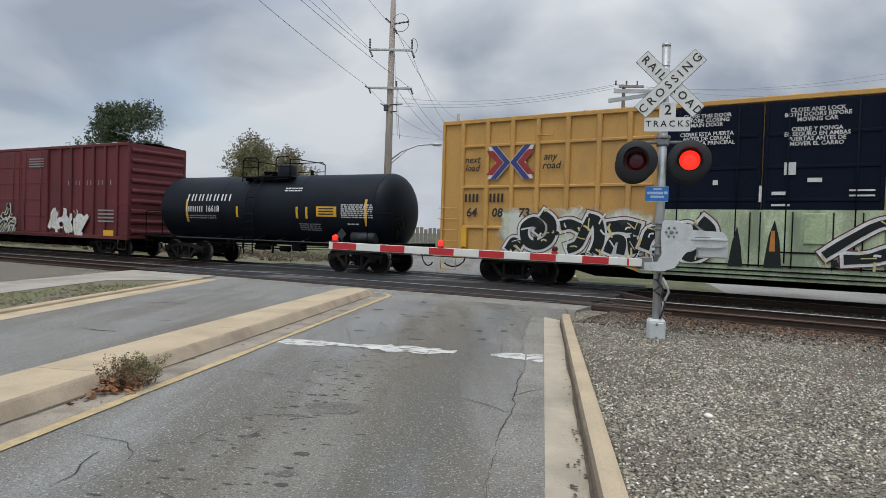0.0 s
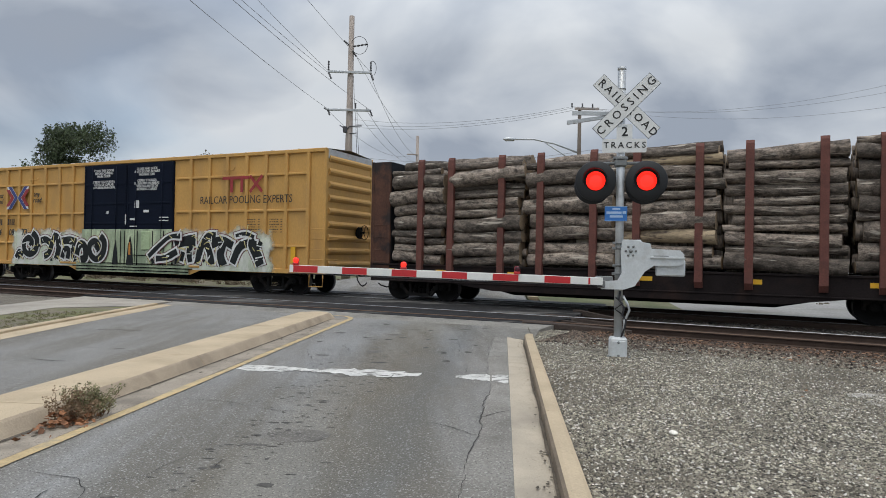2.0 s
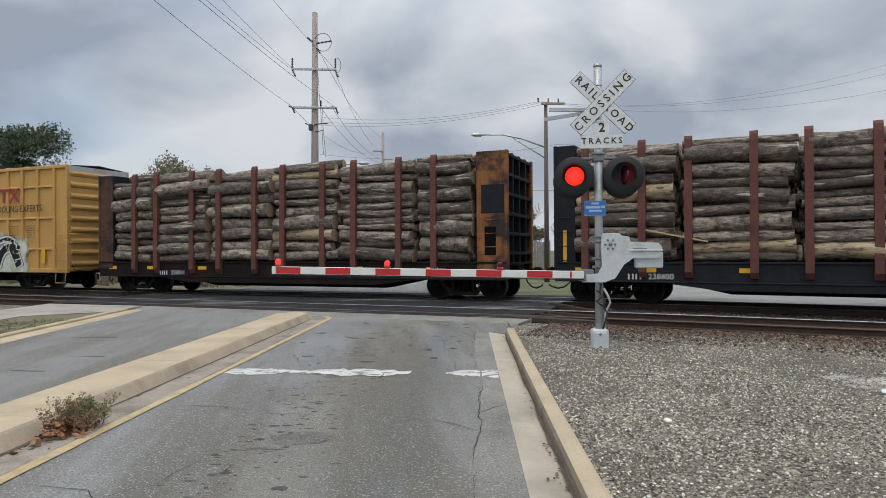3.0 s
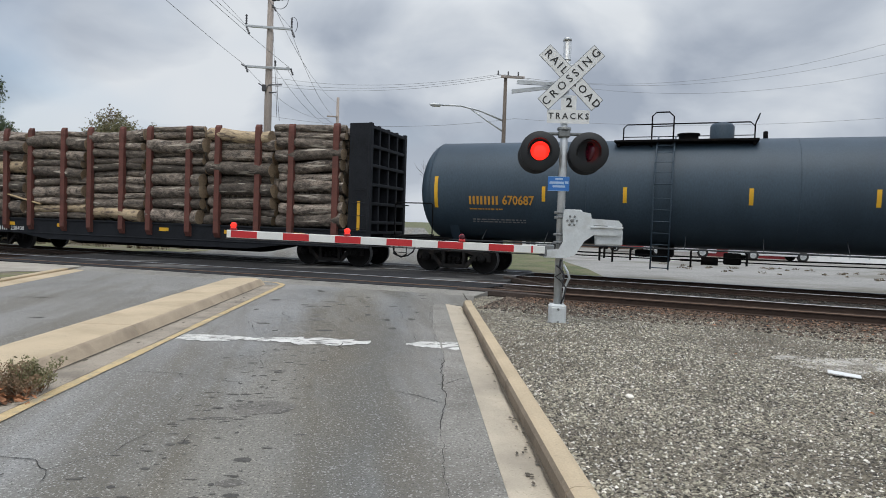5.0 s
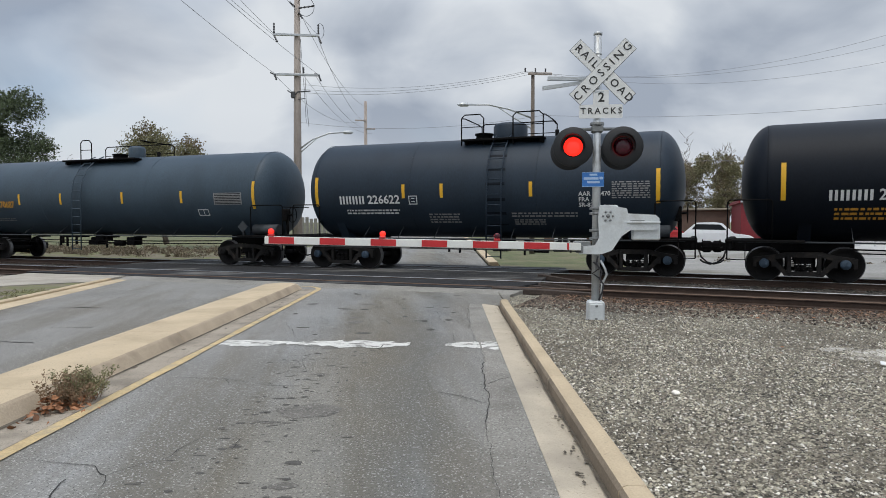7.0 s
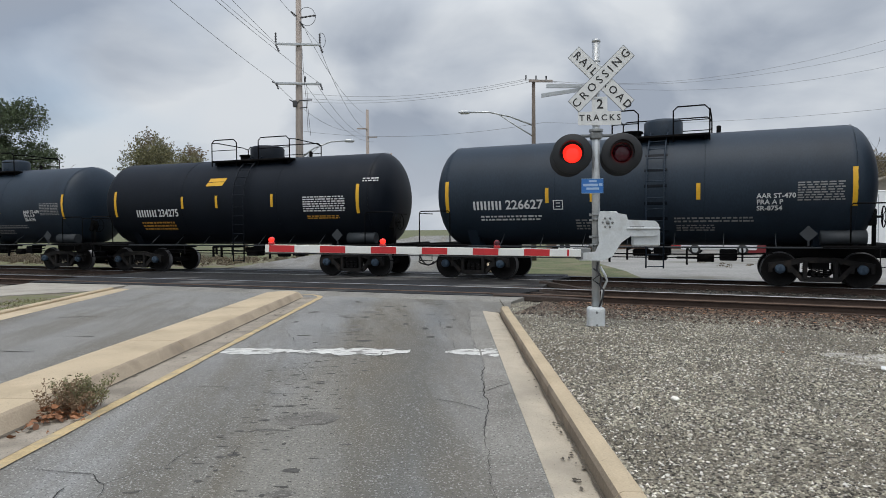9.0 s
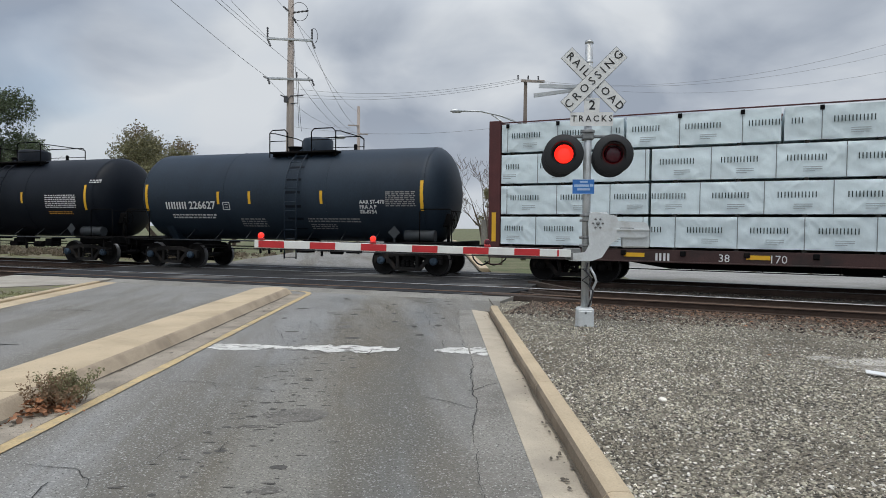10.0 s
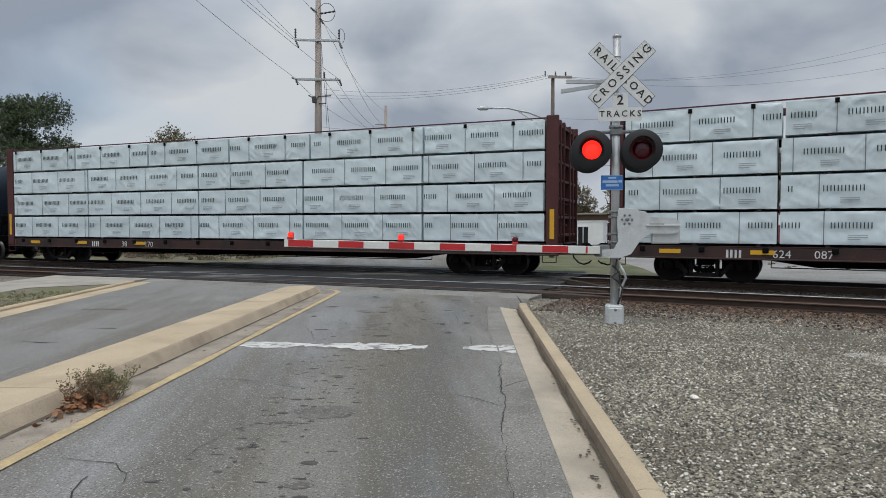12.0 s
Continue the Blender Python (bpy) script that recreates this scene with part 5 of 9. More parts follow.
        part("hand_rail", bm, frame_black, car)
    bm = BM()
    lathe(bm, [(0, hl / 2), (0.40, hl / 2), (0.47, hl / 2 - 0.05), (0.50, hl / 2 - 0.16), (0.50, 0.0)], (hx, 0, top - 0.05), (0, 0, 1), 24)
    part("fittings_housing", bm, paint, car)
    bm = BM()
    lathe(bm, [(0, 0.06), (0.2, 0.06), (0.22, 0.04), (0.23, 0.0)], (p1 + 0.2, 0, top - 0.02), (0, 0, 1), 12)
    part("valve", bm, frame_black, car)
    bm = BM()
    lathe(bm, [(0, 0.26), (0.13, 0.26), (0.15, 0.3), (0.19, 0.3), (0.2, 0.0)], (hx - 0.85, 0, top - 0.02), (0, 0, 1), 18)
    part("valve", bm, frame_black, car)
    add_truck(car, -trucks, blue)
    add_truck(car, trucks, blue)
    brake_wheel(car, frame_half - 0.25, -0.55, 1.75, 1)
    bm = BM()
    tube(bm, [(frame_half - 0.45, -0.55, 1.0), (frame_half - 0.45, -0.55, 1.6)], 0.05, 8)
    part("brake_stand", bm, frame_black, car)
    return car, shell


def data_block(shell, x0, x1, z0, z1, R, zc, rows=6, mat=None, seed=0, outline=True):
    """A panel of small lines of writing too fine to read."""
    rng = random.Random(seed)
    bm = BM()
    h = (z1 - z0) / rows
    for r in range(rows):
        x = x0
        while x < x1 - 0.02:
            w = rng.uniform(0.05, 0.16)
            on_tank(bm, x, min(x + w, x1), z0 + r * h + h * 0.2, z0 + r * h + h * 0.72, R, zc, 0.006)
            x += w + rng.uniform(0.02, 0.05)
    part("stencil", bm, mat or letter_grey, shell)


def mark_bars(a, c, z0, z1, th):
    """Two plain upright bars that stand in for a letter of a company's mark: (x0, x1, z0, z1)."""
    return [(a, a + th, z0, z1), (c - th, c, z0, z1)]


def mark_blocks(parent, x0, x1, z, h, n, mat, R=None, zc=None, y=None, seed=1):
    """A company's mark as plain bars, two for each letter."""
    bm = BM()
    w = (x1 - x0) / n
    for k in range(n):
        a, c = x0 + k * w + 0.10 * w, x0 + (k + 1) * w - 0.14 * w
        for xa, xb, za, zb in mark_bars(a, c, z - h / 2, z + h / 2, min(h * 0.28, 0.36 * (c - a))):
            if R:
                on_tank(bm, xa, xb, za, zb, R, zc, 0.006)
            else:
                box(bm, xa, xb, y, y - 0.004, za, zb)
    part("mark", bm, mat, parent)


def build_tank_cars():
    z = lambda w: w - RAIL_TOP
    # the short black tank with a large white mark
    R, zc = 1.36, z(2.27)
    car, sh = tank_car("short glossy black tank car with white markings", -17.95, 5.92, R, zc, 4.35, tank_black, (-1.05, 1.95, 2.4), (-3.85, 5.0), (0.25, 0.75), -0.3, platform_half=1.2, plat=0.1)
    mark_blocks(sh, -3.9, -1.4, z(2.70), 0.27, 6, letter_white, R, zc)
    mark_blocks(sh, -3.9, -2.9, z(2.24), 0.22, 4, letter_white, R, zc)
    tank_words("16618", 0.34, letter_white, sh, -2.75, z(2.24), R, zc, 0.9)
    data_block(sh, -3.8, -2.2, z(1.85), z(2.02), R, zc, 2, letter_grey, 1)
    data_block(sh, 1.2, 2.0, z(2.92), z(3.1), R, zc, 2, letter_white, 2)
    bm = BM(); on_tank(bm, 2.85, 3.75, z(2.02), z(2.38), R, zc); part("label_panel", bm, reflector_yellow, sh, "yellow warning panel")
    bm = BM(); [on_tank(bm, 2.95, 3.62, z(2.08 + 0.1 * k), z(2.13 + 0.1 * k), R, zc, 0.007) for k in range(3)]; part("stencil", bm, letter_black, sh)
    data_block(sh, 3.95, 5.3, z(1.98), z(2.48), R, zc, 7, letter_white, 3)
    data_block(sh, 2.0, 3.0, z(1.5), z(1.78), R, zc, 4, letter_grey, 4)
    data_block(sh, 4.2, 4.7, z(1.74), z(1.82), R, zc, 1, letter_white, 5)
    data_block(sh, 4.75, 5.0, z(1.2), z(1.4), R, zc, 3, letter_white, 6)
    # the long slate tank
    R, zc = 1.5, z(2.58)
    car, sh = tank_car("long dark slate grey tank car with yellow stripes", 54.4, 7.85, R, zc, 6.55, tank_grey, (-3.75, -1.55, 1.5, 4.2), (-7.0, 7.22), (0.78, 0.62), -0.6, platform_half=1.8, frame_half=8.4, plat=-0.15, near_rail=False)
    mark_blocks(sh, -5.98, -5.05, z(2.26), 0.24, 4, letter_yellow, R, zc)
    tank_words("670687", 0.36, letter_yellow, sh, -4.95, z(2.26), R, zc, 0.86)
    data_block(sh, -5.95, -4.9, z(1.98), z(2.05), R, zc, 1, letter_yellow, 7)
    data_block(sh, -5.9, -4.3, z(1.62), z(1.75), R, zc, 2, letter_grey, 8)
    bm = BM(); on_tank(bm, 5.6, 6.75, z(2.18), z(2.58), R, zc); part("stencil_panel", bm, letter_grey, sh)
    bm = BM(); [on_tank(bm, 5.64, 6.71, z(2.2 + 0.055 * k), z(2.225 + 0.055 * k), R, zc, 0.008) for k in range(7)]; part("stencil", bm, tank_black, sh)
    for a, c in ((4.85, 5.3),):
        bm = BM()
        for xa, xb, za, zb in ((a, c, 1.80, 1.83), (a, c, 2.0, 2.03), (a, a + 0.03, 1.83, 2.0), (c - 0.03, c, 1.83, 2.0), ((a + c) / 2, (a + c) / 2 + 0.03, 1.83, 2.0)):
            on_tank(bm, xa, xb, z(za), z(zb), R, zc, 0.006)
        part("stencil", bm, letter_white, sh)
    # two alike charcoal tanks, and a blacker one between them
    for u, num, seed in ((69.3, "226622", 20), (95.34, "226627", 30)):
        R, zc = 1.54, z(2.64)
        car, sh = tank_car("charcoal grey tank car with white stencils", u, 5.92, R, zc, 4.6, tank_slate, (-2.17, -0.92, 1.8), (-5.23, 5.25), (0.8, 1.05), 0.75, blue=True, platform_half=1.25)
        mark_blocks(sh, -4.42, -3.5, z(2.27), 0.25, 4, letter_white, R, zc)
        tank_words(num, 0.37, letter_white, sh, -3.4, z(2.27), R, zc, 1.0)
        data_block(sh, -4.2, -2.35, z(1.82), z(2.0), R, zc, 2, letter_white, seed)
        data_block(sh, -1.4, -0.4, z(1.55), z(1.86), R, zc, 4, letter_grey, seed + 1)
        data_block(sh, 1.2, 3.1, z(1.72), z(1.88), R, zc, 2, letter_grey, seed + 2)
        data_block(sh, 1.25, 2.2, z(1.5), z(1.68), R, zc, 3, letter_grey, seed + 3)
        tank_words("AAR ST-470", 0.17, letter_white, sh, 3.15, z(2.36), R, zc)
        tank_words("FRA A P", 0.17, letter_white, sh, 3.15, z(2.21), R, zc)
        tank_words("SR-8754", 0.17, letter_white, sh, 3.15, z(2.06), R, zc)
        data_block(sh, 4.05, 5.05, z(2.22), z(2.7), R, zc, 8, letter_grey, seed + 4)
        bm = BM(); on_tank(bm, 0.46, 1.04, zc - 1.15, zc + 1.2, R, zc, 0.004); part("ladder_panel", bm, tank_black, sh, "dark worn patch behind the ladder")
        bm = BM()
        for xa, xb, za, zb in ((-2.0, -1.72, 2.12, 2.145), (-2.0, -1.72, 2.36, 2.385), (-2.0, -1.975, 2.145, 2.36), (-1.745, -1.72, 2.145, 2.36), (-1.92, -1.8, 2.2, 2.225), (-1.92, -1.8, 2.29, 2.315)):
            on_tank(bm, xa, xb, z(za), z(zb), R, zc, 0.006)
        part("stencil", bm, letter_white, sh)
    R, zc = 1.53, z(2.62)
    car, sh = tank_car("black tank car with a yellow label", 82.22, 5.98, R, zc, 4.5, tank_black, (-1.92, -0.45, 1.8), (-5.0, 5.0), (0.6, 1.2), 0.55, blue=True, platform_half=1.6, drop=0.04)
    mark_blocks(sh, -4.05, -3.1, z(2.22), 0.25, 4, letter_white, R, zc)
    tank_words("234275", 0.37, letter_white, sh, -3.02, z(2.22), R, zc, 0.82)
    data_block(sh, -3.9, -2.4, z(1.62), z(1.95), R, zc, 3, letter_yellow, 40)
    bm = BM()
    on_tank(bm, -0.95, -0.25, z(3.13), z(3.26), R, zc, 0.005, slope=0.06); on_tank(bm, -0.88, -0.18, z(3.28), z(3.4), R, zc, 0.005, slope=0.06)
    part("label_panel", bm, reflector_yellow, sh, "slanted yellow label")
    data_block(sh, 3.0, 4.55, z(2.18), z(2.7), R, zc, 7, letter_white, 41)
    data_block(sh, 3.1, 4.3, z(1.95), z(2.08), R, zc, 2, letter_yellow, 42)
    data_block(sh, 5.15, 5.75, z(3.1), z(3.25), R, zc, 2, letter_white, 43)


# ---- box cars ----
def blob(rng, w, h, n=18, rough=0.25):
    """An uneven rounded outline of about that size."""
    ph = [rng.uniform(0, 6.28) for _ in range(4)]
    pts = []
    for k in range(n):
        a = 6.2832 * k / n
        r = 1 + rough * (math.sin(2 * a + ph[0]) * 0.5 + math.sin(3 * a + ph[1]) * 0.4 + math.sin(5 * a + ph[2]) * 0.25)
        c, s = math.cos(a), math.sin(a)
        q = max(abs(c), abs(s)) ** 0.6
        pts.append((w / 2 * r * c / q, h / 2 * r * s / q))
    return pts


def spray(parent, y, x0, x1, z0, z1, count, seed, tint, inner, wash=True):
    """Painted graffiti: a pale wash, then overlapping outlined shapes with strokes; each coat lies just over the last."""
    rng = random.Random(seed)
    ax, az, out = (1, 0, 0), (0, 0, 1), (0, -1, 0)
    if wash:
        bm = BM()
        n = 40
        top = [(x1 - (x1 - x0) * k / n, z1 + 0.18 * noise.noise(Vector((k * 0.35, seed, 0.3))) + 0.06 * rng.uniform(-1, 1)) for k in range(n + 1)]
        prism(bm, [(x0, z0), (x1, z0)] + top, (0, y, 0), ax, az, out, 0.002)
        part("paint_wash", bm, tint, parent, "pale sprayed paint")
    w = (x1 - x0) / count
    outl, mid, core, bits = BM(), BM(), BM(), BM()
    H = z1 - z0

    def arc(bm, cx, cz, a, bow, ln, th, lift, taper=0.35):
        up, dn = [], []
        pts = [(0.0, 0.0)]
        for i in range(10):
            aa = a + bow * (i / 9 - 0.5)
            pts.append((pts[-1][0] + ln / 10 * math.cos(aa), pts[-1][1] + ln / 10 * math.sin(aa)))
        mx, mz = pts[5]
        for i, (px, pz) in enumerate(pts):
            f = i / 10
            aa = a + bow * (f - 0.5)
            t = th * (1 - taper * abs(2 * f - 1) ** 2)
            qx, qz = px - mx, pz - mz
            lo, hi = z0 - cz + 0.01, z1 - cz + 0.1
            up.append((qx - math.sin(aa) * t, min(max(qz + math.cos(aa) * t, lo), hi)))
            dn.append((qx + math.sin(aa) * t, min(max(qz - math.cos(aa) * t, lo), hi)))
        prism(bm, up + dn[::-1], (cx, y - lift, cz), ax, az, out, 0.0002)

    n = 0
    for k in range(count):
        cx0 = x0 + (k + 0.5) * w
        for j in range(5):
            cx, cz = cx0 + rng.uniform(-0.38, 0.38) * w, (z0 + z1) / 2 + rng.uniform(-0.28, 0.28) * H
            a = rng.choice((1.57, 1.4, 1.75, 0.0, 0.3, 0.9, 2.3)) + rng.uniform(-0.2, 0.2)
            bow, ln, th = rng.choice((0.3, -0.4, 1.8, -1.8, 2.6, -2.6)), rng.uniform(0.45, 0.8) * H, rng.uniform(0.07, 0.13) * H
            base = 0.0025 + 0.0009 * n
            arc(outl, cx, cz, a, bow, ln + 0.1, th + 0.045, base)
            arc(mid, cx, cz, a, bow, ln, th, base + 0.0003)
            arc(core, cx + rng.uniform(-0.02, 0.02), cz + rng.uniform(-0.02, 0.02), a, bow, ln * 0.6, th * 0.22, base + 0.0006)
            n += 1
    for k in range(count * 6):
        cx, cz = x0 + rng.uniform(0.03, 0.97) * (x1 - x0), z0 + rng.uniform(0.08, 0.95) * H
        arc(outl if k % 3 else bits, cx, cz, rng.uniform(0, 3.14), rng.uniform(-1.5, 1.5), rng.uniform(0.1, 0.35), rng.uniform(0.015, 0.04), 0.003 + 0.0009 * n + 0.0001 * k)
    part("graffiti_spot", bits, spray_green, parent, "pale green sprayed spots", kind="stuff")
    part("graffiti_outline", outl, spray_white, parent, "white sprayed outline", kind="stuff")
    part("graffiti_fill", mid, inner, parent, "dark sprayed fill", kind="stuff")
    part("graffiti_stroke", core, spray_cream, parent, "cream sprayed stroke", kind="stuff")


def smooth_line(pts, n=6):
    """A line through the points, rounded between them."""
    out = []
    P = [pts[0]] + list(pts) + [pts[-1]]
    for i in range(1, len(P) - 2):
        for k in range(n):
            t = k / n
            out.append(tuple(0.5 * (2 * P[i][d] + (P[i + 1][d] - P[i - 1][d]) * t + (2 * P[i - 1][d] - 5 * P[i][d] + 4 * P[i + 1][d] - P[i + 2][d]) * t * t
                                    + (3 * P[i][d] - P[i - 1][d] - 3 * P[i + 1][d] + P[i + 2][d]) * t ** 3) for d in (0, 1)))
    out.append(tuple(pts[-1]))
    return out


def brush(bm, pts, th, y, rng, grow=0.0, low=-9.0):
    """One flat sprayed stroke of that half width, with square uneven ends."""
    line = smooth_line(pts)
    n = len(line)
    rows = []
    for i, (px, pz) in enumerate(line):
        q, r = line[max(i - 1, 0)], line[min(i + 1, n - 1)]
        d = Vector((r[0] - q[0], r[1] - q[1]))
        d = d.normalized() if d.length else Vector((1, 0))
        e = -grow if i == 0 else (grow if i == n - 1 else 0.0)
        w = th * (1 + 0.22 * noise.noise(Vector((px * 2.3, pz * 2.3, th * 9)))) + grow
        px, pz = px + d.x * e, pz + d.y * e
        rows.append((bm.verts.new((px - d.y * w, y, max(pz + d.x * w, low))), bm.verts.new((px + d.y * w, y, max(pz - d.x * w, low)))))
    for f, g in zip(rows, rows[1:]):
        if (f[0].co - g[0].co).length + (f[1].co - g[1].co).length > 1e-5:
            bm.faces.new((f[0], f[1], g[1], g[0]))


def lettered_spray(parent, strokes, u, y_body, y_door, door, seed, low):
    """Fat joined graffiti letters: a maroon rim, a white rim, a black fill, and pale strokes on top."""
    rng = random.Random(seed)
    rim, white, fill, light = BM(), BM(), BM(), BM()
    for k, (th, pts) in enumerate(strokes):
        mid = sum(q[0] for q in pts) / len(pts)
        y = (y_door if door[0] - 0.3 < mid < door[1] + 0.1 else y_body) - 0.00025 * k
        P = [(px - u, pz - RAIL_TOP) for px, pz in pts]
        brush(rim, P, th, y, rng, 0.105, low)
        brush(white, P, th, y - 0.008, rng, 0.075, low)
        brush(fill, P, th, y - 0.016, rng, 0.0, low)
        # chips and short strokes of white and cream over the black
        for j in range(5):
            px, pz = rng.choice(P)
            a = rng.uniform(0, 3.14)
            r = rng.uniform(0.04, 0.2)
            px, pz = px + rng.uniform(-0.25, 0.25), pz + rng.uniform(-0.25, 0.25)
            q = [(px - r * math.cos(a), pz - r * math.sin(a)), (px + rng.uniform(-0.05, 0.05), pz + rng.uniform(-0.05, 0.05)), (px + r * math.cos(a), pz + r * math.sin(a))]
            brush(white if j % 2 else light, q, rng.uniform(0.010, 0.03), y - 0.024 - 0.0004 * k - 0.0001 * j, rng, 0.0, low)
        # black scraps that fill the gaps
        px, pz = rng.choice(P)
        px, pz = px + rng.uniform(-0.4, 0.4), pz + rng.uniform(-0.4, 0.2)
        brush(fill, [(px, pz), (px + rng.uniform(-0.2, 0.2), pz + rng.uniform(-0.25, 0.1))], rng.uniform(0.04, 0.09), y - 0.0135, rng, 0.0, low)
    part("graffiti_rim", rim, spray_maroon, parent, "thin maroon sprayed rim", kind="stuff")
    part("graffiti_outline", white, spray_white, parent, "white sprayed outline", kind="stuff")
    part("graffiti_fill", fill, spray_black, parent, "black sprayed letters", kind="stuff")
    part("graffiti_highlight", light, spray_cream, parent, "cream sprayed highlights", kind="stuff")


LEFT_PIECE = (
    (0.10, ((-7.72, 1.12), (-7.5, 1.4), (-7.2, 1.25))),
    (0.14, ((-6.72, 1.62), (-6.62, 1.82), (-6.85, 1.98), (-7.15, 1.8), (-7.1, 1.42), (-6.75, 1.28), (-6.35, 1.5), (-6.3, 1.95), (-6.62, 2.22))),
    (0.15, ((-6.02, 1.86), (-5.72, 1.92), (-5.42, 1.8))),
    (0.14, ((-5.8, 1.2), (-5.48, 1.35), (-5.3, 1.72), (-5.12, 2.08))),
    (0.15, ((-5.22, 2.1), (-4.92, 1.98), (-4.86, 1.5), (-5.0, 1.12))),
    (0.16, ((-4.66, 1.85), (-4.2, 1.9), (-3.74, 1.8))),
    (0.12, ((-4.62, 1.15), (-4.46, 1.52), (-4.22, 1.5), (-4.26, 1.12))),
    (0.15, ((-3.96, 1.6), (-3.86, 1.15))),
    (0.15, ((-3.6, 1.3), (-3.42, 1.72), (-3.12, 1.66), (-3.06, 1.2), (-3.36, 1.1))),
    (0.14, ((-2.46, 1.52), (-2.3, 1.68), (-2.52, 1.88), (-2.82, 1.7), (-2.76, 1.34), (-2.4, 1.14), (-2.02, 1.4), (-1.96, 1.84), (-2.2, 2.08))))
RIGHT_PIECE = (
    (0.09, ((0.55, 1.3), (1.1, 1.72), (1.65, 2.06), (2.2, 2.1))),
    (0.12, ((0.95, 1.22), (1.5, 1.28), (2.05, 1.52))),
    (0.20, ((1.85, 1.78), (2.35, 1.9), (2.9, 1.95))),
    (0.13, ((2.72, 1.9), (2.6, 1.5), (2.66, 1.12))),
    (0.10, ((2.2, 1.15), (2.3, 1.5))),
    (0.13, ((3.02, 1.15), (3.2, 1.7), (3.5, 2.08), (3.9, 2.12))),
    (0.15, ((3.42, 1.85), (3.62, 1.5), (3.72, 1.05))),
    (0.15, ((3.7, 1.8), (4.2, 1.95), (4.72, 1.76))),
    (0.18, ((4.28, 1.85), (4.14, 1.42), (4.3, 1.02))),
    (0.14, ((4.72, 1.12), (5.0, 1.66), (5.4, 1.85), (5.8, 1.8))),
    (0.19, ((5.5, 1.95), (5.75, 1.6), (6.0, 1.08))),
    (0.07, ((4.85, 2.12), (5.3, 2.2), (5.7, 2.08))))


def box_car(label, u, half, width, z_top, z_sill, paint, trucks, posts, beams, door, door_mat, near_y):
    car = rider(thing("box_car", label, "box car", group="freight cars of the train"), u)
    yb = near_y
    bm = BM()
    box(bm, -half + 0.02, half - 0.02, yb + 0.06, -yb - 0.06, z_sill + 0.05, z_top - 0.12, 0.01)
    body = part("body", bm, paint, car)
    for s in (-1, 1):
        bm = BM()
        box(bm, -half, half, s * (-yb - 0.08), s * (-yb + 0.02), z_top - 0.2, z_top - 0.07, 0.015)
        part("top_chord", bm, paint, body)
    for s in (-1, 1):
        bm = BM()
        box(bm, -half, half, s * (-yb - 0.08), s * (-yb + 0.02), z_sill, z_sill + 0.16, 0.012)
        part("side_sill", bm, paint, body)
    for x in posts:
        for s in (-1, 1):
            bm = BM()
            box(bm, x - 0.075, x + 0.075, s * (-yb - 0.09), s * (-yb + 0.025), z_sill + 0.1, z_top - 0.18, 0.025)
            part("side_post", bm, paint, body)
    for zb in beams:
        for a, c in ((-half + 0.75, door[0] - 0.1), (door[1] + 0.1, half - 0.75)):
            for s in (-1, 1):
                bm = BM()
                box(bm, a, c, s * (-yb - 0.09), s * (-yb + 0.005), zb - 0.05, zb + 0.04, 0.018)
                part("side_rail", bm, paint, body)
    # corner posts, ribbed ends
    for sx in (-1, 1):
        for s in (-1, 1):
            bm = BM()
            box(bm, sx * (half - 0.09), sx * (half + 0.005), s * (-yb - 0.12), s * (-yb + 0.015), z_sill, z_top - 0.1, 0.015)
            part("corner_post", bm, paint, body)
        bm = BM()
        n = 9
        for k in range(n):
            bm = BM()
            zz = z_sill + 0.35 + (z_top - z_sill - 0.75) * k / (n - 1)
            prof = [(0, -0.12), (0.035, -0.10), (0.085, -0.03), (0.085, 0.03), (0.035, 0.10), (0, 0.12)]
            a = [bm.verts.new((sx * (half - 0.02 + px), yb + 0.16, zz + pz)) for px, pz in prof]
            c = [bm.verts.new((sx * (half - 0.02 + px), -yb - 0.16, zz + pz)) for px, pz in prof]
            for i in range(5):
                bm.faces.new((a[i], a[i + 1], c[i + 1], c[i]))
            bm.faces.new(a); bm.faces.new(c[::-1])
            part("end_rib", bm, paint, body)
        bm = BM()
        box(bm, sx * (half - 0.03), sx * (half + 0.02), yb + 0.1, -yb - 0.1, z_top - 0.42, z_top - 0.1, 0.01)
        part("end_fascia", bm, roof_metal if paint is box_yellow else paint, body)
        for k in range(5):
            bm = BM()
            zz = z_sill + 0.15 + 0.35 * k
            tube(bm, [(sx * (half - 0.34) - 0.25, yb, zz), (sx * (half - 0.34) - 0.25, yb - 0.07, zz), (sx * (half - 0.34) + 0.25, yb - 0.07, zz), (sx * (half - 0.34) + 0.25, yb, zz)], 0.014, 6)
            part("grab_iron", bm, paint, body)
        for y in (yb + 0.3, -yb - 0.3):
            for k in range(5):
                bm = BM()
                zz = z_sill + 0.15 + 0.35 * k
                tube(bm, [(sx * half, y - 0.22, zz), (sx * (half + 0.16), y - 0.22, zz), (sx * (half + 0.16), y + 0.22, zz), (sx * half, y + 0.22, zz)], 0.013, 6)
                part("grab_iron", bm, paint, body)
        bm = BM()
        box(bm, sx * (half - 0.62), sx * (half - 0.06), yb - 0.04, yb - 0.02, z_sill - 0.42, z_sill - 0.39)
        for x in (half - 0.62, half - 0.06):
            tube(bm, [(sx * x, yb - 0.03, z_sill - 0.4), (sx * x, yb, z_sill + 0.1)], 0.014, 5)
        part("step", bm, paint, car)
        add_coupler(car, sx * (half + 0.05), sx)
        bm = BM()
        box(bm, sx * (trucks - 1.4), sx * (half + 0.1), -0.33, 0.33, 0.7, z_sill + 0.1, 0.03)
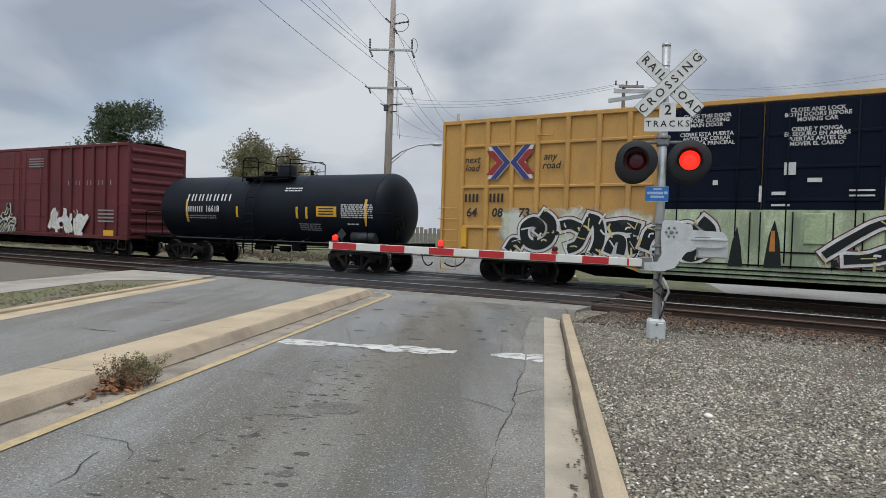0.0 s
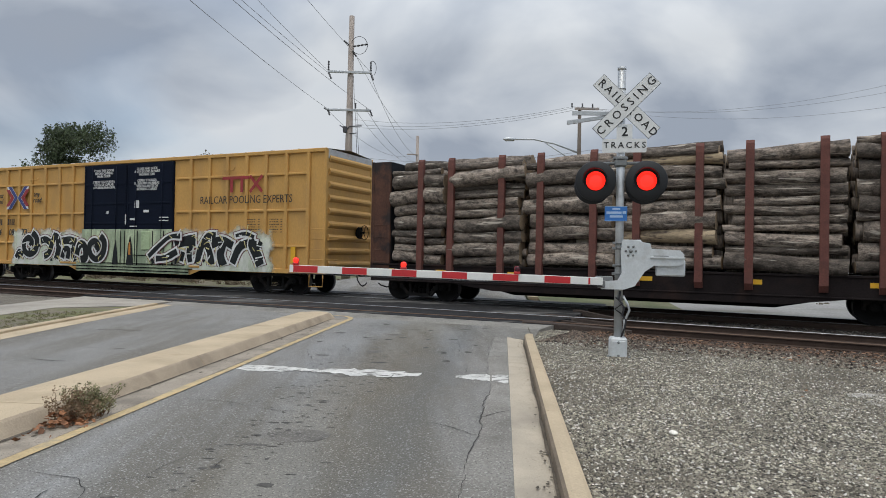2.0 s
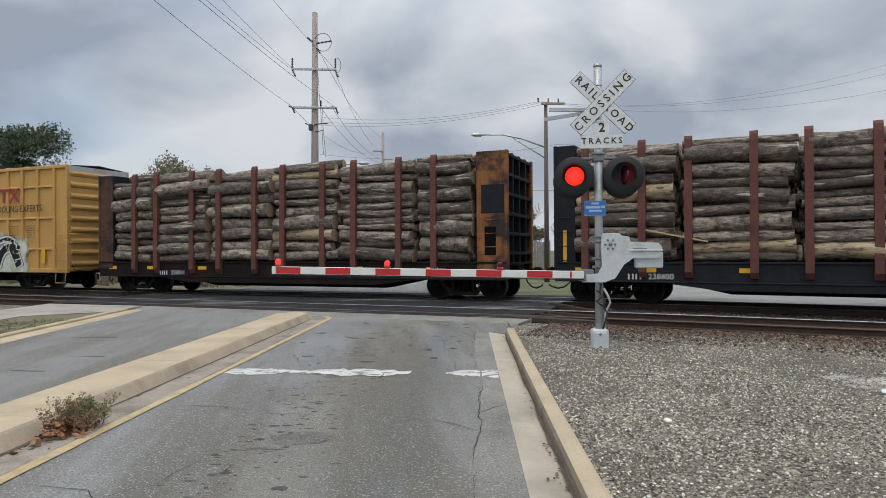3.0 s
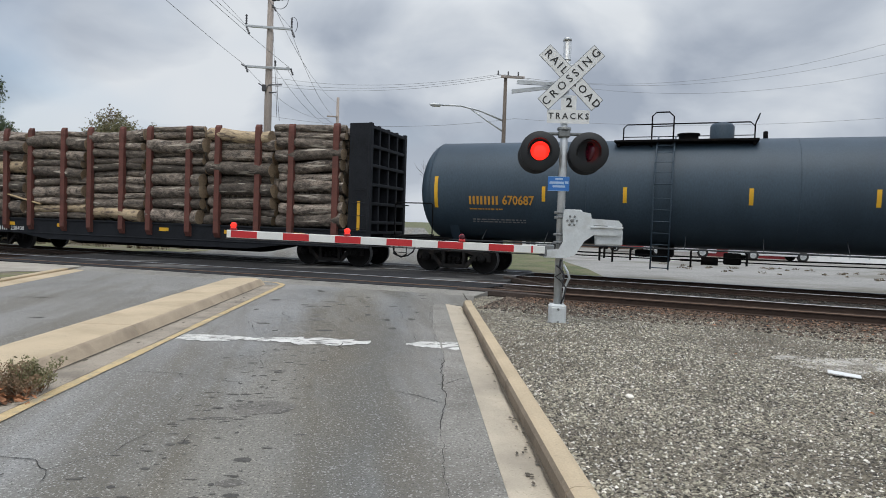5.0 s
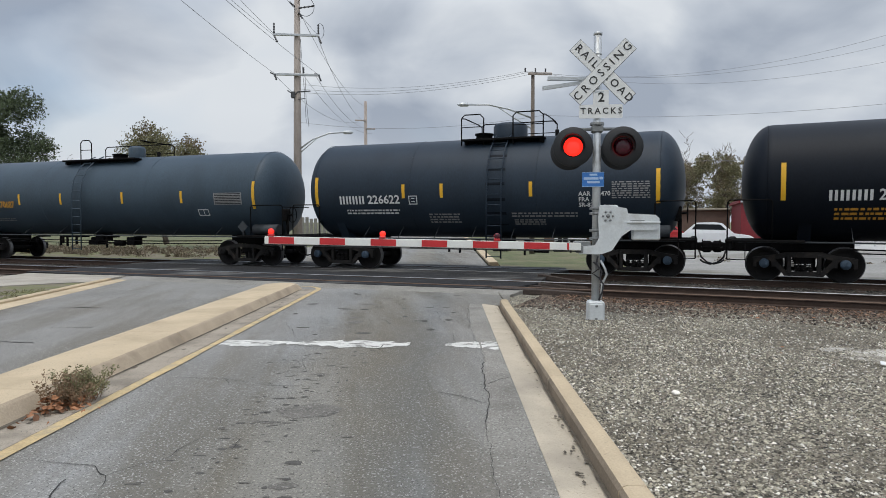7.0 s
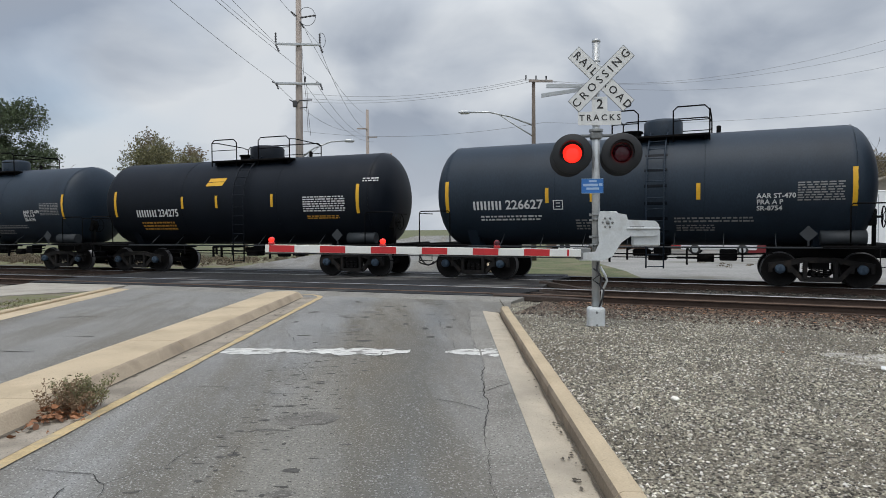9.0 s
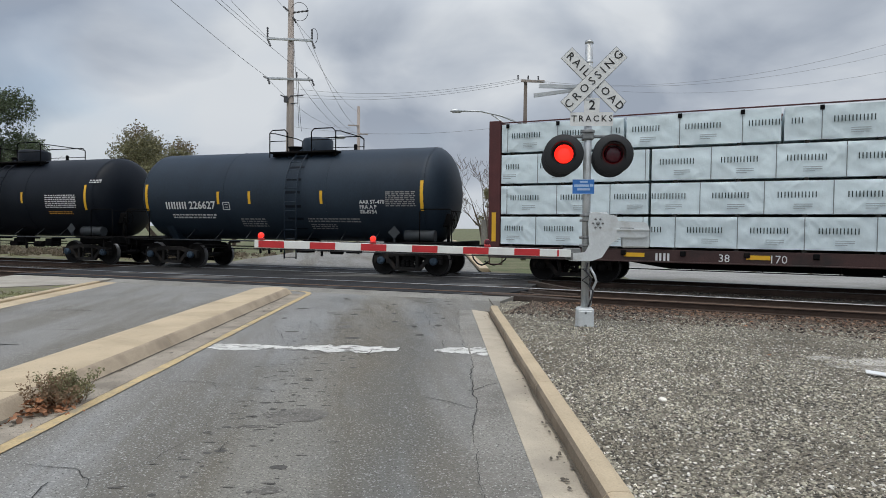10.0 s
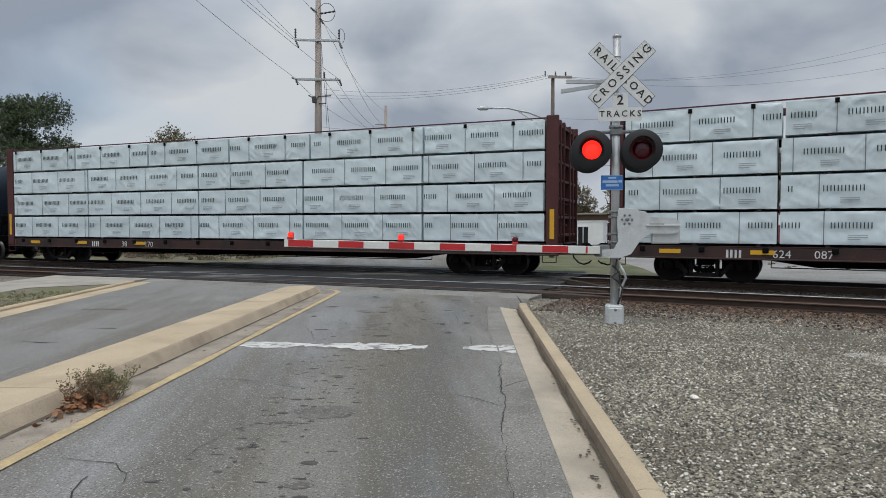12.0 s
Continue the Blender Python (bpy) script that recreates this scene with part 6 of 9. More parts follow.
        part("centre_sill", bm, frame_black, car)
    bm = BM()
    n = 16
    for k in range(n):
        a, c = -half + 2 * half * k / n, -half + 2 * half * (k + 1) / n
        quads(bm, [(a, yb + 0.0, z_top - 0.09), (c, yb + 0.0, z_top - 0.09), (c, 0, z_top + 0.03), (a, 0, z_top + 0.03), (c, -yb, z_top - 0.09), (a, -yb, z_top - 0.09)], [(0, 1, 2, 3), (3, 2, 4, 5)])
        if k:
            for s in (-1, 1):
                tube(bm, [(a, s * yb, z_top - 0.07), (a, 0, z_top + 0.05)], 0.03, 5)
    part("roof", bm, roof_metal, car, "galvanised sheet roof with rust")
    # doors
    d0, d1 = door
    mid = (d0 + d1) / 2
    for a, c in ((d0, mid), (mid, d1)):
        bm = BM()
        box(bm, a + 0.015, c - 0.015, yb - 0.03, yb + 0.08, z_sill + 0.2, z_top - 0.22, 0.015)
        dr = part("door", bm, door_mat, car)
        bm = BM()
        for k in range(1, 5):
            zz = z_sill + 0.2 + (z_top - z_sill - 0.42) * k / 5
            box(bm, a + 0.06, c - 0.06, yb - 0.05, yb - 0.03, zz - 0.04, zz + 0.04, 0.01)
        for x in (a + 0.08, c - 0.08):
            box(bm, x - 0.04, x + 0.04, yb - 0.05, yb - 0.03, z_sill + 0.22, z_top - 0.25, 0.01)
        part("door_rib", bm, door_mat, dr)
        bm = BM()
        for x in (a + 0.22 * (c - a), a + 0.78 * (c - a)):
            tube(bm, [(x, yb - 0.075, z_sill + 0.25), (x, yb - 0.075, z_top - 0.3)], 0.018, 6)
        part("lock_rod", bm, door_mat, dr)
    bm = BM()
    box(bm, d0 - 1.4, d1 + 1.4, yb - 0.06, yb - 0.0, z_sill + 0.1, z_sill + 0.18, 0.01)
    part("door_track", bm, paint, car)
    bm = BM()
    tube(bm, [(-trucks + 1.3, -0.6, 0.78), (-1, -0.6, 0.62), (trucks - 1.3, -0.6, 0.78)], 0.025, 6)
    tube(bm, [(-3.2, -1.25, z_sill - 0.1), (-3.2, -1.25, 0.55), (3.2, -1.25, 0.55), (3.2, -1.25, z_sill - 0.1)], 0.018, 6)
    box(bm, -1.9, -0.9, -0.7, -0.1, 0.5, z_sill, 0.08)
    part("brake_rigging", bm, frame_black, car)
    bm = BM()
    prism(bm, [(-trucks + 1.2, z_sill + 0.08), (-trucks + 1.2, 0.62), (-trucks + 2.4, 0.34), (trucks - 2.4, 0.34), (trucks - 1.2, 0.62), (trucks - 1.2, z_sill + 0.08)], (0, -0.4, 0), (1, 0, 0), (0, 0, 1), (0, 1, 0), 0.8)
    part("centre_sill", bm, frame_black, car)
    for x in (-3.9, -2.3, -0.6, 1.1, 2.8, 4.3):
        bm = BM()
        prism(bm, [(-1.42, z_sill), (1.42, z_sill), (0.5, 0.36), (-0.5, 0.36)], (x, 0, 0), (0, 1, 0), (0, 0, 1), (1, 0, 0), 0.06)
        part("cross_bearer", bm, frame_black, car)
    brake_wheel(car, half + 0.28, 0.55, z_sill + 1.5, 1)
    add_truck(car, -trucks)
    add_truck(car, trucks)
    return car, body


def build_box_cars():
    z = lambda w: w - RAIL_TOP
    # the yellow car
    u = -0.72
    P = [v - u for v in (-9.4, -8.51, -7.66, -6.83, -5.9, -4.98, -4.12, 2.55, 3.47, 4.34, 5.25, 6.12, 7.02, 7.96)]
    near = -1.5
    car, body = box_car("yellow box car with navy doors and graffiti", u, 9.43, 3.0, z(5.2), z(0.82), box_yellow, 7.0, P, [z(v) for v in (4.3, 3.03, 1.78)], (-3.36 - u, 1.7 - u), door_navy, near)
    y = near - 0.03
    # the crossed-bar emblem and its red-and-blue bars
    ex, ez = -7.7 - u, z(3.75)
    for s in (-1, 1):
        for k, (mat, tip, w, run, rise) in enumerate(((letter_white, -0.02, 0.52, 0.5, 0.5), (logo_blue, 0.0, 0.21, 0.46, 0.5), (logo_red, 0.235, 0.24, 0.34, 0.37))):
            bm = BM()
            for e in (-1, 1):
                prism(bm, [(ex + s * tip, ez), (ex + s * (tip + w), ez), (ex + s * (tip + w + run * (0.55 if k == 0 else 1)), ez + e * rise), (ex + s * (tip + run * (1 if k else 0.9)), ez + e * rise)], (0, y - 0.003 - 0.003 * k - (0.001 if s > 0 else 0), 0), (1, 0, 0), (0, 0, 1), (0, -1, 0), 0.001)
            part("emblem_bar", bm, mat, body, "chevron of the crossed emblem")
    for text, x, zz in (("next", -9.02, 3.86), ("load", -9.02, 3.6), ("any", -6.42, 3.88), ("road", -6.38, 3.62)):
        words(text, 0.3, letter_black, body, flat(None, x - u, y, z(zz)), bold=0.015, slant=0.25)
    mark_blocks(body, -9.27 - u, -8.73 - u, z(2.68), 0.27, 2, letter_black, y=y)
    mark_blocks(body, -8.4 - u, -7.86 - u, z(2.68), 0.27, 2, letter_black, y=y)
    for text, x in (("64", -9.0), ("08", -8.1), ("73", -7.2)):
        words(text, 0.38, letter_black, body, flat(None, x - u, y, z(2.22)), bold=0.025, slant=0.12)
    # the big red mark and the slogan under it
    bm = BM()
    for a, c, z0, z1 in ((4.15, 5.4, 4.17, 4.28), (4.52, 4.65, 3.7, 4.17), (5.0, 5.13, 3.7, 4.17)):
        box(bm, a - u, c - u, y, y - 0.004, z(z0), z(z1))
    for ang in (46, -46):
        box(bm, -0.4, 0.4, -0.002, 0.002, -0.055, 0.055, 0, pose(5.72 - u, y - 0.004 - (0.003 if ang > 0 else 0), z(3.99), 0, ang, 0))
    part("mark", bm, logo_red, body, "faded red company mark")
    words("RAILCAR POOLING EXPERTS", 0.40, letter_black, body, flat(None, 5.2 - u, y, z(3.42)), sx=0.83)
    for text, x in ((("CLOSE THIS DOOR", "BEFORE CLOSING", "MAIN DOOR", "", "CIERRE ESTA PUERTA", "ANTES DE CERRAR", "LA PUERTA PRINCIPAL"), -2.15), (("CLOSE AND LOCK", "BOTH DOORS BEFORE", "MOVING CAR", "", "CIERRE Y PONGA", "EL SEGURO EN AMBAS", "PUERTAS ANTES DE", "MOVER EL CARRO"), 0.3)):
        for k, ln in enumerate(text):
            if ln:
                words(ln, 0.135, letter_white, body, flat(None, x - u, near - 0.056, z(4.74 - 0.115 * k)), spacing=1.0, bold=0.02)
    bm = BM()
    for a, c, z0, z1 in ((-1.95, -1.83, 2.98, 3.1), (-0.88, -0.82, 2.55, 2.95), (-0.6, -0.3, 2.72, 2.8), (0.15, 0.45, 3.02, 3.12), (1.0, 1.5, 2.8, 2.84), (1.0, 1.5, 2.68, 2.72), (-0.6, -0.2, 2.45, 2.5), (-0.35, -0.1, 3.2, 3.5)):
        bm = BM()
        box(bm, a - u, c - u, near - 0.052, near - 0.056, z(z0), z(z1))
        part("stencil", bm, letter_white, body)
    bm = BM()
    for a, c, z0, z1 in ((-9.35, -9.15, 1.15, 1.75), (7.3, 7.5, 1.2, 1.75)):
        bm = BM()
        box(bm, a - u, c - u, y + 0.005, y, z(z0), z(z1))
        part("yellow_panel", bm, reflector_yellow, body)
    bm = BM()
    rng = random.Random(6)
    for k in range(6):
        for x in (5.35, 6.35):
            a = x
            while a < x + (0.3, 0.36)[k % 2]:
                w = rng.uniform(0.03, 0.09)
                box(bm, a - u, a + w - u, y + 0.008, y + 0.005, z(2.25 + 0.09 * k), z(2.275 + 0.09 * k))
                a += w + 0.025
            box(bm, x + 0.48 - u, x + 0.56 - u, y + 0.008, y + 0.005, z(2.25 + 0.09 * k), z(2.275 + 0.09 * k))
    part("stencil", bm, letter_black, body, kind="stuff")
    for x in (-6.6, 4.45):
        bm = BM()
        tube(bm, [(x - u - 0.2, near, z(4.5)), (x - u - 0.2, near - 0.08, z(4.5)), (x - u + 0.25, near - 0.08, z(4.5)), (x - u + 0.25, near, z(4.62))], 0.018, 6)
        part("grab_iron", bm, box_yellow, body)
    # the deep middle of the side sill, then the graffiti over it all
    bm = BM()
    prism(bm, [(-4.3 - u, z(0.84)), (-3.7 - u, z(0.64)), (2.6 - u, z(0.64)), (3.2 - u, z(0.84))], (0, near - 0.0, 0), (1, 0, 0), (0, 0, 1), (0, -1, 0), 0.02)
    part("side_sill", bm, box_yellow, body)
    for x0, x1, z0, z1, yy, coat in ((-8.35, -3.4, 0.84, 2.75, near - 0.031, mint_wash), (-3.36, 1.72, 1.0, 2.36, near - 0.0775, green_wash), (-3.7, 2.6, 0.65, 1.0, near - 0.063, green_wash), (1.7, 6.7, 0.84, 2.75, near - 0.031, mint_wash_far)):
        bm = BM()
        quads(bm, [(x0 - u, yy, z(z0)), (x1 - u, yy, z(z0)), (x1 - u, yy, z(z1)), (x0 - u, yy, z(z1))], [(0, 1, 2, 3)])
        part("paint_wash", bm, coat, body, "pale sprayed paint wash")
    bm = BM()
    for x, w, top in ((-1.35, 0.17, 1.95), (-0.52, 0.2, 2.12)):
        prism(bm, [(x - u - w, z(0.95)), (x - u + w, z(0.95)), (x - u + w * 0.7, z(top - 0.5)), (x - u + 0.02, z(top)), (x - u - w * 0.5, z(top - 0.4))], (0, near - 0.1, 0), (1, 0, 0), (0, 0, 1), (0, -1, 0), 0.001)
    part("graffiti_blade", bm, spray_black, body, "dark sprayed blade shapes", kind="stuff")
    bm = BM()
    prism(bm, [(-0.6 - u, z(1.35)), (-0.47 - u, z(1.35)), (-0.49 - u, z(1.85)), (-0.57 - u, z(1.85))], (0, near - 0.104, 0), (1, 0, 0), (0, 0, 1), (0, -1, 0), 0.001)
    part("graffiti_bar", bm, spray_orange, body, "orange sprayed bar")
    bm = BM()
    box(bm, 0.12 - u, 0.58 - u, near - 0.12, near - 0.05, z(1.55), z(2.28), 0.02)
    part("lock_box", bm, spray_green, body, "pale green sprayed lock box")
    for zz, x0, x1 in ((1.0, -3.6, 2.4), (0.86, -3.9, 2.8), (0.74, -3.7, 2.6), (1.34, -0.4, 1.6)):
        bm = BM()
        box(bm, x0 - u, x1 - u, near - 0.1, near - 0.07, z(zz) - 0.018, z(zz) + 0.018, 0.005)
        part("door_guide", bm, frame_black, body, "dark grimy door guide rail")
    for x in (-2.2, -1.05, -0.82, -0.12, 0.72, 1.3):
        bm = BM()
        tube(bm, [(x - u, near - 0.1, z(0.95)), (x - u, near - 0.1, z(2.3))], 0.016, 6)
        part("lock_rod", bm, frame_black, body, "dark lock rod over the painted door")
    door = (-3.36, 1.7)
    lettered_spray(body, LEFT_PIECE, u, near - 0.036, near - 0.108, door, 4, z(0.98))
    lettered_spray(body, RIGHT_PIECE, u, near - 0.036, near - 0.108, door, 14, z(0.98))
    # the red car
    u = -34.3
    posts = [-8.2 + 0.82 * k for k in range(21) if not -1.1 < -8.2 + 0.82 * k < 4.0]
    car, body = box_car("oxide red box car with white graffiti", u, 9.0, 3.0, z(5.15), z(0.85), box_red, 6.9, posts, [], (-31.1 - u - 4.6, -31.1 - u), box_red, near)
    mark_blocks(body, -29.6 - u, -26.3 - u, z(3.35), 0.2, 4, letter_grey, y=y)
    bm = BM()
    for k in range(4):
        box(bm, -32.6 - u, -31.4 - u, y - 0.03, y - 0.034, z(4.55 - 0.12 * k), z(4.49 - 0.12 * k))
        box(bm, -27.3 - u, -26.2 - u, y, y - 0.004, z(2.15 - 0.16 * k), z(2.08 - 0.16 * k))
    part("stencil", bm, letter_grey, body, kind="stuff")
    bm = BM()
    box(bm, -26.9 - u, -26.2 - u, y, y - 0.004, z(1.0), z(1.25))
    part("reflective_stripe", bm, reflector_yellow, body)
    spray(body, near - 0.03, -30.9 - u, -28.2 - u, z(0.95), z(2.1), 3, 21, spray_white, spray_white, wash=False)
    spray(body, near - 0.08, -37.5 - u, -33.5 - u, z(0.95), z(2.3), 4, 25, spray_white, spray_black, wash=False)


# ---- log cars ----
LOGS = []


def log_meshes():
    if LOGS:
        return LOGS
    rng = random.Random(77)
    for v in range(10):
        bm = BM()
        seg, n = 12, 9
        rings = []
        bx, bz, ph = rng.uniform(-0.07, 0.07), rng.uniform(-0.06, 0.06), rng.uniform(0, 6.28)
        taper = rng.uniform(-0.12, 0.12)
        for i in range(n):
            f = i / (n - 1)
            x = -0.5 + f
            r = 1 + taper * x + 0.06 * noise.noise(Vector((f * 5, v * 3.1, 0)))
            oy, oz = bx * math.sin(math.pi * f), bz * math.sin(math.pi * f * 1.3 + ph) * 1.0
            ring = []
            for k in range(seg):
                a = 6.2832 * k / seg
                rr = r * (1 + 0.16 * noise.noise(Vector((f * 6, math.cos(a) * 1.5 + v * 7, math.sin(a) * 1.5))))
                ring.append(bm.verts.new((x + (0.006 * math.sin(a + ph) if i in (0, n - 1) else 0), oy / 0.16 + rr * math.cos(a), oz / 0.16 + rr * math.sin(a))))
            rings.append(ring)
        for a, c in zip(rings, rings[1:]):
            for k in range(seg):
                f = bm.faces.new((a[k], a[(k + 1) % seg], c[(k + 1) % seg], c[k]))
                f.smooth = True
        e1, e2 = bm.faces.new(rings[0][::-1]), bm.faces.new(rings[-1])
        e1.material_index = e2.material_index = 1
        me = mesh_of("log", bm, log_bare if v == 3 else log_bark)
        me.materials.append(log_end)
        LOGS.append(me)
    return LOGS


def log_stack(u0, u1, z0, z1, seed, group):
    """One stack of logs that lie along the car, from u0 to u1."""
    rng = random.Random(seed)
    uc = (u0 + u1) / 2
    st = rider(thing("log_stack", "stack of grey-barked cut logs lying lengthwise on the flatcar", "log stack", group=group), uc)
    M = log_meshes()
    inner = []
    ln0 = u1 - u0
    col = 0
    y = -1.36
    while y < 1.3:
        zz = z0
        lim = z1 + rng.uniform(-0.2, 0.14)
        while zz < lim - 0.12:
            r = rng.choice((0.10, 0.12, 0.14, 0.16, 0.18, 0.20, 0.22)) * rng.uniform(0.92, 1.08)
            if zz + 2 * r > lim + 0.12:
                r = max((lim - zz) / 2, 0.09)
            ln = ln0 * rng.uniform(0.9, 1.02)
            m = pose(rng.uniform(-0.09, 0.09), y + rng.uniform(-0.07, 0.05), zz + r, rng.uniform(0, 360), rng.gauss(0, 1.3), rng.gauss(0, 1.2)) @ Matrix.Diagonal((ln, r * 1.04, r * 1.04, 1))
            me = M[rng.choice((0, 1, 2, 4, 5, 6, 7, 8, 9, 0, 1, 2, 4, 5, 6, 7, 8, 9, 3))]
            top = zz + 2 * r > lim - 0.2
            if col == 0 or top:
                o = new("log", me)
                o.parent = st
                o.matrix_local = m
            else:
                inner.append((me, m))
            zz += 2 * r * 1.01
        y += 0.31 + rng.uniform(-0.02, 0.02)
        col += 1
    bm = BM()
    for me, m in inner:
        n0 = len(bm.verts)
        bm.from_mesh(me)
        bm.verts.ensure_lookup_table()
        for v in bm.verts[n0:]:
            v.co = m @ v.co
    me = mesh_of("log_core", bm, log_bark)
    me.materials.append(log_end)
    o = new("log_core", me)
    o.parent = st
    tagged(o, kind="stuff")
    return st


def bulkhead_car(label, u0, u1, trucks, stakes, bunch, bulk_l, bulk_r, sill_mat, group, number, num_x, seed, z_top=4.55):
    z = lambda w: w - RAIL_TOP
    uc = (u0 + u1) / 2
    half = (u1 - u0) / 2
    car = rider(thing("log_car", label, "flatcar", group="freight cars of the train"), uc)
    zt = z(z_top)
    bm = BM()
    box(bm, -half, half, -1.5, 1.5, z(1.14), z(1.22), 0.01)
    part("deck", bm, sill_mat, car)
    for s in (-1, 1):
        bm = BM()
        n = 8
        prism(bm, [(-half, z(1.2)), (-half, z(0.72)), (-trucks + 1.4, z(0.70)), (-trucks + 2.8, z(0.52)), (trucks - 2.8, z(0.52)), (trucks - 1.4, z(0.70)), (half, z(0.72)), (half, z(1.2))], (0, s * 1.42, 0), (1, 0, 0), (0, 0, 1), (0, s, 0), 0.09)
        part("side_sill", bm, sill_mat, car)
        bm = BM()
        box(bm, -half, half, s * 1.38, s * 1.54, z(1.2), z(1.26), 0.01)
        box(bm, -half, half, s * 1.38, s * 1.53, z(0.7), z(0.745), 0.01)
        part("sill_flange", bm, sill_mat, car)
    bm = BM()
    prism(bm, [(-half, z(1.14)), (-half, z(0.72)), (-trucks + 1.4, z(0.70)), (-trucks + 3.0, z(0.36)), (trucks - 3.0, z(0.36)), (trucks - 1.4, z(0.70)), (half, z(0.72)), (half, z(1.14))], (0, -0.35, 0), (1, 0, 0), (0, 0, 1), (0, 1, 0), 0.7)
    part("centre_sill", bm, frame_black, car)
    for x in stakes:
        for s in (-1, 1):
            bm = BM()
            xx = x - uc
            rows = []
            for zz, d in ((0.84, 0.06), (1.0, 0.15), (4.3, 0.12), (4.46, 0.1), (4.54, 0.05)):
                rows.append([bm.verts.new((xx + kx, s * ky, z(zz))) for kx, ky in ((-0.1, 1.5), (-0.095, 1.5 + d), (0.095, 1.5 + d), (0.1, 1.5))])
            for a, c in zip(rows, rows[1:]):
                for k in range(4):
                    bm.faces.new((a[k], a[(k + 1) % 4], c[(k + 1) % 4], c[k]))
            bm.faces.new(rows[0]); bm.faces.new(rows[-1])
            part("stake", bm, stake_rust, car)
    for s, mat, w in ((-1, bulk_l[0], bulk_l[1]), (1, bulk_r[0], bulk_r[1])):
        e = s * half
        i = s * (half - w)
        bm = BM()
        box(bm, i, i + s * 0.05, -1.44, 1.44, z(1.2), zt, 0.008)
        bk = part("bulkhead", bm, bulk_black, car)
        for y in (-1, 1):
            bm = BM()
            box(bm, i, e, y * 1.44, y * 1.52, z(1.0), zt, 0.012)
            box(bm, e - s * 0.08, e + s * 0.02, y * 1.36, y * 1.54, z(1.0), zt + 0.01, 0.012)
            part("bulkhead_side", bm, mat, bk)
        for k in range(6):
            bm = BM()
            zz = z(1.5) + (zt - z(1.6)) * k / 5
            box(bm, i + s * 0.05, e, -1.44, 1.44, zz - 0.05, zz + 0.05, 0.012)
            part("bulkhead_rib", bm, bulk_black, bk)
        for y in (-0.75, 0, 0.75):
            bm = BM()
            box(bm, i + s * 0.05, e - s * 0.02, y - 0.06, y + 0.06, z(1.2), zt, 0.012)
            part("bulkhead_rib", bm, bulk_black, bk)
        bm = BM()
        ladder(bm, (i + e) / 2, -1.52, z(1.3), z(2.5), 0.36, 4, 0.014)
        part("ladder", bm, mat, bk)
        if mat is bulk_black:
            bm = BM()
            xx = (i + e) / 2
            box(bm, xx - 0.05, xx + 0.05, -1.525, -1.53, z(1.25), z(2.15))
            part("reflective_stripe", bm, reflector_yellow, bk)
        if mat is bulk_rust:
            bm = BM()
            box(bm, i + s * 0.15, e - s * 0.05, -1.521, -1.528, z(2.7), z(3.55), 0.003)
            part("patch_plate", bm, bulk_black, bk, "dark painted patch")
            bm = BM()
            box(bm, i + s * 0.25, e - s * 0.35, -1.521, -1.527, z(1.45), z(2.3), 0.002)
            part("slot", bm, frame_black, bk, "dark ladder slot")
        add_coupler(car, e, s)
    for k, x in enumerate((-half + 0.7, -half + 2.6, -half + 5.0, half - 7.6, half - 5.0, half - 2.4)):
        bm = BM()
        box(bm, x - 0.19, x + 0.19, -1.51, -1.516, z(0.98), z(1.1))
        part("reflective_stripe", bm, reflector_yellow, car, "yellow reflective patch")
    mark_blocks(car, num_x - 0.75, num_x - 0.35, z(0.86), 0.15, 2, letter_white, y=-1.512)
    words(number, 0.22, letter_white, car, pose(num_x - 0.2, -1.512, z(0.86), 90, 0, 0), align="LEFT")
    add_truck(car, -trucks)
    add_truck(car, trucks)
    for k, (a, c) in enumerate(zip(bunch, bunch[1:])):
        log_stack(a + 0.05, c - 0.05, z(1.28), z(4.38), seed + k, group)
    return car


def build_log_cars():
    bulkhead_car("black bulkhead flatcar with rusty stakes, loaded with logs", 10.48, 26.8, 6.6, (12.35, 13.41, 15.08, 16.28, 17.81, 18.97, 20.53, 21.69, 23.29, 24.48),
                 (11.2, 13.2, 15.79, 18.45, 21.09, 23.88, 25.75), (bulk_dark_rust, 0.7), (bulk_rust, 0.95), log_sill, "log stacks on the rusty flatcar", "238501", -4.4, 100)
    bulkhead_car("black bulkhead flatcar with black ends, loaded with logs", 28.3, 45.4, 7.0, (29.2, 30.74, 31.92, 33.46, 34.66, 36.06, 37.22, 38.82, 39.96, 41.48, 42.7, 44.26),
                 (28.85, 31.68, 34.45, 36.99, 39.41, 42.05, 44.6), (bulk_black, 0.6), (bulk_black, 0.72), bulk_black, "log stacks on the black flatcar", "238400", -5.77, 140)
    # a split board sticks out of a stack
    b = BM()
    box(b, -0.8, 0.8, -0.05, 0.05, -0.02, 0.02, 0.004)
    ob = tagged(part("split_board", b, cut_lumber), "pale split board sticking out of the logs", "board")
    rider(ob, 31.6, TRAIN_LAT - 1.5, 1.95)
    RIDERS[-1] = (ob, 31.6, TRAIN_LAT - 1.56, 1.95, 12.0)


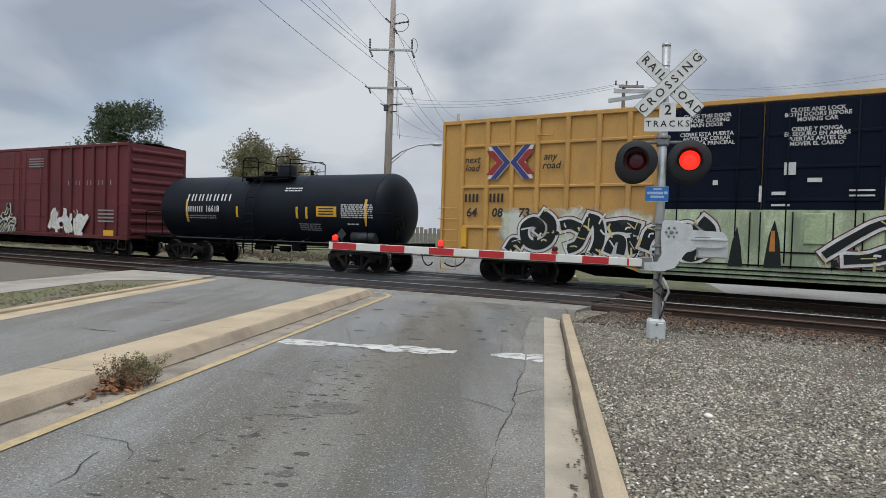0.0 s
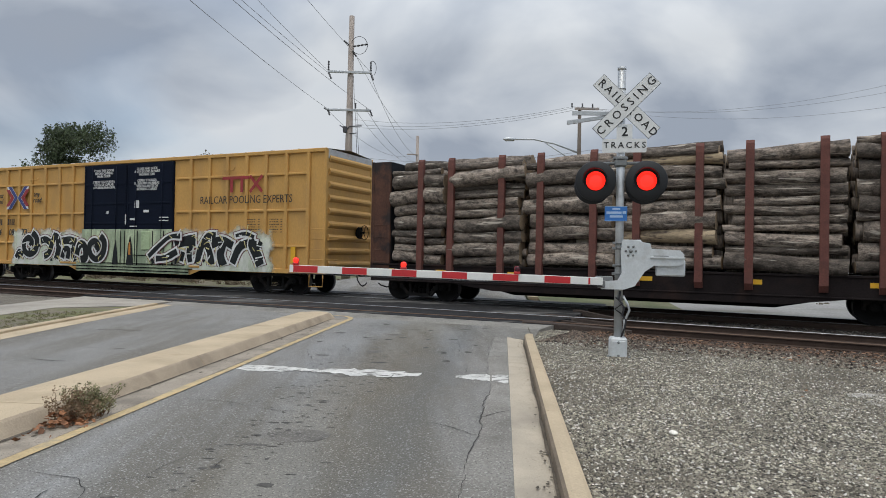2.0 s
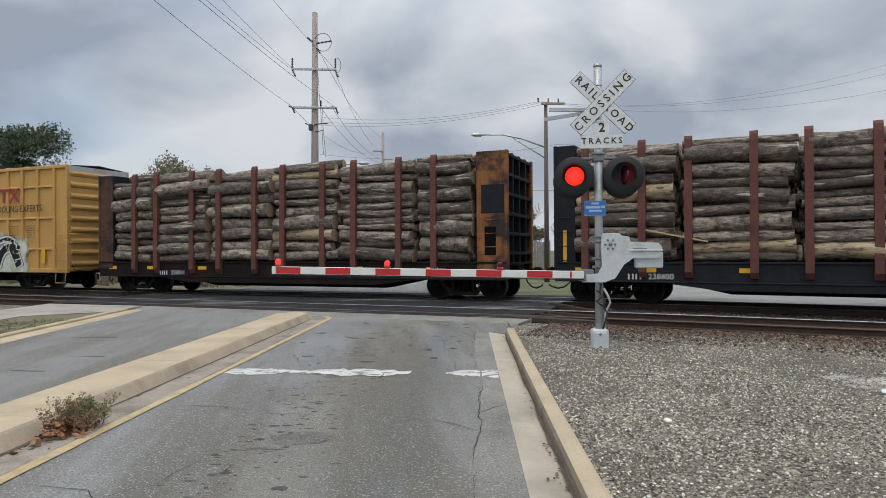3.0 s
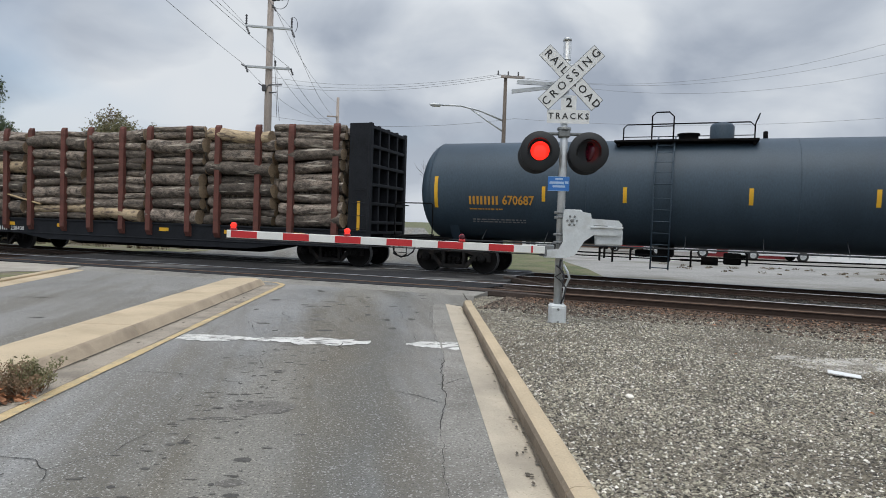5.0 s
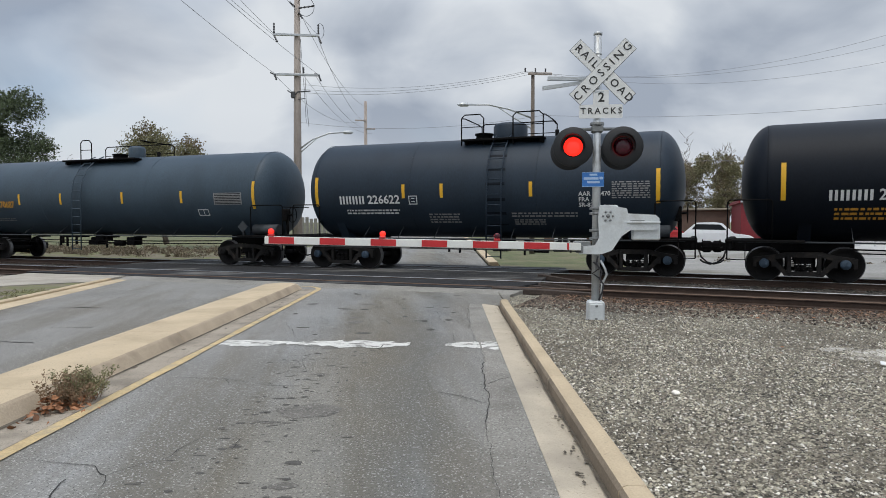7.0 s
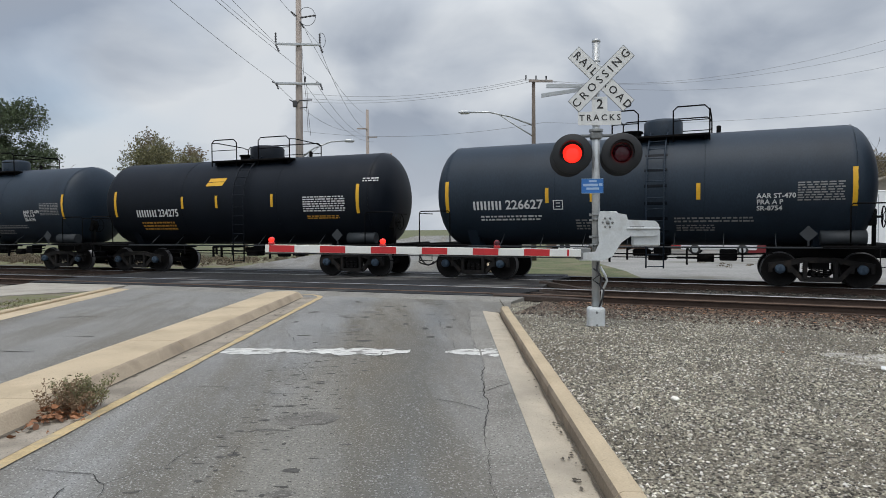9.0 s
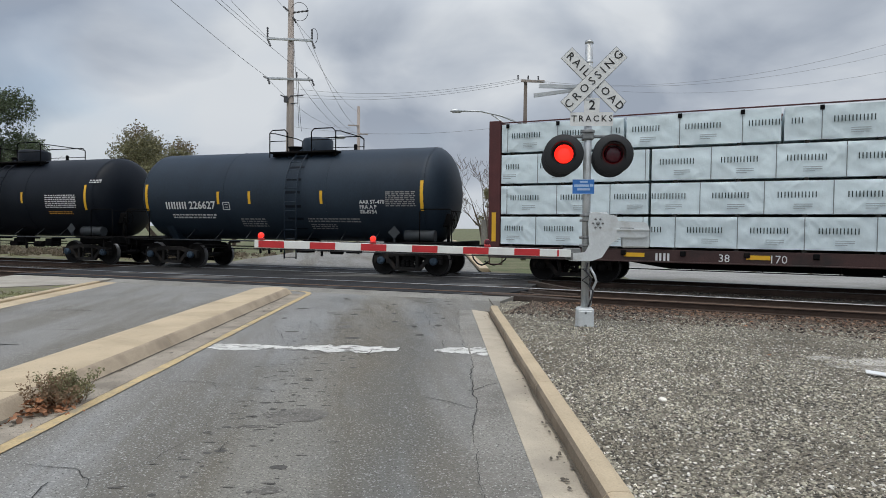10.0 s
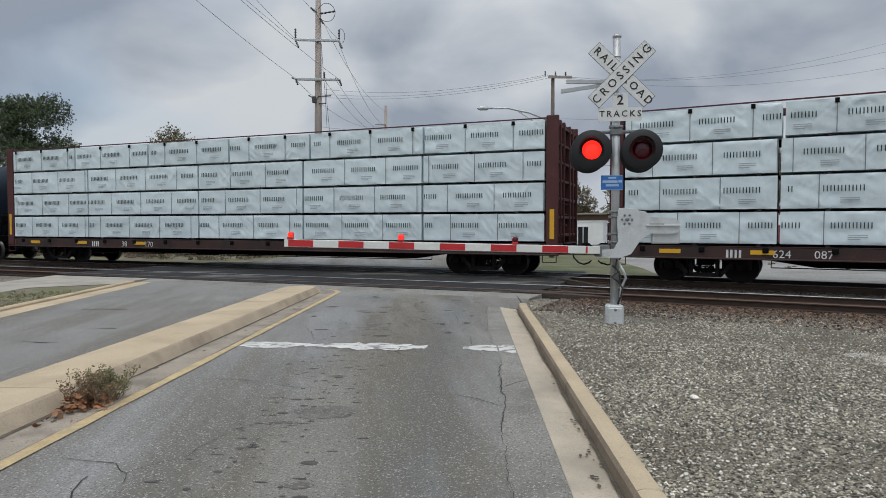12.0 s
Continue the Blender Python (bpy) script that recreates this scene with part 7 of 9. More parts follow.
# ---- lumber cars ----
def lumber_pack(u0, u1, z0, z1, near, seed, group):
    """A wrapped pack of sawn lumber with straps and a printed mark repeated along it."""
    rng = random.Random(seed)
    uc, half = (u0 + u1) / 2, (u1 - u0) / 2 - 0.01
    lat = TRAIN_LAT + (-0.80 if near else 0.80)
    pk = rider(thing("lumber_pack", "pack of lumber in printed white plastic wrap", "lumber pack", group=group), uc, lat, z0)
    h = z1 - z0
    bm = BM()
    nx, nz = (int(half * 50), 16) if near else (max(int(half * 14), 8), 8)
    y = -0.70
    # near face with slack folds, then plain top, ends and back
    grid = []
    for i in range(nx + 1):
        row = []
        for k in range(nz + 1):
            x, zz = -half + 2 * half * i / nx, h * k / nz
            edge = min(i, nx - i, 1) * (1 if 0 < k < nz else 0)
            d = 0.024 * noise.noise(Vector((x * 2.1 + seed, zz * 3.0, 0.5))) + 0.034 * (0.5 - abs(noise.noise(Vector((x * 3.4 + zz * 5 + seed, zz * 2.5, 2.5))))) ** 2
            # sharp creases that run slantwise, in places
            for sl, sd in ((0.9, 11), (-0.7, 37)):
                slack = noise.noise(Vector((x * 0.9 + sd, zz * 1.2 + seed, sd)))
                if slack > 0:
                    ridge = 1 - 5.5 * abs(noise.noise(Vector(((x + sl * zz) * 4.5 + seed, (zz - sl * x) * 0.9, sd + 0.5))))
                    d += 0.02 * min(1, 3 * slack) * max(0, ridge)
            row.append(bm.verts.new((x, y - d * edge, zz)))
        grid.append(row)
    for i in range(nx):
        for k in range(nz):
            f = bm.faces.new((grid[i][k], grid[i + 1][k], grid[i + 1][k + 1], grid[i][k + 1]))
            f.smooth = True
    bk = [[bm.verts.new((g.co.x, 0.70, g.co.z)) for g in (r[0], r[-1])] for r in (grid[0], grid[-1])]
    grid = [[bm.verts.new(v.co) for v in r] for r in grid]
    bm.faces.new([grid[i][nz] for i in range(nx + 1)] + [bk[1][1], bk[0][1]])
    bm.faces.new([grid[i][0] for i in range(nx + 1)] + [bk[1][0], bk[0][0]])
    bm.faces.new([grid[0][k] for k in range(nz + 1)] + [bk[0][1], bk[0][0]])
    bm.faces.new([grid[nx][k] for k in range(nz + 1)] + [bk[1][1], bk[1][0]])
    bm.faces.new((bk[0][0], bk[0][1], bk[1][1], bk[1][0]))
    part("wrap", bm, wrap_white, pk)
    if near:
        bm, gm = BM(), BM()
        first = -half + rng.uniform(-0.6, 0.5)
        x = first
        zc = h * 0.58
        while x < half:
            for k in range(6):
                a, c = x + 0.148 * k, x + 0.148 * k + 0.104
                if a < -half + 0.02 or c > half - 0.02:
                    continue
                for xa, xb, za, zb in mark_bars(a, c - 0.008, zc - 0.072, zc + 0.072, 0.024):
                    box(bm, xa, xb, y - 0.036, y - 0.04, za, zb)
            for k in range(3):
                a = x + 0.35
                if -half + 0.02 < a and a + 0.4 < half - 0.02:
                    box(gm, a, a + (0.4, 0.4, 0.25)[k], y - 0.036, y - 0.039, zc - 0.24 - 0.05 * k, zc - 0.222 - 0.05 * k)
            x += 1.48
        part("print", bm, print_dark, pk, "dark printed mark", kind="stuff")
        part("fine_print", gm, print_grey, pk, kind="stuff")
        x = first - rng.uniform(0.05, 0.3)
        while x < -half + 0.1:
            x += 1.48
        while x < half:
            bm = BM()
            box(bm, x - 0.009, x + 0.009, y - 0.026, y - 0.029, 0.0, h)
            part("strap", bm, strap_mat, pk)
            if z1 > 4.4:
                bm = BM()
                box(bm, x - 0.05, x + 0.05, y - 0.03, y - 0.036, h - 0.11, h + 0.01, 0.002)
                part("edge_protector", bm, frame_black, pk, "black strap guard on the edge")
            x += 1.48
    return pk


def lumber_car(label, u0, u1, trucks, cuts, top_cuts, number, num_x, seed, group, gap=1.15, mark=-0.55):
    z = lambda w: w - RAIL_TOP
    uc, half = (u0 + u1) / 2, (u1 - u0) / 2
    car = rider(thing("lumber_car", label, "flatcar", group="freight cars of the train"), uc)
    bm = BM()
    box(bm, -half, half, -1.5, 1.5, z(1.02), z(1.06), 0.01)
    part("deck", bm, deck_brown, car)
    for s in (-1, 1):
        bm = BM()
        box(bm, -half, half, s * 1.4, s * 1.5, z(0.74), z(1.06), 0.015)
        box(bm, -half, half, s * 1.36, s * 1.55, z(0.72), z(0.76), 0.01)
        part("side_sill", bm, deck_brown, car)
    bm = BM()
    prism(bm, [(-half, z(1.02)), (-half, z(0.7)), (-trucks + 1.4, z(0.68)), (-trucks + 2.6, z(0.5)), (trucks - 2.6, z(0.5)), (trucks - 1.4, z(0.68)), (half, z(0.7)), (half, z(1.02))], (0, -0.3, 0), (1, 0, 0), (0, 0, 1), (0, 1, 0), 0.6)
    part("centre_sill", bm, frame_black, car)
    # the truss down the middle, with its top chord
    bm = BM()
    box(bm, -half + 0.1, half - 0.1, -0.09, 0.09, z(4.5), z(4.68), 0.02)
    n = 16
    for k in range(n + 1):
        x = -half + 0.3 + (2 * half - 0.6) * k / n
        box(bm, x - 0.06, x + 0.06, -0.07, 0.07, z(1.06), z(4.52), 0.01)
    part("centre_beam", bm, lumber_red, car)
    bm = BM()
    box(bm, -half + 0.05, half - 0.05, -1.5, -1.42, z(4.64), z(4.67), 0.006)
    part("load_edge", bm, lumber_red, car, "maroon edge strip over the load")
    for s in (-1, 1):
        e, i = s * half, s * (half - 0.36)
        bm = BM()
        for y in (-1, 1):
            box(bm, i, e, y * 1.44, y * 1.53, z(0.8), z(4.72), 0.015)
        box(bm, i, i + s * 0.05, -1.46, 1.46, z(1.06), z(4.68), 0.01)
        bk = part("bulkhead", bm, lumber_red, car)
        bm = BM()
        for k in range(7):
            zz = z(1.3) + 3.2 * k / 6
            box(bm, i + s * 0.05, e - s * 0.06, -1.44, 1.44, zz - 0.04, zz + 0.04, 0.01)
        for y in (-0.95, -0.45, 0.45, 0.95):
            box(bm, i + s * 0.05, e - s * 0.03, y - 0.05, y + 0.05, z(1.06), z(4.65), 0.01)
        part("bulkhead_rib", bm, lumber_red, bk)
        bm = BM()
        xx = (i + e) / 2
        box(bm, xx - 0.065, xx + 0.065, -1.532, -1.536, z(1.2), z(2.05))
        part("reflective_stripe", bm, reflector_yellow, bk)
        for k in range(4):
            bm = BM()
            zz = z(1.3 + 0.3 * k)
            tube(bm, [(e, -1.3, zz), (e + s * 0.12, -1.3, zz), (e + s * 0.12, -0.9, zz), (e, -0.9, zz)], 0.013, 6)
            part("grab_iron", bm, lumber_red, bk)
        bm = BM()
        tube(bm, [(e - s * 0.05, -1.53, 0.45), (e - s * 0.05, -1.53, z(1.0))], 0.015, 5)
        tube(bm, [(e - s * 0.45, -1.53, 0.45), (e - s * 0.45, -1.53, z(1.0))], 0.015, 5)
        tube(bm, [(e - s * 0.45, -1.53, 0.45), (e - s * 0.05, -1.53, 0.45)], 0.015, 5)
        part("step", bm, lumber_red, bk)
        add_coupler(car, e, s)
    for k in range(15):
        bm = BM()
        x = -half + 0.9 + (2 * half - 1.8) * k / 14
        box(bm, x - 0.07, x + 0.07, -1.56, -1.5, z(0.9), z(1.04), 0.02)
        part("winch", bm, frame_black, car)
    for x in (-half + 1.6, -half + 4.2 - 1.6 * (1.15 - gap), -half + 7.2, half - 8.0, half - 5.0, half - 2.9):
        bm = BM()
        box(bm, x - 0.27, x + 0.27, -1.51, -1.515, z(0.86), z(0.97))
        part("reflective_stripe", bm, reflector_yellow, car, "yellow reflective patch")
    bm = BM()
    for k in range(10):
        x = -trucks + 1.6 + (2 * trucks - 3.2) * k / 9
        tube(bm, [(x, -1.3, z(0.75)), (x, -1.3, 0.45)], 0.012, 5)
    tube(bm, [(-trucks + 1.6, -1.3, 0.45), (trucks - 1.6, -1.3, 0.45)], 0.014, 5)
    box(bm, -2.4, -1.5, -0.8, -0.3, 0.4, 0.75, 0.08)
    part("brake_rigging", bm, frame_black, car)
    mark_blocks(car, num_x + mark, num_x + mark + 0.4, z(0.87), 0.2, 2, letter_white, y=-1.505)
    for k, grp in enumerate(number.split()):
        words(grp, 0.28, letter_white, car, pose(num_x + 1.0 + gap * k, -1.505, z(0.87), 90, 0, 0), align="LEFT")
    add_truck(car, -trucks)
    add_truck(car, trucks)
    rows = ((1.13, 1.94), (2.0, 2.83), (2.89, 3.73), (3.79, 4.61))
    k = 0
    for r, (z0, z1) in enumerate(rows):
        cc = top_cuts if r == 3 else cuts
        for a, c in zip(cc, cc[1:]):
            for near in (True, False):
                k += 1
                lumber_pack(a + (0.05 if a > u0 + 1 else 0), c, z0, z1 - 0.015, near, seed + k, group)
        for a in range(int((u1 - u0) / 1.5)):
            x = -half + 0.7 + 1.5 * a
            for y in (-0.8, 0.8):
                bm = BM()
                box(bm, x - 0.05, x + 0.05, y - 0.66, y + 0.66, z(z0) - 0.062 if r else z(z0) - 0.07, z(z0) - 0.002, 0.005)
                part("bunk_timber", bm, timber_dark, car)
        # added dark filler that stands in for the shade between the rows
        bm = BM()
        box(bm, -half + 0.4, half - 0.4, -0.6, 0.6, z(z0) - 0.062 if r else z(z0) - 0.07, z(z0) - 0.004)
        part("gap_shade_board", bm, timber_dark, car)
    return car


def build_lumber_cars():
    lumber_car("maroon centre-beam flatcar loaded with wrapped lumber", 102.72, 125.68, 9.1, (103.1, 107.27, 112.7, 117.11, 121.44, 125.28), (103.1, 106.6, 110.36, 114.07, 117.39, 121.48, 125.28), "38 170", -6.2, 300, "lumber packs on the leading flatcar")
    lumber_car("maroon centre-beam flatcar with a second lumber load", 127.2, 149.8, 8.9, (127.6, 131.32, 136.2, 140.6, 145.0, 149.4), (127.6, 131.4, 135.3, 139.9, 144.7, 149.4), "624 087", -8.28, 500, "lumber packs on the following flatcar", 0.9, -0.07)


# ---- the crossing signal ----
FLIPPERS = []      # lamp faces that turn: (object, x of its axis, lit while the first lamp is lit)
LEFT_ON = [(0.10, 0.60), (1.10, 1.60), (2.0, 2.5), (3.0, 3.467)] + [(2.017 + 0.992 * (k - 2), 2.5 + 0.992 * (k - 2)) for k in range(4, 13)]
ARM_ON = [(0.997 * k - 0.04, 0.984 * k + 0.47) for k in range(13)]      # the arm's middle lamp


def lamp_face(parent, r, m, first, spans=LEFT_ON):
    """A two-faced lens that turns on its upright axis: a lit face and a dark one."""
    bm = BM()
    n = 20
    rim = [bm.verts.new((r * math.cos(6.2832 * k / n), 0, r * math.sin(6.2832 * k / n))) for k in range(n)]
    for s in (-1, 1):
        ring = [bm.verts.new((0.6 * r * math.cos(6.2832 * k / n), s * r * 0.16, 0.6 * r * math.sin(6.2832 * k / n))) for k in range(n)]
        mid = bm.verts.new((0, s * r * 0.22, 0))
        for k in range(n):
            f = bm.faces.new((rim[k], rim[(k + 1) % n], ring[(k + 1) % n], ring[k]))
            g = bm.faces.new((ring[k], ring[(k + 1) % n], mid))
            f.smooth = g.smooth = True
            f.material_index = g.material_index = 0 if s < 0 else 1
    me = mesh_of("lens", bm, lens_lit)
    me.materials.append(lens_dark)
    ob = new("lens", me)
    ob.parent = parent
    ob.matrix_local = m
    tagged(ob, "red lens, lit on one face")
    if first is not None:
        FLIPPERS.append((ob, m, first, spans))
    return ob


def build_signal():
    yaw = -14.0
    sig = thing("crossing_signal", "silver railroad crossing signal with red flashing lamps and crossbuck", "crossing signal", Matrix.Translation(MAST) @ pose(0, 0, 0, 0, 0, yaw))
    bm = BM()
    tube(bm, [(0, 0, 0.05), (0, 0, 4.57)], 0.064, 20)
    mast = part("mast", bm, galv, sig)
    bm = BM()
    tube(bm, [(0, 0, 4.53), (0, 0, 4.575)], 0.068, 20)
    part("cap", bm, galv, mast)
    bm = BM()
    tube(bm, [(0, 0, 4.22), (0, 0, 4.25)], 0.066, 20)
    part("band", bm, galv, mast)
    bm = BM()
    box(bm, -0.135, 0.135, -0.12, 0.12, -0.02, 0.33, 0.03)
    box(bm, -0.11, 0.11, -0.135, -0.118, 0.03, 0.28, 0.008)
    base = part("junction_box", bm, signal_paint, sig)
    bm = BM()
    box(bm, -0.19, 0.19, -0.17, 0.17, -0.12, -0.018, 0.01)
    part("foot_plate", bm, signal_dark, base)
    for x in (-0.16, 0.16):
        bm = BM()
        tube(bm, [(x, -0.14, -0.03), (x, -0.14, 0.05)], 0.02, 6)
        part("bolt", bm, signal_dark, base)
    for zz in (0.05, 0.255):
        bm = BM()
        lathe(bm, [(0, 0.02), (0.02, 0.02), (0.022, 0.0)], (0, -0.135, zz), (0, -1, 0), 10)
        part("bolt", bm, signal_dark, base)
    # crossbuck of two boards, the 2 TRACKS plate under it
    for k, ang in enumerate((45, -45)):
        bm = BM()
        m = pose(0.065, -0.085 - 0.012 * k, 3.94, 0, ang, 0)
        prism(bm, [(-0.6, -0.115), (0.6, -0.115), (0.6, 0.115), (-0.6, 0.115)], (0, 0, 0), (1, 0, 0), (0, 0, 1), (0, -1, 0), 0.004)
        bm.transform(m)
        b = part("crossbuck_board", bm, sign_white, sig, "white board with black letters")
        bm = BM()
        prism(bm, [(-0.608, -0.123), (0.608, -0.123), (0.608, 0.123), (-0.608, 0.123)], (0, 0.003, 0), (1, 0, 0), (0, 0, 1), (0, -1, 0), 0.002)
        bm.transform(m)
        part("board_edge", bm, signal_dark, b, "dark metal edge of the board")
        if k:
            words("CROSSING", 0.18, sign_black, b, m @ pose(0.0, -0.006, 0, 90, 0, 0), spacing=1.52, bold=0.006)
        else:
            for s, tx in zip((-1, 1), ("RAIL", "ROAD")):
                words(tx, 0.17, sign_black, b, m @ pose(s * 0.345, -0.006, 0, 90, 0, 0), spacing=1.42, bold=0.012)
    bm = BM()
    prism(bm, [(-0.335, -0.1), (-0.32, -0.112), (0.32, -0.112), (0.335, -0.1), (0.335, 0.09), (0.32, 0.102), (0.12, 0.102), (0.12, 0.33), (-0.12, 0.33), (-0.12, 0.102), (-0.32, 0.102), (-0.335, 0.09)], (0.045, -0.08, 3.33), (1, 0, 0), (0, 0, 1), (0, -1, 0), 0.004)
    pl = part("track_plate", bm, sign_white, sig, "white plate with black letters")
    words("2", 0.205, sign_black, pl, pose(0.05, -0.086, 3.54, 90, 0, 0), bold=0.02)
    words("TRACKS", 0.135, sign_black, pl, pose(0.05, -0.086, 3.33, 90, 0, 0), spacing=1.42, bold=0.012)
    # the boards on the other side, seen from their edge
    for k, (a, c) in enumerate((((-0.03, 0.10, 3.87), (-0.76, 0.30, 3.94)), ((-0.03, 0.12, 3.85), (-0.84, 0.34, 3.79)))):
        bm = BM()
        A, C = Vector(a), Vector(c)
        d = (C - A).normalized()
        n = d.cross(Vector((0, 1, 0.0))).normalized()
        w = Vector((0, 0.9, 0.12)).normalized()
        for e in (0,):
            quads(bm, [A - n * 0.025, C - n * 0.032, C + n * 0.032, A + n * 0.025, A - n * 0.025 + w * 0.12, C - n * 0.032 + w * 0.12, C + n * 0.032 + w * 0.12, A + n * 0.025 + w * 0.12],
                  [(0, 1, 2, 3), (4, 7, 6, 5), (0, 4, 5, 1), (3, 2, 6, 7), (0, 3, 7, 4), (1, 5, 6, 2)])
        part("rear_board", bm, galv, sig, "bare back of a far-side board")
    for zz in (3.86, 3.98, 3.63, 4.13):
        bm = BM()
        tube(bm, [(0, 0, zz - 0.02), (0, 0, zz + 0.02)], 0.07, 16)
        box(bm, -0.05, 0.09, -0.085, -0.06, zz - 0.018, zz + 0.018, 0.004)
        part("clamp", bm, galv, sig)
    # lamp bar, the two lamps facing the road and one pair facing away
    bm = BM()
    tube(bm, [(-0.42, 0, 3.02), (-0.3, 0, 3.06), (0.3, 0, 3.06), (0.42, 0, 3.02)], 0.026, 10)
    box(bm, -0.09, 0.09, -0.09, 0.09, 3.0, 3.12, 0.02)
    part("lamp_bar", bm, signal_dark, sig)
    bm = BM()
    lathe(bm, [(0, 0.11), (0.04, 0.11), (0.05, 0.06), (0.1, 0.06)], (0, 0, 3.12), (0, 0, 1), 14)
    part("bracket_cap", bm, signal_dark, sig)
    for x, first, tilt in ((-0.385, True, -7), (0.385, False, -5)):
        m = pose(x, -0.1, 2.77, 0, 0, tilt)
        bm = BM()
        lathe(bm, [(0.0, 0.0), (0.0, 0.305), (0.012, 0.315), (0.024, 0.305), (0.024, 0.16)], (0, 0, 0), (0, -1, 0), 40)
        lathe(bm, [(-0.26, 0.0), (-0.26, 0.07), (-0.2, 0.14), (0.0, 0.165), (0.0, 0.16)], (0, 0, 0), (0, -1, 0), 28)
        bm.transform(m)
        hd = part("lamp_head", bm, lamp_black, sig, "black lamp with round backing disc")
        # the hood: a half tube round the top of the lens
        bm = BM()
        n = 18
        ra = []
        for j, d in enumerate((0.02, 0.22)):
            ring = []
            for k in range(n + 1):
                a = radians(-20 + 220 * k / n)
                dd = d - (0.13 * (1 - math.sin(a)) if j else 0) * 0.8
                ring.append(bm.verts.new((0.185 * math.cos(a), -max(dd, 0.03), 0.185 * math.sin(a))))
            ra.append(ring)
        ring2 = [[bm.verts.new(v.co * 1.0 + Vector((v.co.x, 0, v.co.z)) * 0.04) for v in r] for r in ra]
        for k in range(n):
            bm.faces.new((ra[0][k], ra[0][k + 1], ra[1][k + 1], ra[1][k]))
            bm.faces.new((ring2[0][k], ring2[1][k], ring2[1][k + 1], ring2[0][k + 1]))
            bm.faces.new((ra[1][k], ra[1][k + 1], ring2[1][k + 1], ring2[1][k]))
        bm.transform(m)
        part("hood", bm, lamp_black, hd)
        bm = BM()
        tube(bm, [(x * 0.95, 0, 3.03), (x * 0.98, 0.02, 2.95), (x, 0.05, 2.9)], 0.03, 8)
        part("lamp_neck", bm, signal_dark, hd)
        lamp_face(sig, 0.15, pose(x, -0.135, 2.77, 0, 0, tilt), first)
        bm = BM()
        back = pose(x * 1.06, 0.34, 2.74, 0, 0, 180 + tilt)
        lathe(bm, [(0.0, 0.0), (0.0, 0.29), (0.012, 0.3), (0.024, 0.29), (0.024, 0.0)], (0, 0, 0), (0, -1, 0), 36)
        lathe(bm, [(-0.2, 0.0), (-0.2, 0.1), (0.0, 0.16)], (0, 0, 0), (0, -1, 0), 24)
        bm.transform(back)
        part("lamp_head", bm, lamp_black, sig, "black lamp facing away")
    # blue plate
    bm = BM()
    box(bm, -0.235, 0.105, -0.078, -0.073, 2.15, 2.37, 0.0)
    bl = part("blue_plate", bm, sign_blue, sig, "small blue information plate")
    bm = BM()
    for a, c, z0, z1 in ((-0.12, 0.0, 2.32, 2.35), (-0.21, 0.02, 2.255, 2.295), (0.035, 0.09, 2.26, 2.3), (-0.16, 0.04, 2.2, 2.235), (-0.235, 0.105, 2.37, 2.376), (-0.235, 0.105, 2.144, 2.15)):
        box(bm, a, c, -0.078, -0.081, z0, z1)
    part("lettering", bm, sign_pale_blue, bl)
    # the gate mechanism: a cabinet on the mast, the arm's casting and the counterweights
    bm = BM()
    box(bm, -0.02, 0.36, -0.02, 0.36, 1.28, 1.86, 0.04)
    part("gate_cabinet", bm, signal_paint, sig)
    bm = BM()
    outline = [(-0.33, 1.08), (0.02, 1.08), (0.18, 1.14), (0.32, 1.36), (0.46, 1.46), (0.82, 1.46), (0.9, 1.52), (0.9, 1.64), (0.84, 1.70), (0.42, 1.72), (0.4, 1.8), (0.06, 1.86), (-0.02, 1.84), (-0.04, 1.66), (-0.02, 1.34), (-0.08, 1.22), (-0.33, 1.2)]
    prism(bm, outline, (0.05, -0.13, 0), (1, 0, 0), (0, 0, 1), (0, -1, 0), 0.03)
    sup = part("arm_support", bm, signal_paint, sig, "silver cast gate arm support")
    bm = BM()
    box(bm, 0.55, 0.98, -0.10, 0.02, 1.30, 1.56, 0.02)
    box(bm, 0.45, 0.96, -0.185, -0.165, 1.57, 1.6, 0.004)
    part("counterweight", bm, signal_paint, sup)
    for k in range(6):
        bm = BM()
        a = k * math.pi / 3
        lathe(bm, [(0, 0.018), (0.014, 0.018), (0.016, 0)], (0.16 + 0.075 * math.cos(a), -0.16, 1.68 + 0.075 * math.sin(a)), (0, -1, 0), 8)
        part("bolt", bm, signal_dark, sup)
    bm = BM()
    box(bm, 0.5, 0.72, -0.161, -0.165, 1.60, 1.615)
    part("slot", bm, signal_dark, sup)
    bm = BM()
    lathe(bm, [(0, 0.03), (0.02, 0.03), (0.022, 0)], (0.16, -0.16, 1.68), (0, -1, 0), 10)
    part("bolt", bm, signal_dark, sup)
    bm = BM()
    box(bm, -0.36, -0.1, -0.15, 0.0, 1.19, 1.28, 0.01)
    box(bm, -0.34, -0.22, -0.2, -0.16, 1.1, 1.22, 0.01)
    part("arm_clamp", bm, signal_dark, sup)
    for zz in (1.32, 1.45, 1.72, 1.8):
        bm = BM()
        tube(bm, [(0, 0, zz - 0.02), (0, 0, zz + 0.02)], 0.08, 14)
        box(bm, -0.11, -0.06, -0.1, -0.02, zz - 0.02, zz + 0.02, 0.005)
        part("clamp", bm, signal_dark, sig)
    bm = BM()
    tube(bm, [(0.02, -0.09, 1.05), (0.0, -0.1, 0.92), (0.08, -0.11, 0.8), (0.05, -0.1, 0.68), (0.11, -0.1, 0.6), (0.09, -0.1, 0.48), (0.04, -0.1, 0.34)], 0.016, 6)
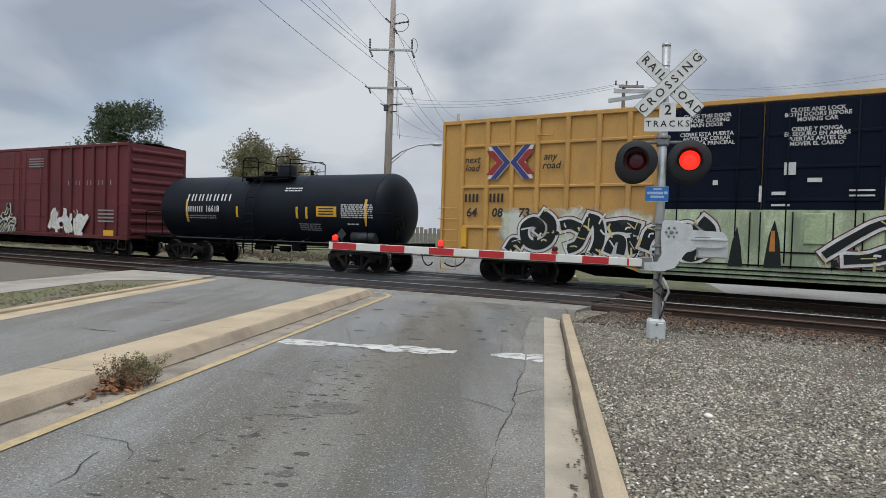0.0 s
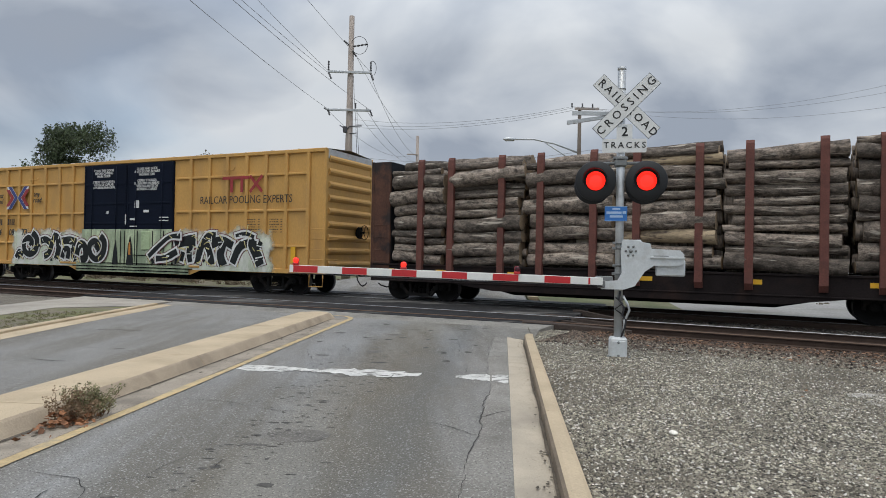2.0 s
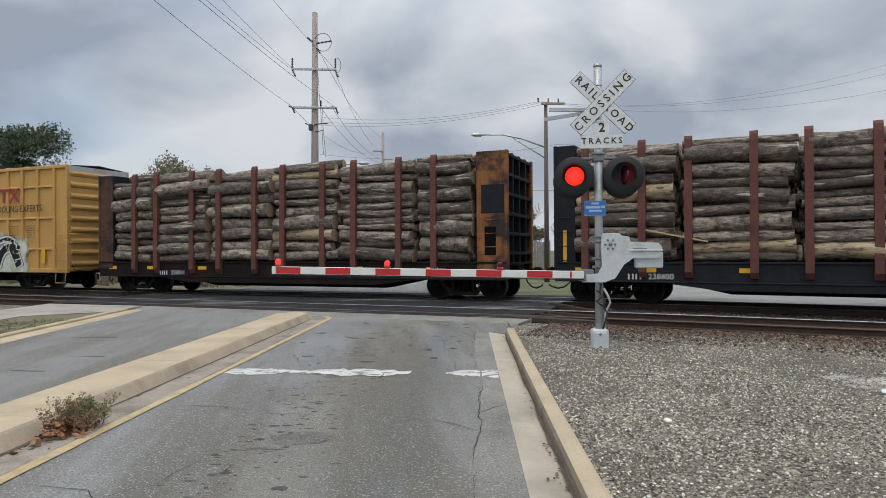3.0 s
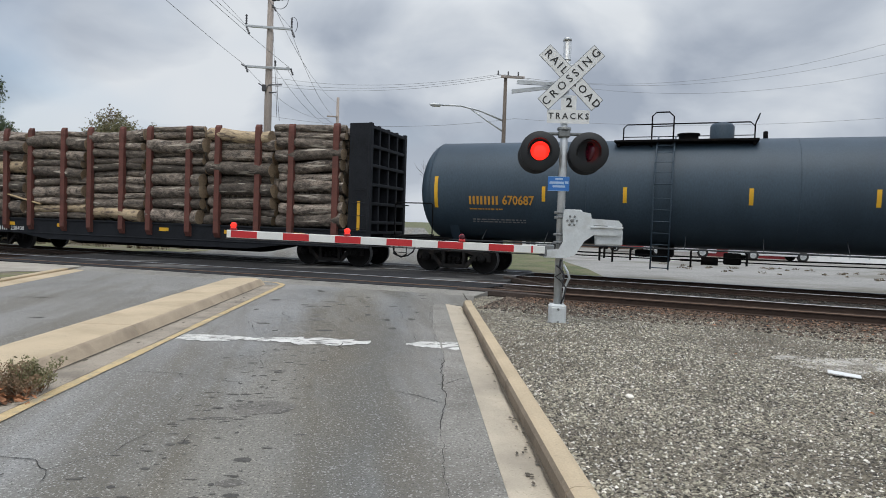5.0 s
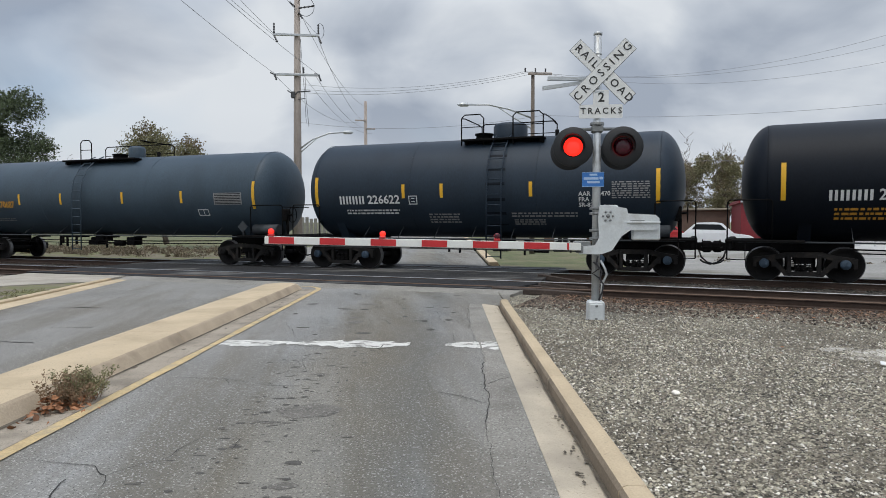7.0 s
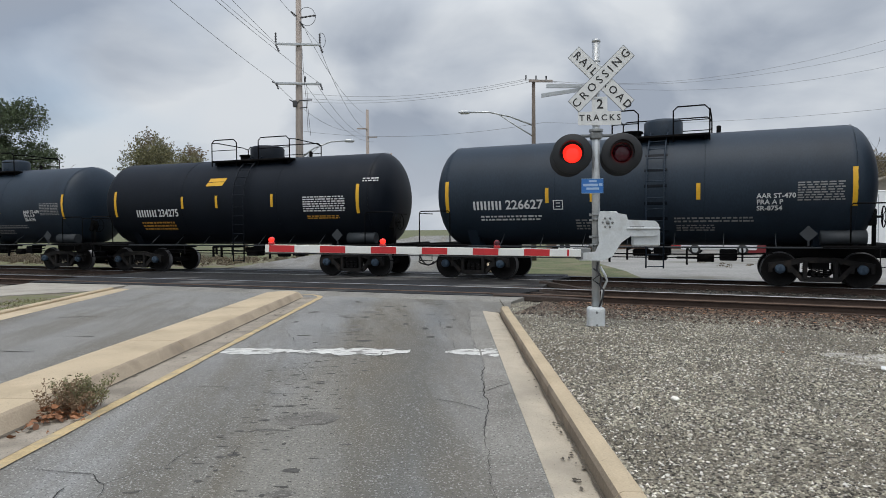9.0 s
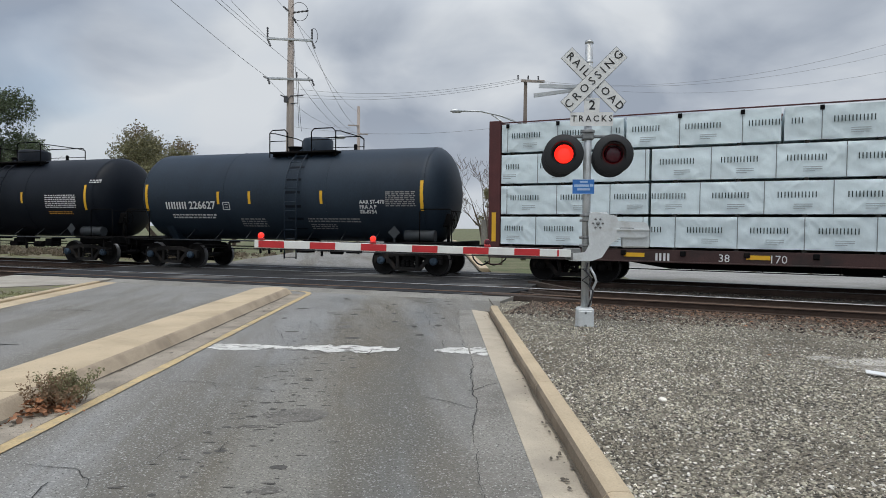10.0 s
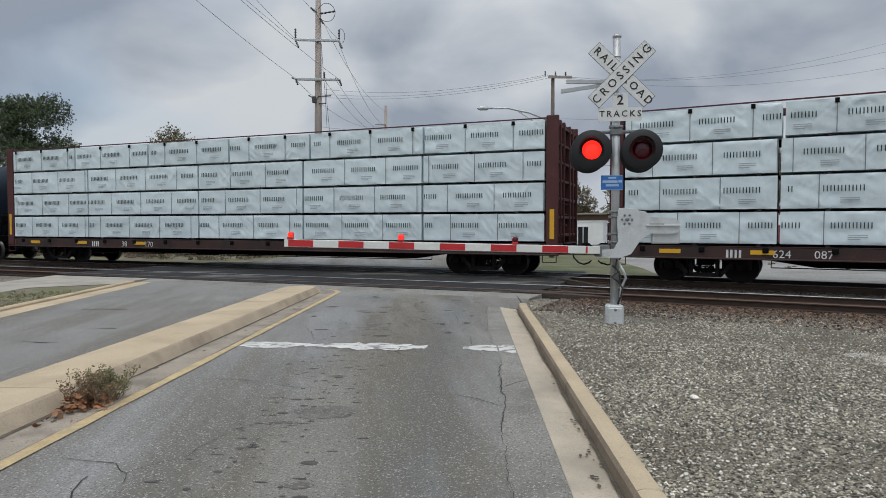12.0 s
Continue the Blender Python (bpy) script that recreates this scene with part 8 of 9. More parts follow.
    tube(bm, [(-0.05, -0.07, 0.95), (0.06, -0.09, 0.86), (-0.06, -0.08, 0.77), (0.04, -0.08, 0.7)], 0.013, 6)
    part("cable", bm, wire_mat, sig)
    bm = BM()
    tube(bm, [(0.06, -0.08, 0.98), (0.13, -0.1, 0.85), (0.16, -0.1, 0.76), (0.09, -0.09, 0.6), (0.07, -0.09, 0.36)], 0.02, 7)
    part("cable", bm, galv, sig, "grey conduit")
    # the lowered arm, striped, with three lamps on its edge
    ayaw = ROAD_YAW - yaw
    arm = part("gate_arm", BM(), arm_white, sig)
    arm.matrix_local = pose(-0.26, -0.21, 1.20, 0, 1.2, ayaw)
    bm = BM()
    box(bm, -4.98, 0.0, -0.02, 0.02, -0.06, 0.06, 0.006)
    arm.data = mesh_of("gate_arm", bm, arm_white)
    for k in range(6):
        x = -0.494 - 0.804 * k
        bm = BM()
        box(bm, x - 0.4, x, -0.0235, 0.0235, -0.053, 0.053)
        part("red_stripe", bm, arm_red, arm, "red reflective stripe")
    bm = BM()
    box(bm, -0.42 + 0.2, -0.39 + 0.2, -0.0235, 0.0235, -0.053, 0.053)
    part("red_stripe", bm, arm_red, arm)
    bm = BM()
    pts = [(0, 0.0, -0.075), (-2.5, 0, -0.08), (-5.0, 0, -0.075)]
    tube(bm, pts, 0.008, 5)
    part("lamp_cable", bm, wire_mat, arm)
    for k, (x, first) in enumerate(((-4.88, None), (-3.12, True), (-1.32, False))):
        bm = BM()
        box(bm, x - 0.05, x + 0.05, -0.03, 0.03, 0.06, 0.1, 0.008)
        lathe(bm, [(0.0, 0.04), (0.03, 0.05), (0.05, 0.042)], (x, 0.05, 0.135), (0, -1, 0), 14)
        lp = part("arm_lamp", bm, arm_red, arm, "small red arm lamp")
        lamp_face(lp, 0.046, pose(x, -0.02, 0.135), first, ARM_ON)
    return sig


# ---- poles and wires ----
def wire(bm, a, c, sag, r, n=14):
    a, c = Vector(a), Vector(c)
    tube(bm, [a.lerp(c, k / n) - Vector((0, 0, sag * 4 * (k / n) * (1 - k / n))) for k in range(n + 1)], r, 5, caps=False)


def insulator(bm, p, d, length, r=0.07):
    lathe(bm, [(length * k / 8, r if k % 2 else r * 0.45) for k in range(9)], p, d, 10)


def insulator_part(pole, *where):
    bm = BM()
    insulator(bm, *where)
    part("insulator", bm, insulator_mat, pole)


def build_poles():
    # the tall pole by the road beyond, with two crossarms
    P = Vector((-3.45, 40.6, 0))
    po = thing("utility_pole", "tall weathered wooden power pole with two steel crossarms", "utility pole", Matrix.Translation(P) @ pose(0, 0, 0, 0, 0, -2), group="utility poles")
    bm = BM()
    tube(bm, [(0.0, 0, -0.3), (0.05, 0, 8), (0.1, 0, 16.3)], [0.27, 0.22, 0.16], 14)
    part("pole", bm, pole_wood, po)
    for zz, h in ((12.75, 1.3), (10.4, 1.32)):
        bm = BM()
        box(bm, -h, h + 0.1, -0.3, -0.18, zz - 0.07, zz + 0.07, 0.015)
        part("crossarm", bm, galv, po)
    for x in (-1.25, 1.35):
        insulator_part(po, (x, -0.24, 12.8), (0, 0, 1), 0.62)
        insulator_part(po, (x, -0.3, 12.7), (0.35 if x < 0 else 0.3, -0.3, -0.75), 0.55)
        insulator_part(po, (x, -0.3, 10.4), (0.3, -0.1, -0.8), 0.4)
        insulator_part(po, (x - 0.25, -0.24, 10.5), (1, 0, -0.5), 0.35)
    insulator_part(po, (0.2, -0.2, 14.35), (1, 0, 0.18), 0.95)
    insulator_part(po, (-0.35, -0.2, 14.7), (1, 0, -0.8), 0.42)
    insulator_part(po, (0.2, -0.2, 14.1), (0.5, 0, -0.8), 0.42)
    insulator_part(po, (0.45, -0.24, 10.5), (0, 0, 1), 0.35)
    bm = BM()
    tube(bm, [(0.62 + 0.5 * math.cos(0.35 * k), -0.3, 14.4 + 0.55 * math.sin(0.35 * k)) for k in range(-7, 9)], 0.018, 5)
    tube(bm, [(1.45 + 0.24 * math.cos(0.4 * k), -0.3, 13.0 + 0.45 * math.sin(0.4 * k)) for k in range(-3, 6)], 0.015, 5)
    tube(bm, [(0.3, -0.3, 12.5), (0.38, -0.3, 11.0), (0.5, -0.3, 9.5), (0.6, -0.3, 7.5)], 0.012, 5)
    tube(bm, [(0.55, -0.3, 10.4), (0.6, -0.3, 9.0), (0.75, -0.3, 7.3)], 0.012, 5)
    part("jumper", bm, wire_mat, po)
    bm = BM()
    tube(bm, [(-0.5, -0.2, 9.45), (-0.05, -0.2, 9.2), (0.1, -0.2, 9.4), (0.85, -0.2, 9.45)], 0.04, 6)
    tube(bm, [(0.1, -0.2, 8.95), (0.55, -0.2, 9.0)], 0.03, 6)
    box(bm, -0.3, -0.05, -0.3, -0.1, 9.0, 9.4, 0.04)
    part("bracket", bm, insulator_mat, po)
    # its street lamp
    bm = BM()
    tube(bm, [(0.2, -0.1, 6.0), (0.9, -0.1, 6.55), (1.9, -0.1, 6.95), (3.0, -0.1, 7.05)], 0.05, 8)
    tube(bm, [(0.2, -0.1, 5.75), (1.3, -0.1, 6.72)], 0.03, 6)
    la = part("lamp_arm", bm, galv, po)
    bm = BM()
    lathe(bm, [(0, 0.05), (0.1, 0.11), (0.5, 0.12), (0.62, 0.03)], (2.75, -0.1, 7.03), (1, 0, 0), 12)
    part("lamp_head", bm, galv, la)
    # the shorter pole with a lamp that reaches over the road
    P2 = Vector((8.72, 31.85, 0))
    po2 = thing("utility_pole", "weathered pole with a crossarm and long street lamp arm", "utility pole", Matrix.Translation(P2), group="utility poles")
    bm = BM()
    tube(bm, [(0, 0, -0.3), (0, 0, 9.0)], [0.14, 0.085], 12)
    part("pole", bm, pole_dark, po2)
    bm = BM()
    box(bm, -0.48, 0.7, -0.16, -0.06, 8.88, 9.0, 0.01, pose(0, 0, 0, 0, 1.5, -12))
    part("crossarm", bm, pole_wood, po2)
    for x in (-0.42, 0.1, 0.62):
        insulator_part(po2, (x, -0.1, 9.0), (0, 0, 1), 0.22, 0.05)
    bm = BM()
    tube(bm, [(0, 0, 6.75), (-1.2, 0.1, 7.2), (-2.2, 0.25, 7.42), (-3.3, 0.4, 7.42)], 0.045, 8)
    tube(bm, [(0, 0, 6.2), (-0.9, 0.08, 6.75), (-1.7, 0.18, 7.28)], 0.035, 8)
    la = part("lamp_arm", bm, galv, po2)
    bm = BM()
    lathe(bm, [(0, 0.04), (0.1, 0.1), (0.45, 0.11), (0.6, 0.03)], (-3.15, 0.38, 7.42), (-1, 0.12, 0), 12)
    part("lamp_head", bm, galv, la)
    # a thinner pole far down the road
    for x, y, h, arm in ((1.3, 60.0, 12.5, True), (5.1, 85.0, 11.5, False)):
        po3 = thing("utility_pole", "distant thin power pole", "utility pole", pose(x, y, 0), group="utility poles")
        bm = BM()
        tube(bm, [(0, 0, -0.3), (0, 0, h)], [0.2, 0.13], 10)
        part("pole", bm, pole_wood, po3)
        if arm:
            bm = BM()
            box(bm, -0.95, 0.0, -0.2, -0.1, 10.7, 10.82, 0.01)
            box(bm, 0.0, 0.85, -0.2, -0.1, 9.95, 10.05, 0.01)
            part("crossarm", bm, pole_wood, po3)
    # the wires overhead: from the tall pole back over the road, and on to the next poles
    W = BM()
    for dx, zz, ex, ez in ((-1.3, 10.45, -10.4, 10.6), (1.3, 10.45, -10.2, 10.6), (-1.32, 12.7, -12.4, 13.0), (-1.3, 12.8, -10.7, 13.4), (-0.1, 14.35, -10.5, 14.8)):
        wire(W, P + Vector((dx, -0.3, zz)), (ex, 1.0, ez), 0.5, 0.011)
    wire(W, P + Vector((0.0, -0.3, 14.3)), P + Vector((1.35, -0.3, 12.75)), 0.05, 0.012, 4)
    for dx, zz, ex, ez in ((1.35, 12.5, 1.3, 10.6), (0.3, 14.0, 1.3, 12.0), (1.2, 10.3, 2.0, 10.0), (-1.2, 10.3, 0.6, 10.6), (0.5, 10.3, 1.9, 9.6)):
        wire(W, P + Vector((dx, -0.3, zz)), (ex, 60, ez), 0.9, 0.012)
    # along the track from the shorter pole, both ways
    for k, (zz, ez, sag, r) in enumerate(((9.04, 12.04, 1.87, 0.006), (9.04, 11.21, 1.66, 0.006), (9.0, 10.18, 1.65, 0.006), (6.9, 7.2, 0.6, 0.007))):
        wire(W, P2 + Vector((0.3 * k - 0.4, -0.1, zz)), trk_line(15.04, 32.2, ez), sag, r, 22)
        wire(W, P2 + Vector((0.3 * k - 0.4, -0.1, zz)), P + Vector((0.2, 0, (9.9, 9.6, 9.4, 7.6)[k])), 0.5, 0.008, 16)
    wire(W, trk_line(40, 50, 7.0), trk_line(-12, 47, 6.0), 0.7, 0.014, 16)
    wi = setting("overhead_wires", W, far_wire, "dark overhead power wires", "wires")


# ---- plants ----
def leaf_cloud(rng, centres, n, size, flat_z=0.75):
    vs, fs = [], []
    for _ in range(n):
        c, r = centres[rng.randrange(len(centres))]
        while True:
            q = Vector((rng.uniform(-1, 1), rng.uniform(-1, 1), rng.uniform(-1, 1)))
            if 0.2 < q.length < 1:
                break
        q *= r * rng.uniform(0.75, 1.05)
        p = c + Vector((q.x, q.y, q.z * flat_z))
        s = size * rng.uniform(0.5, 1.3)
        a = Vector((rng.gauss(0, 1), rng.gauss(0, 1), rng.gauss(0, 0.7))).normalized()
        b = a.orthogonal().normalized()
        b = (Matrix.Rotation(rng.uniform(0, 6.28), 3, a) @ b) * s
        d = a.cross(b).normalized() * s * 0.5
        o = len(vs)
        vs += [p - b, p - d * 0.9, p + b, p + d]
        fs.append((o, o + 1, o + 2, o + 3))
    return vs, fs


def tree(label, x, y, height, width, seed, leaf, leaves=5000, leaf_size=0.16, trunk=0.22, low=0.25, bare=False, z=-0.1, group="", spread=1.0, thin=0):
    rng = random.Random(seed)
    tr = thing("tree", label, "tree", pose(x, y, z), group)
    bm = BM()
    tips = []

    def limb(p, d, ln, r, depth):
        pts, rad = [p], [r]
        q, dd = p.copy(), d.copy()
        for k in range(4):
            dd = (dd + Vector((rng.gauss(0, 0.16), rng.gauss(0, 0.16), rng.gauss(0.05, 0.1)))).normalized()
            q = q + dd * ln / 4
            pts.append(q.copy()); rad.append(max(r * (1 - 0.17 * (k + 1)), 0.012))
        tube(bm, pts, rad, 6 if depth < 2 else 4, caps=False)
        if depth >= (4 if bare else 3):
            tips.append(pts[-1])
            return
        tips.append(pts[-1]) if depth else None
        for k in range(rng.randint(3, 4)):
            a = rng.uniform(0, 6.28)
            side = Vector((math.cos(a), math.sin(a), rng.uniform(0.1, 0.8)))
            at = rng.randint(2, 4)
            limb(pts[at], (dd * 0.55 + side * spread).normalized(), ln * rng.uniform(0.55, 0.72), rad[at] * 0.62, depth + 1)

    limb(Vector((0, 0, 0)), Vector((0, 0, 1)), height * 0.42, trunk, 0)
    part("trunk", bm, bark, tr)
    if not bare:
        # twigs fill an uneven crown; leaves sit along each twig, thinner towards its tip
        lobes = []
        for _ in range(14):
            a, f = rng.uniform(0, 6.28), rng.random()
            k = (1 - f ** 2.2) ** 0.6
            lobes.append((Vector((0.30 * width * k * math.cos(a), 0.30 * width * k * math.sin(a), height * (low + 0.08 + (0.84 - low) * f))), width * rng.uniform(0.13, 0.26) * (1 - 0.45 * f)))
        for _ in range(8):
            a, k = rng.uniform(0, 6.28), rng.uniform(0.1, 1.0)
            lobes.append((Vector((0.3 * width * k * math.cos(a), 0.3 * width * k * math.sin(a), height * (0.9 - 0.14 * k + rng.uniform(-0.03, 0.03)))), width * rng.uniform(0.08, 0.13)))
        lobes.append((Vector((0, 0, height * 0.5)), width * 0.3))
        if thin:
            # separate clumps at the limbs' ends, with sky between them
            lobes = []
            for n in range(thin):
                a, f = 2.4 * n + rng.uniform(-0.3, 0.3), rng.random()
                k = rng.uniform(0.12, 0.36) * (1 - 0.35 * f)
                lobes.append((Vector((width * k * math.cos(a), width * k * math.sin(a), height * (low + 0.1 + (0.86 - low) * f))), width * rng.uniform(0.065, 0.12)))
        vs, fs = [], []
        for _ in range(leaves // 16):
            c, r = rng.choice(lobes)
            q = Vector((rng.gauss(0, 1), rng.gauss(0, 1), rng.gauss(0, 1))).normalized()
            base = c + q * r * rng.uniform(0.35, 1.0)
            if base.z < height * low * 0.8:
                continue
            d = (q + Vector((rng.gauss(0, 0.4), rng.gauss(0, 0.4), rng.gauss(0.35, 0.35)))).normalized()
            ln = rng.uniform(0.25, 0.6) * width * 0.1
            more, add = leaf_cloud(rng, [(base + d * ln * j / 3, leaf_size * (2.2 - 0.45 * j)) for j in range(4)], 16, leaf_size * 0.8, 0.9)
            o = len(vs)
            vs += more
            fs += [tuple(o + i for i in t) for t in add]
        me = bpy.data.meshes.new("crown")
        me.from_pydata(vs, [], fs)
        me.materials.append(leaf)
        o = new("crown", me)
        o.parent = tr
    return tr


def build_plants():
    tree("dark green leafy tree behind the tracks", -25.6, 53, 10.9, 12.2, 3, leaf_green, 110000, 0.10, low=0.12, thin=30)
    tree("olive autumn tree with thin leaves", -14.0, 52, 8.2, 12.4, 5, leaf_olive, 70000, 0.085, low=0.34, thin=17)
    tree("small distant olive tree", -9.6, 60, 7.0, 3.4, 6, leaf_olive, 3500, 0.13)
    # weed with dead leaves at the foot of the median
    w = thing("weed", "dry grey-green weed growing by the median kerb", "weed", pose(-2.9, 6.27, 0.0))
    rng = random.Random(12)
    bm = BM()
    cent = []
    for k in range(56):
        a = rng.uniform(0, 6.28)
        lean = rng.uniform(0.15, 0.75)
        h = rng.uniform(0.12, 0.34)
        d = Vector((math.cos(a) * lean, math.sin(a) * lean, 1)).normalized()
        b = Vector((rng.uniform(-0.16, 0.12), rng.uniform(-0.3, 0.14), 0))
        pts = [b, b + d * h * 0.5, b + d * h + Vector((0, 0, -0.02))]
        tube(bm, pts, [0.004, 0.003, 0.002], 4, caps=False)
        for q in (0.55, 0.8, 1.0):
            cent.append((b + d * h * q, 0.045))
    part("stem", bm, weed_stem, w, kind="stuff")
    vs, fs = leaf_cloud(rng, [c for c in cent if c[0].y > -0.16], 3200, 0.012, 1.0)
    me = bpy.data.meshes.new("leaf"); me.from_pydata(vs, [], fs); me.materials.append(weed_leaf)
    o = new("leaf", me); o.parent = w
    vs, fs = leaf_cloud(rng, [c for c in cent if c[0].y <= -0.1], 900, 0.014, 1.0)
    me = bpy.data.meshes.new("dry_leaf"); me.from_pydata(vs, [], fs); me.materials.append(weed_stem)
    o = new("dry_leaf", me); o.parent = w
    rng = random.Random(31)
    for k in range(190):
        bm = BM()
        s = rng.uniform(0.018, 0.048)
        n = 6
        out = []
        for i in range(n):
            a = 6.2832 * i / n
            r = s * rng.uniform(0.55, 1.2)
            out.append(bm.verts.new((r * math.cos(a), r * 0.7 * math.sin(a), rng.uniform(0, 0.025))))
        mid = bm.verts.new((0, 0, rng.uniform(0.0, 0.02)))
        for i in range(n):
            bm.faces.new((out[i], out[(i + 1) % n], mid))
        l = tagged(part("dead_leaf", bm, dead_leaf), "curled dead brown leaf on the gutter", "leaf", "dead leaves by the median")
        y = rng.gauss(5.54, 0.17)
        x = abs(rng.gauss(0.05, 0.13))
        p = rd(-3.99 + x, y, 0.012 + rng.uniform(0, 1) * max(0.02, 0.13 - 0.35 * x - 0.2 * abs(y - 5.54)))
        l.matrix_world = Matrix.Translation(p) @ pose(0, 0, 0, rng.uniform(-35, 35), rng.uniform(-35, 35), rng.uniform(0, 360))


# ---- behind the tracks ----
def building(name, label, u0, u1, lat0, lat1, h, wall, base=-0.1, roof=None, roof_h=0.25, over=0.25):
    bl = thing(name, label, "building", Matrix.Translation(trk_line((u0 + u1) / 2, lat0, base)) @ pose(0, 0, 0, 0, 0, TRACK_YAW))
    w, d = (u1 - u0) / 2, lat1 - lat0
    bm = BM()
    box(bm, -w, w, 0, d, 0, h, 0.02)
    part("wall", bm, wall, bl)
    bm = BM()
    box(bm, -w - over, w + over, -over, d + over, h, h + roof_h, 0.03)
    part("roof", bm, roof or wall, bl)
    return bl


def opening(bl, x, w, z0, z1, frame_mat, pane=True, name="window"):
    bm = BM()
    f = 0.07
    for a, c, za, zb in ((x - w / 2 - f, x + w / 2 + f, z1, z1 + f), (x - w / 2 - f, x + w / 2 + f, z0 - f, z0), (x - w / 2 - f, x - w / 2, z0, z1), (x + w / 2, x + w / 2 + f, z0, z1), (x - 0.025, x + 0.025, z0, z1)):
        box(bm, a, c, -0.06, -0.003, za, zb)
    o = part(name, bm, frame_mat, bl)
    bm = BM()
    box(bm, x - w / 2, x + w / 2, -0.02, -0.004, z0, z1)
    part("pane", bm, window_dark, o)


def parked_car(label, u, lat, yaw, paint, ln=4.5, h=1.5):
    car = thing("car", label, "car", Matrix.Translation(trk_line(u, lat, -0.06)) @ pose(0, 0, 0, 0, 0, TRACK_YAW + yaw))
    def shell(prof, y0, y1, inset):
        bm = BM()
        a = [bm.verts.new((x, y0 + (inset if z > 0.95 else 0), z)) for x, z in prof]
        c = [bm.verts.new((x, y1 - (inset if z > 0.95 else 0), z)) for x, z in prof]
        bm.faces.new(a[::-1]); bm.faces.new(c)
        n = len(prof)
        for i in range(n):
            bm.faces.new((a[i], a[(i + 1) % n], c[(i + 1) % n], c[i]))
        bmesh.ops.bevel(bm, geom=bm.edges[:], offset=0.04, segments=2, affect="EDGES", clamp_overlap=True)
        return bm
    k = ln / 4.5
    part("body", shell([(-2.2 * k, 0.3), (2.2 * k, 0.3), (2.22 * k, 0.62), (1.95 * k, 0.82), (1.0 * k, 0.93), (-2.0 * k, 0.96), (-2.22 * k, 0.8)], -0.88, 0.88, 0.0), paint, car)
    part("cabin", shell([(1.05 * k, 0.90), (0.3 * k, h - 0.06), (-0.2 * k, h), (-1.2 * k, h - 0.03), (-1.95 * k, 0.95)], -0.8, 0.8, 0.12), paint, car)
    for s in (-1, 1):
        bm = BM()
        prism(bm, [(0.78 * k, 0.99), (0.25 * k, h - 0.14), (-1.15 * k, h - 0.12), (-1.6 * k, 1.0)], (0, s * 0.745, 0), (1, 0, 0), (0, 0, 1), (0, s, 0), 0.012)
        part("window", bm, window_dark, car)
    for x in (-1.35 * k, 1.4 * k):
        for s in (-1, 1):
            bm = BM()
            lathe(bm, [(-0.1, 0.0), (-0.1, 0.28), (-0.06, 0.32), (0.06, 0.32), (0.1, 0.28), (0.1, 0.19)], (x, s * 0.8, 0.32), (0, s, 0), 20)
            w = part("wheel", bm, rubber, car)
            bm = BM()
            lathe(bm, [(0.09, 0.19), (0.075, 0.12), (0.095, 0.0)], (x, s * 0.8, 0.32), (0, s, 0), 14)
            part("rim", bm, galv, w)
    return car


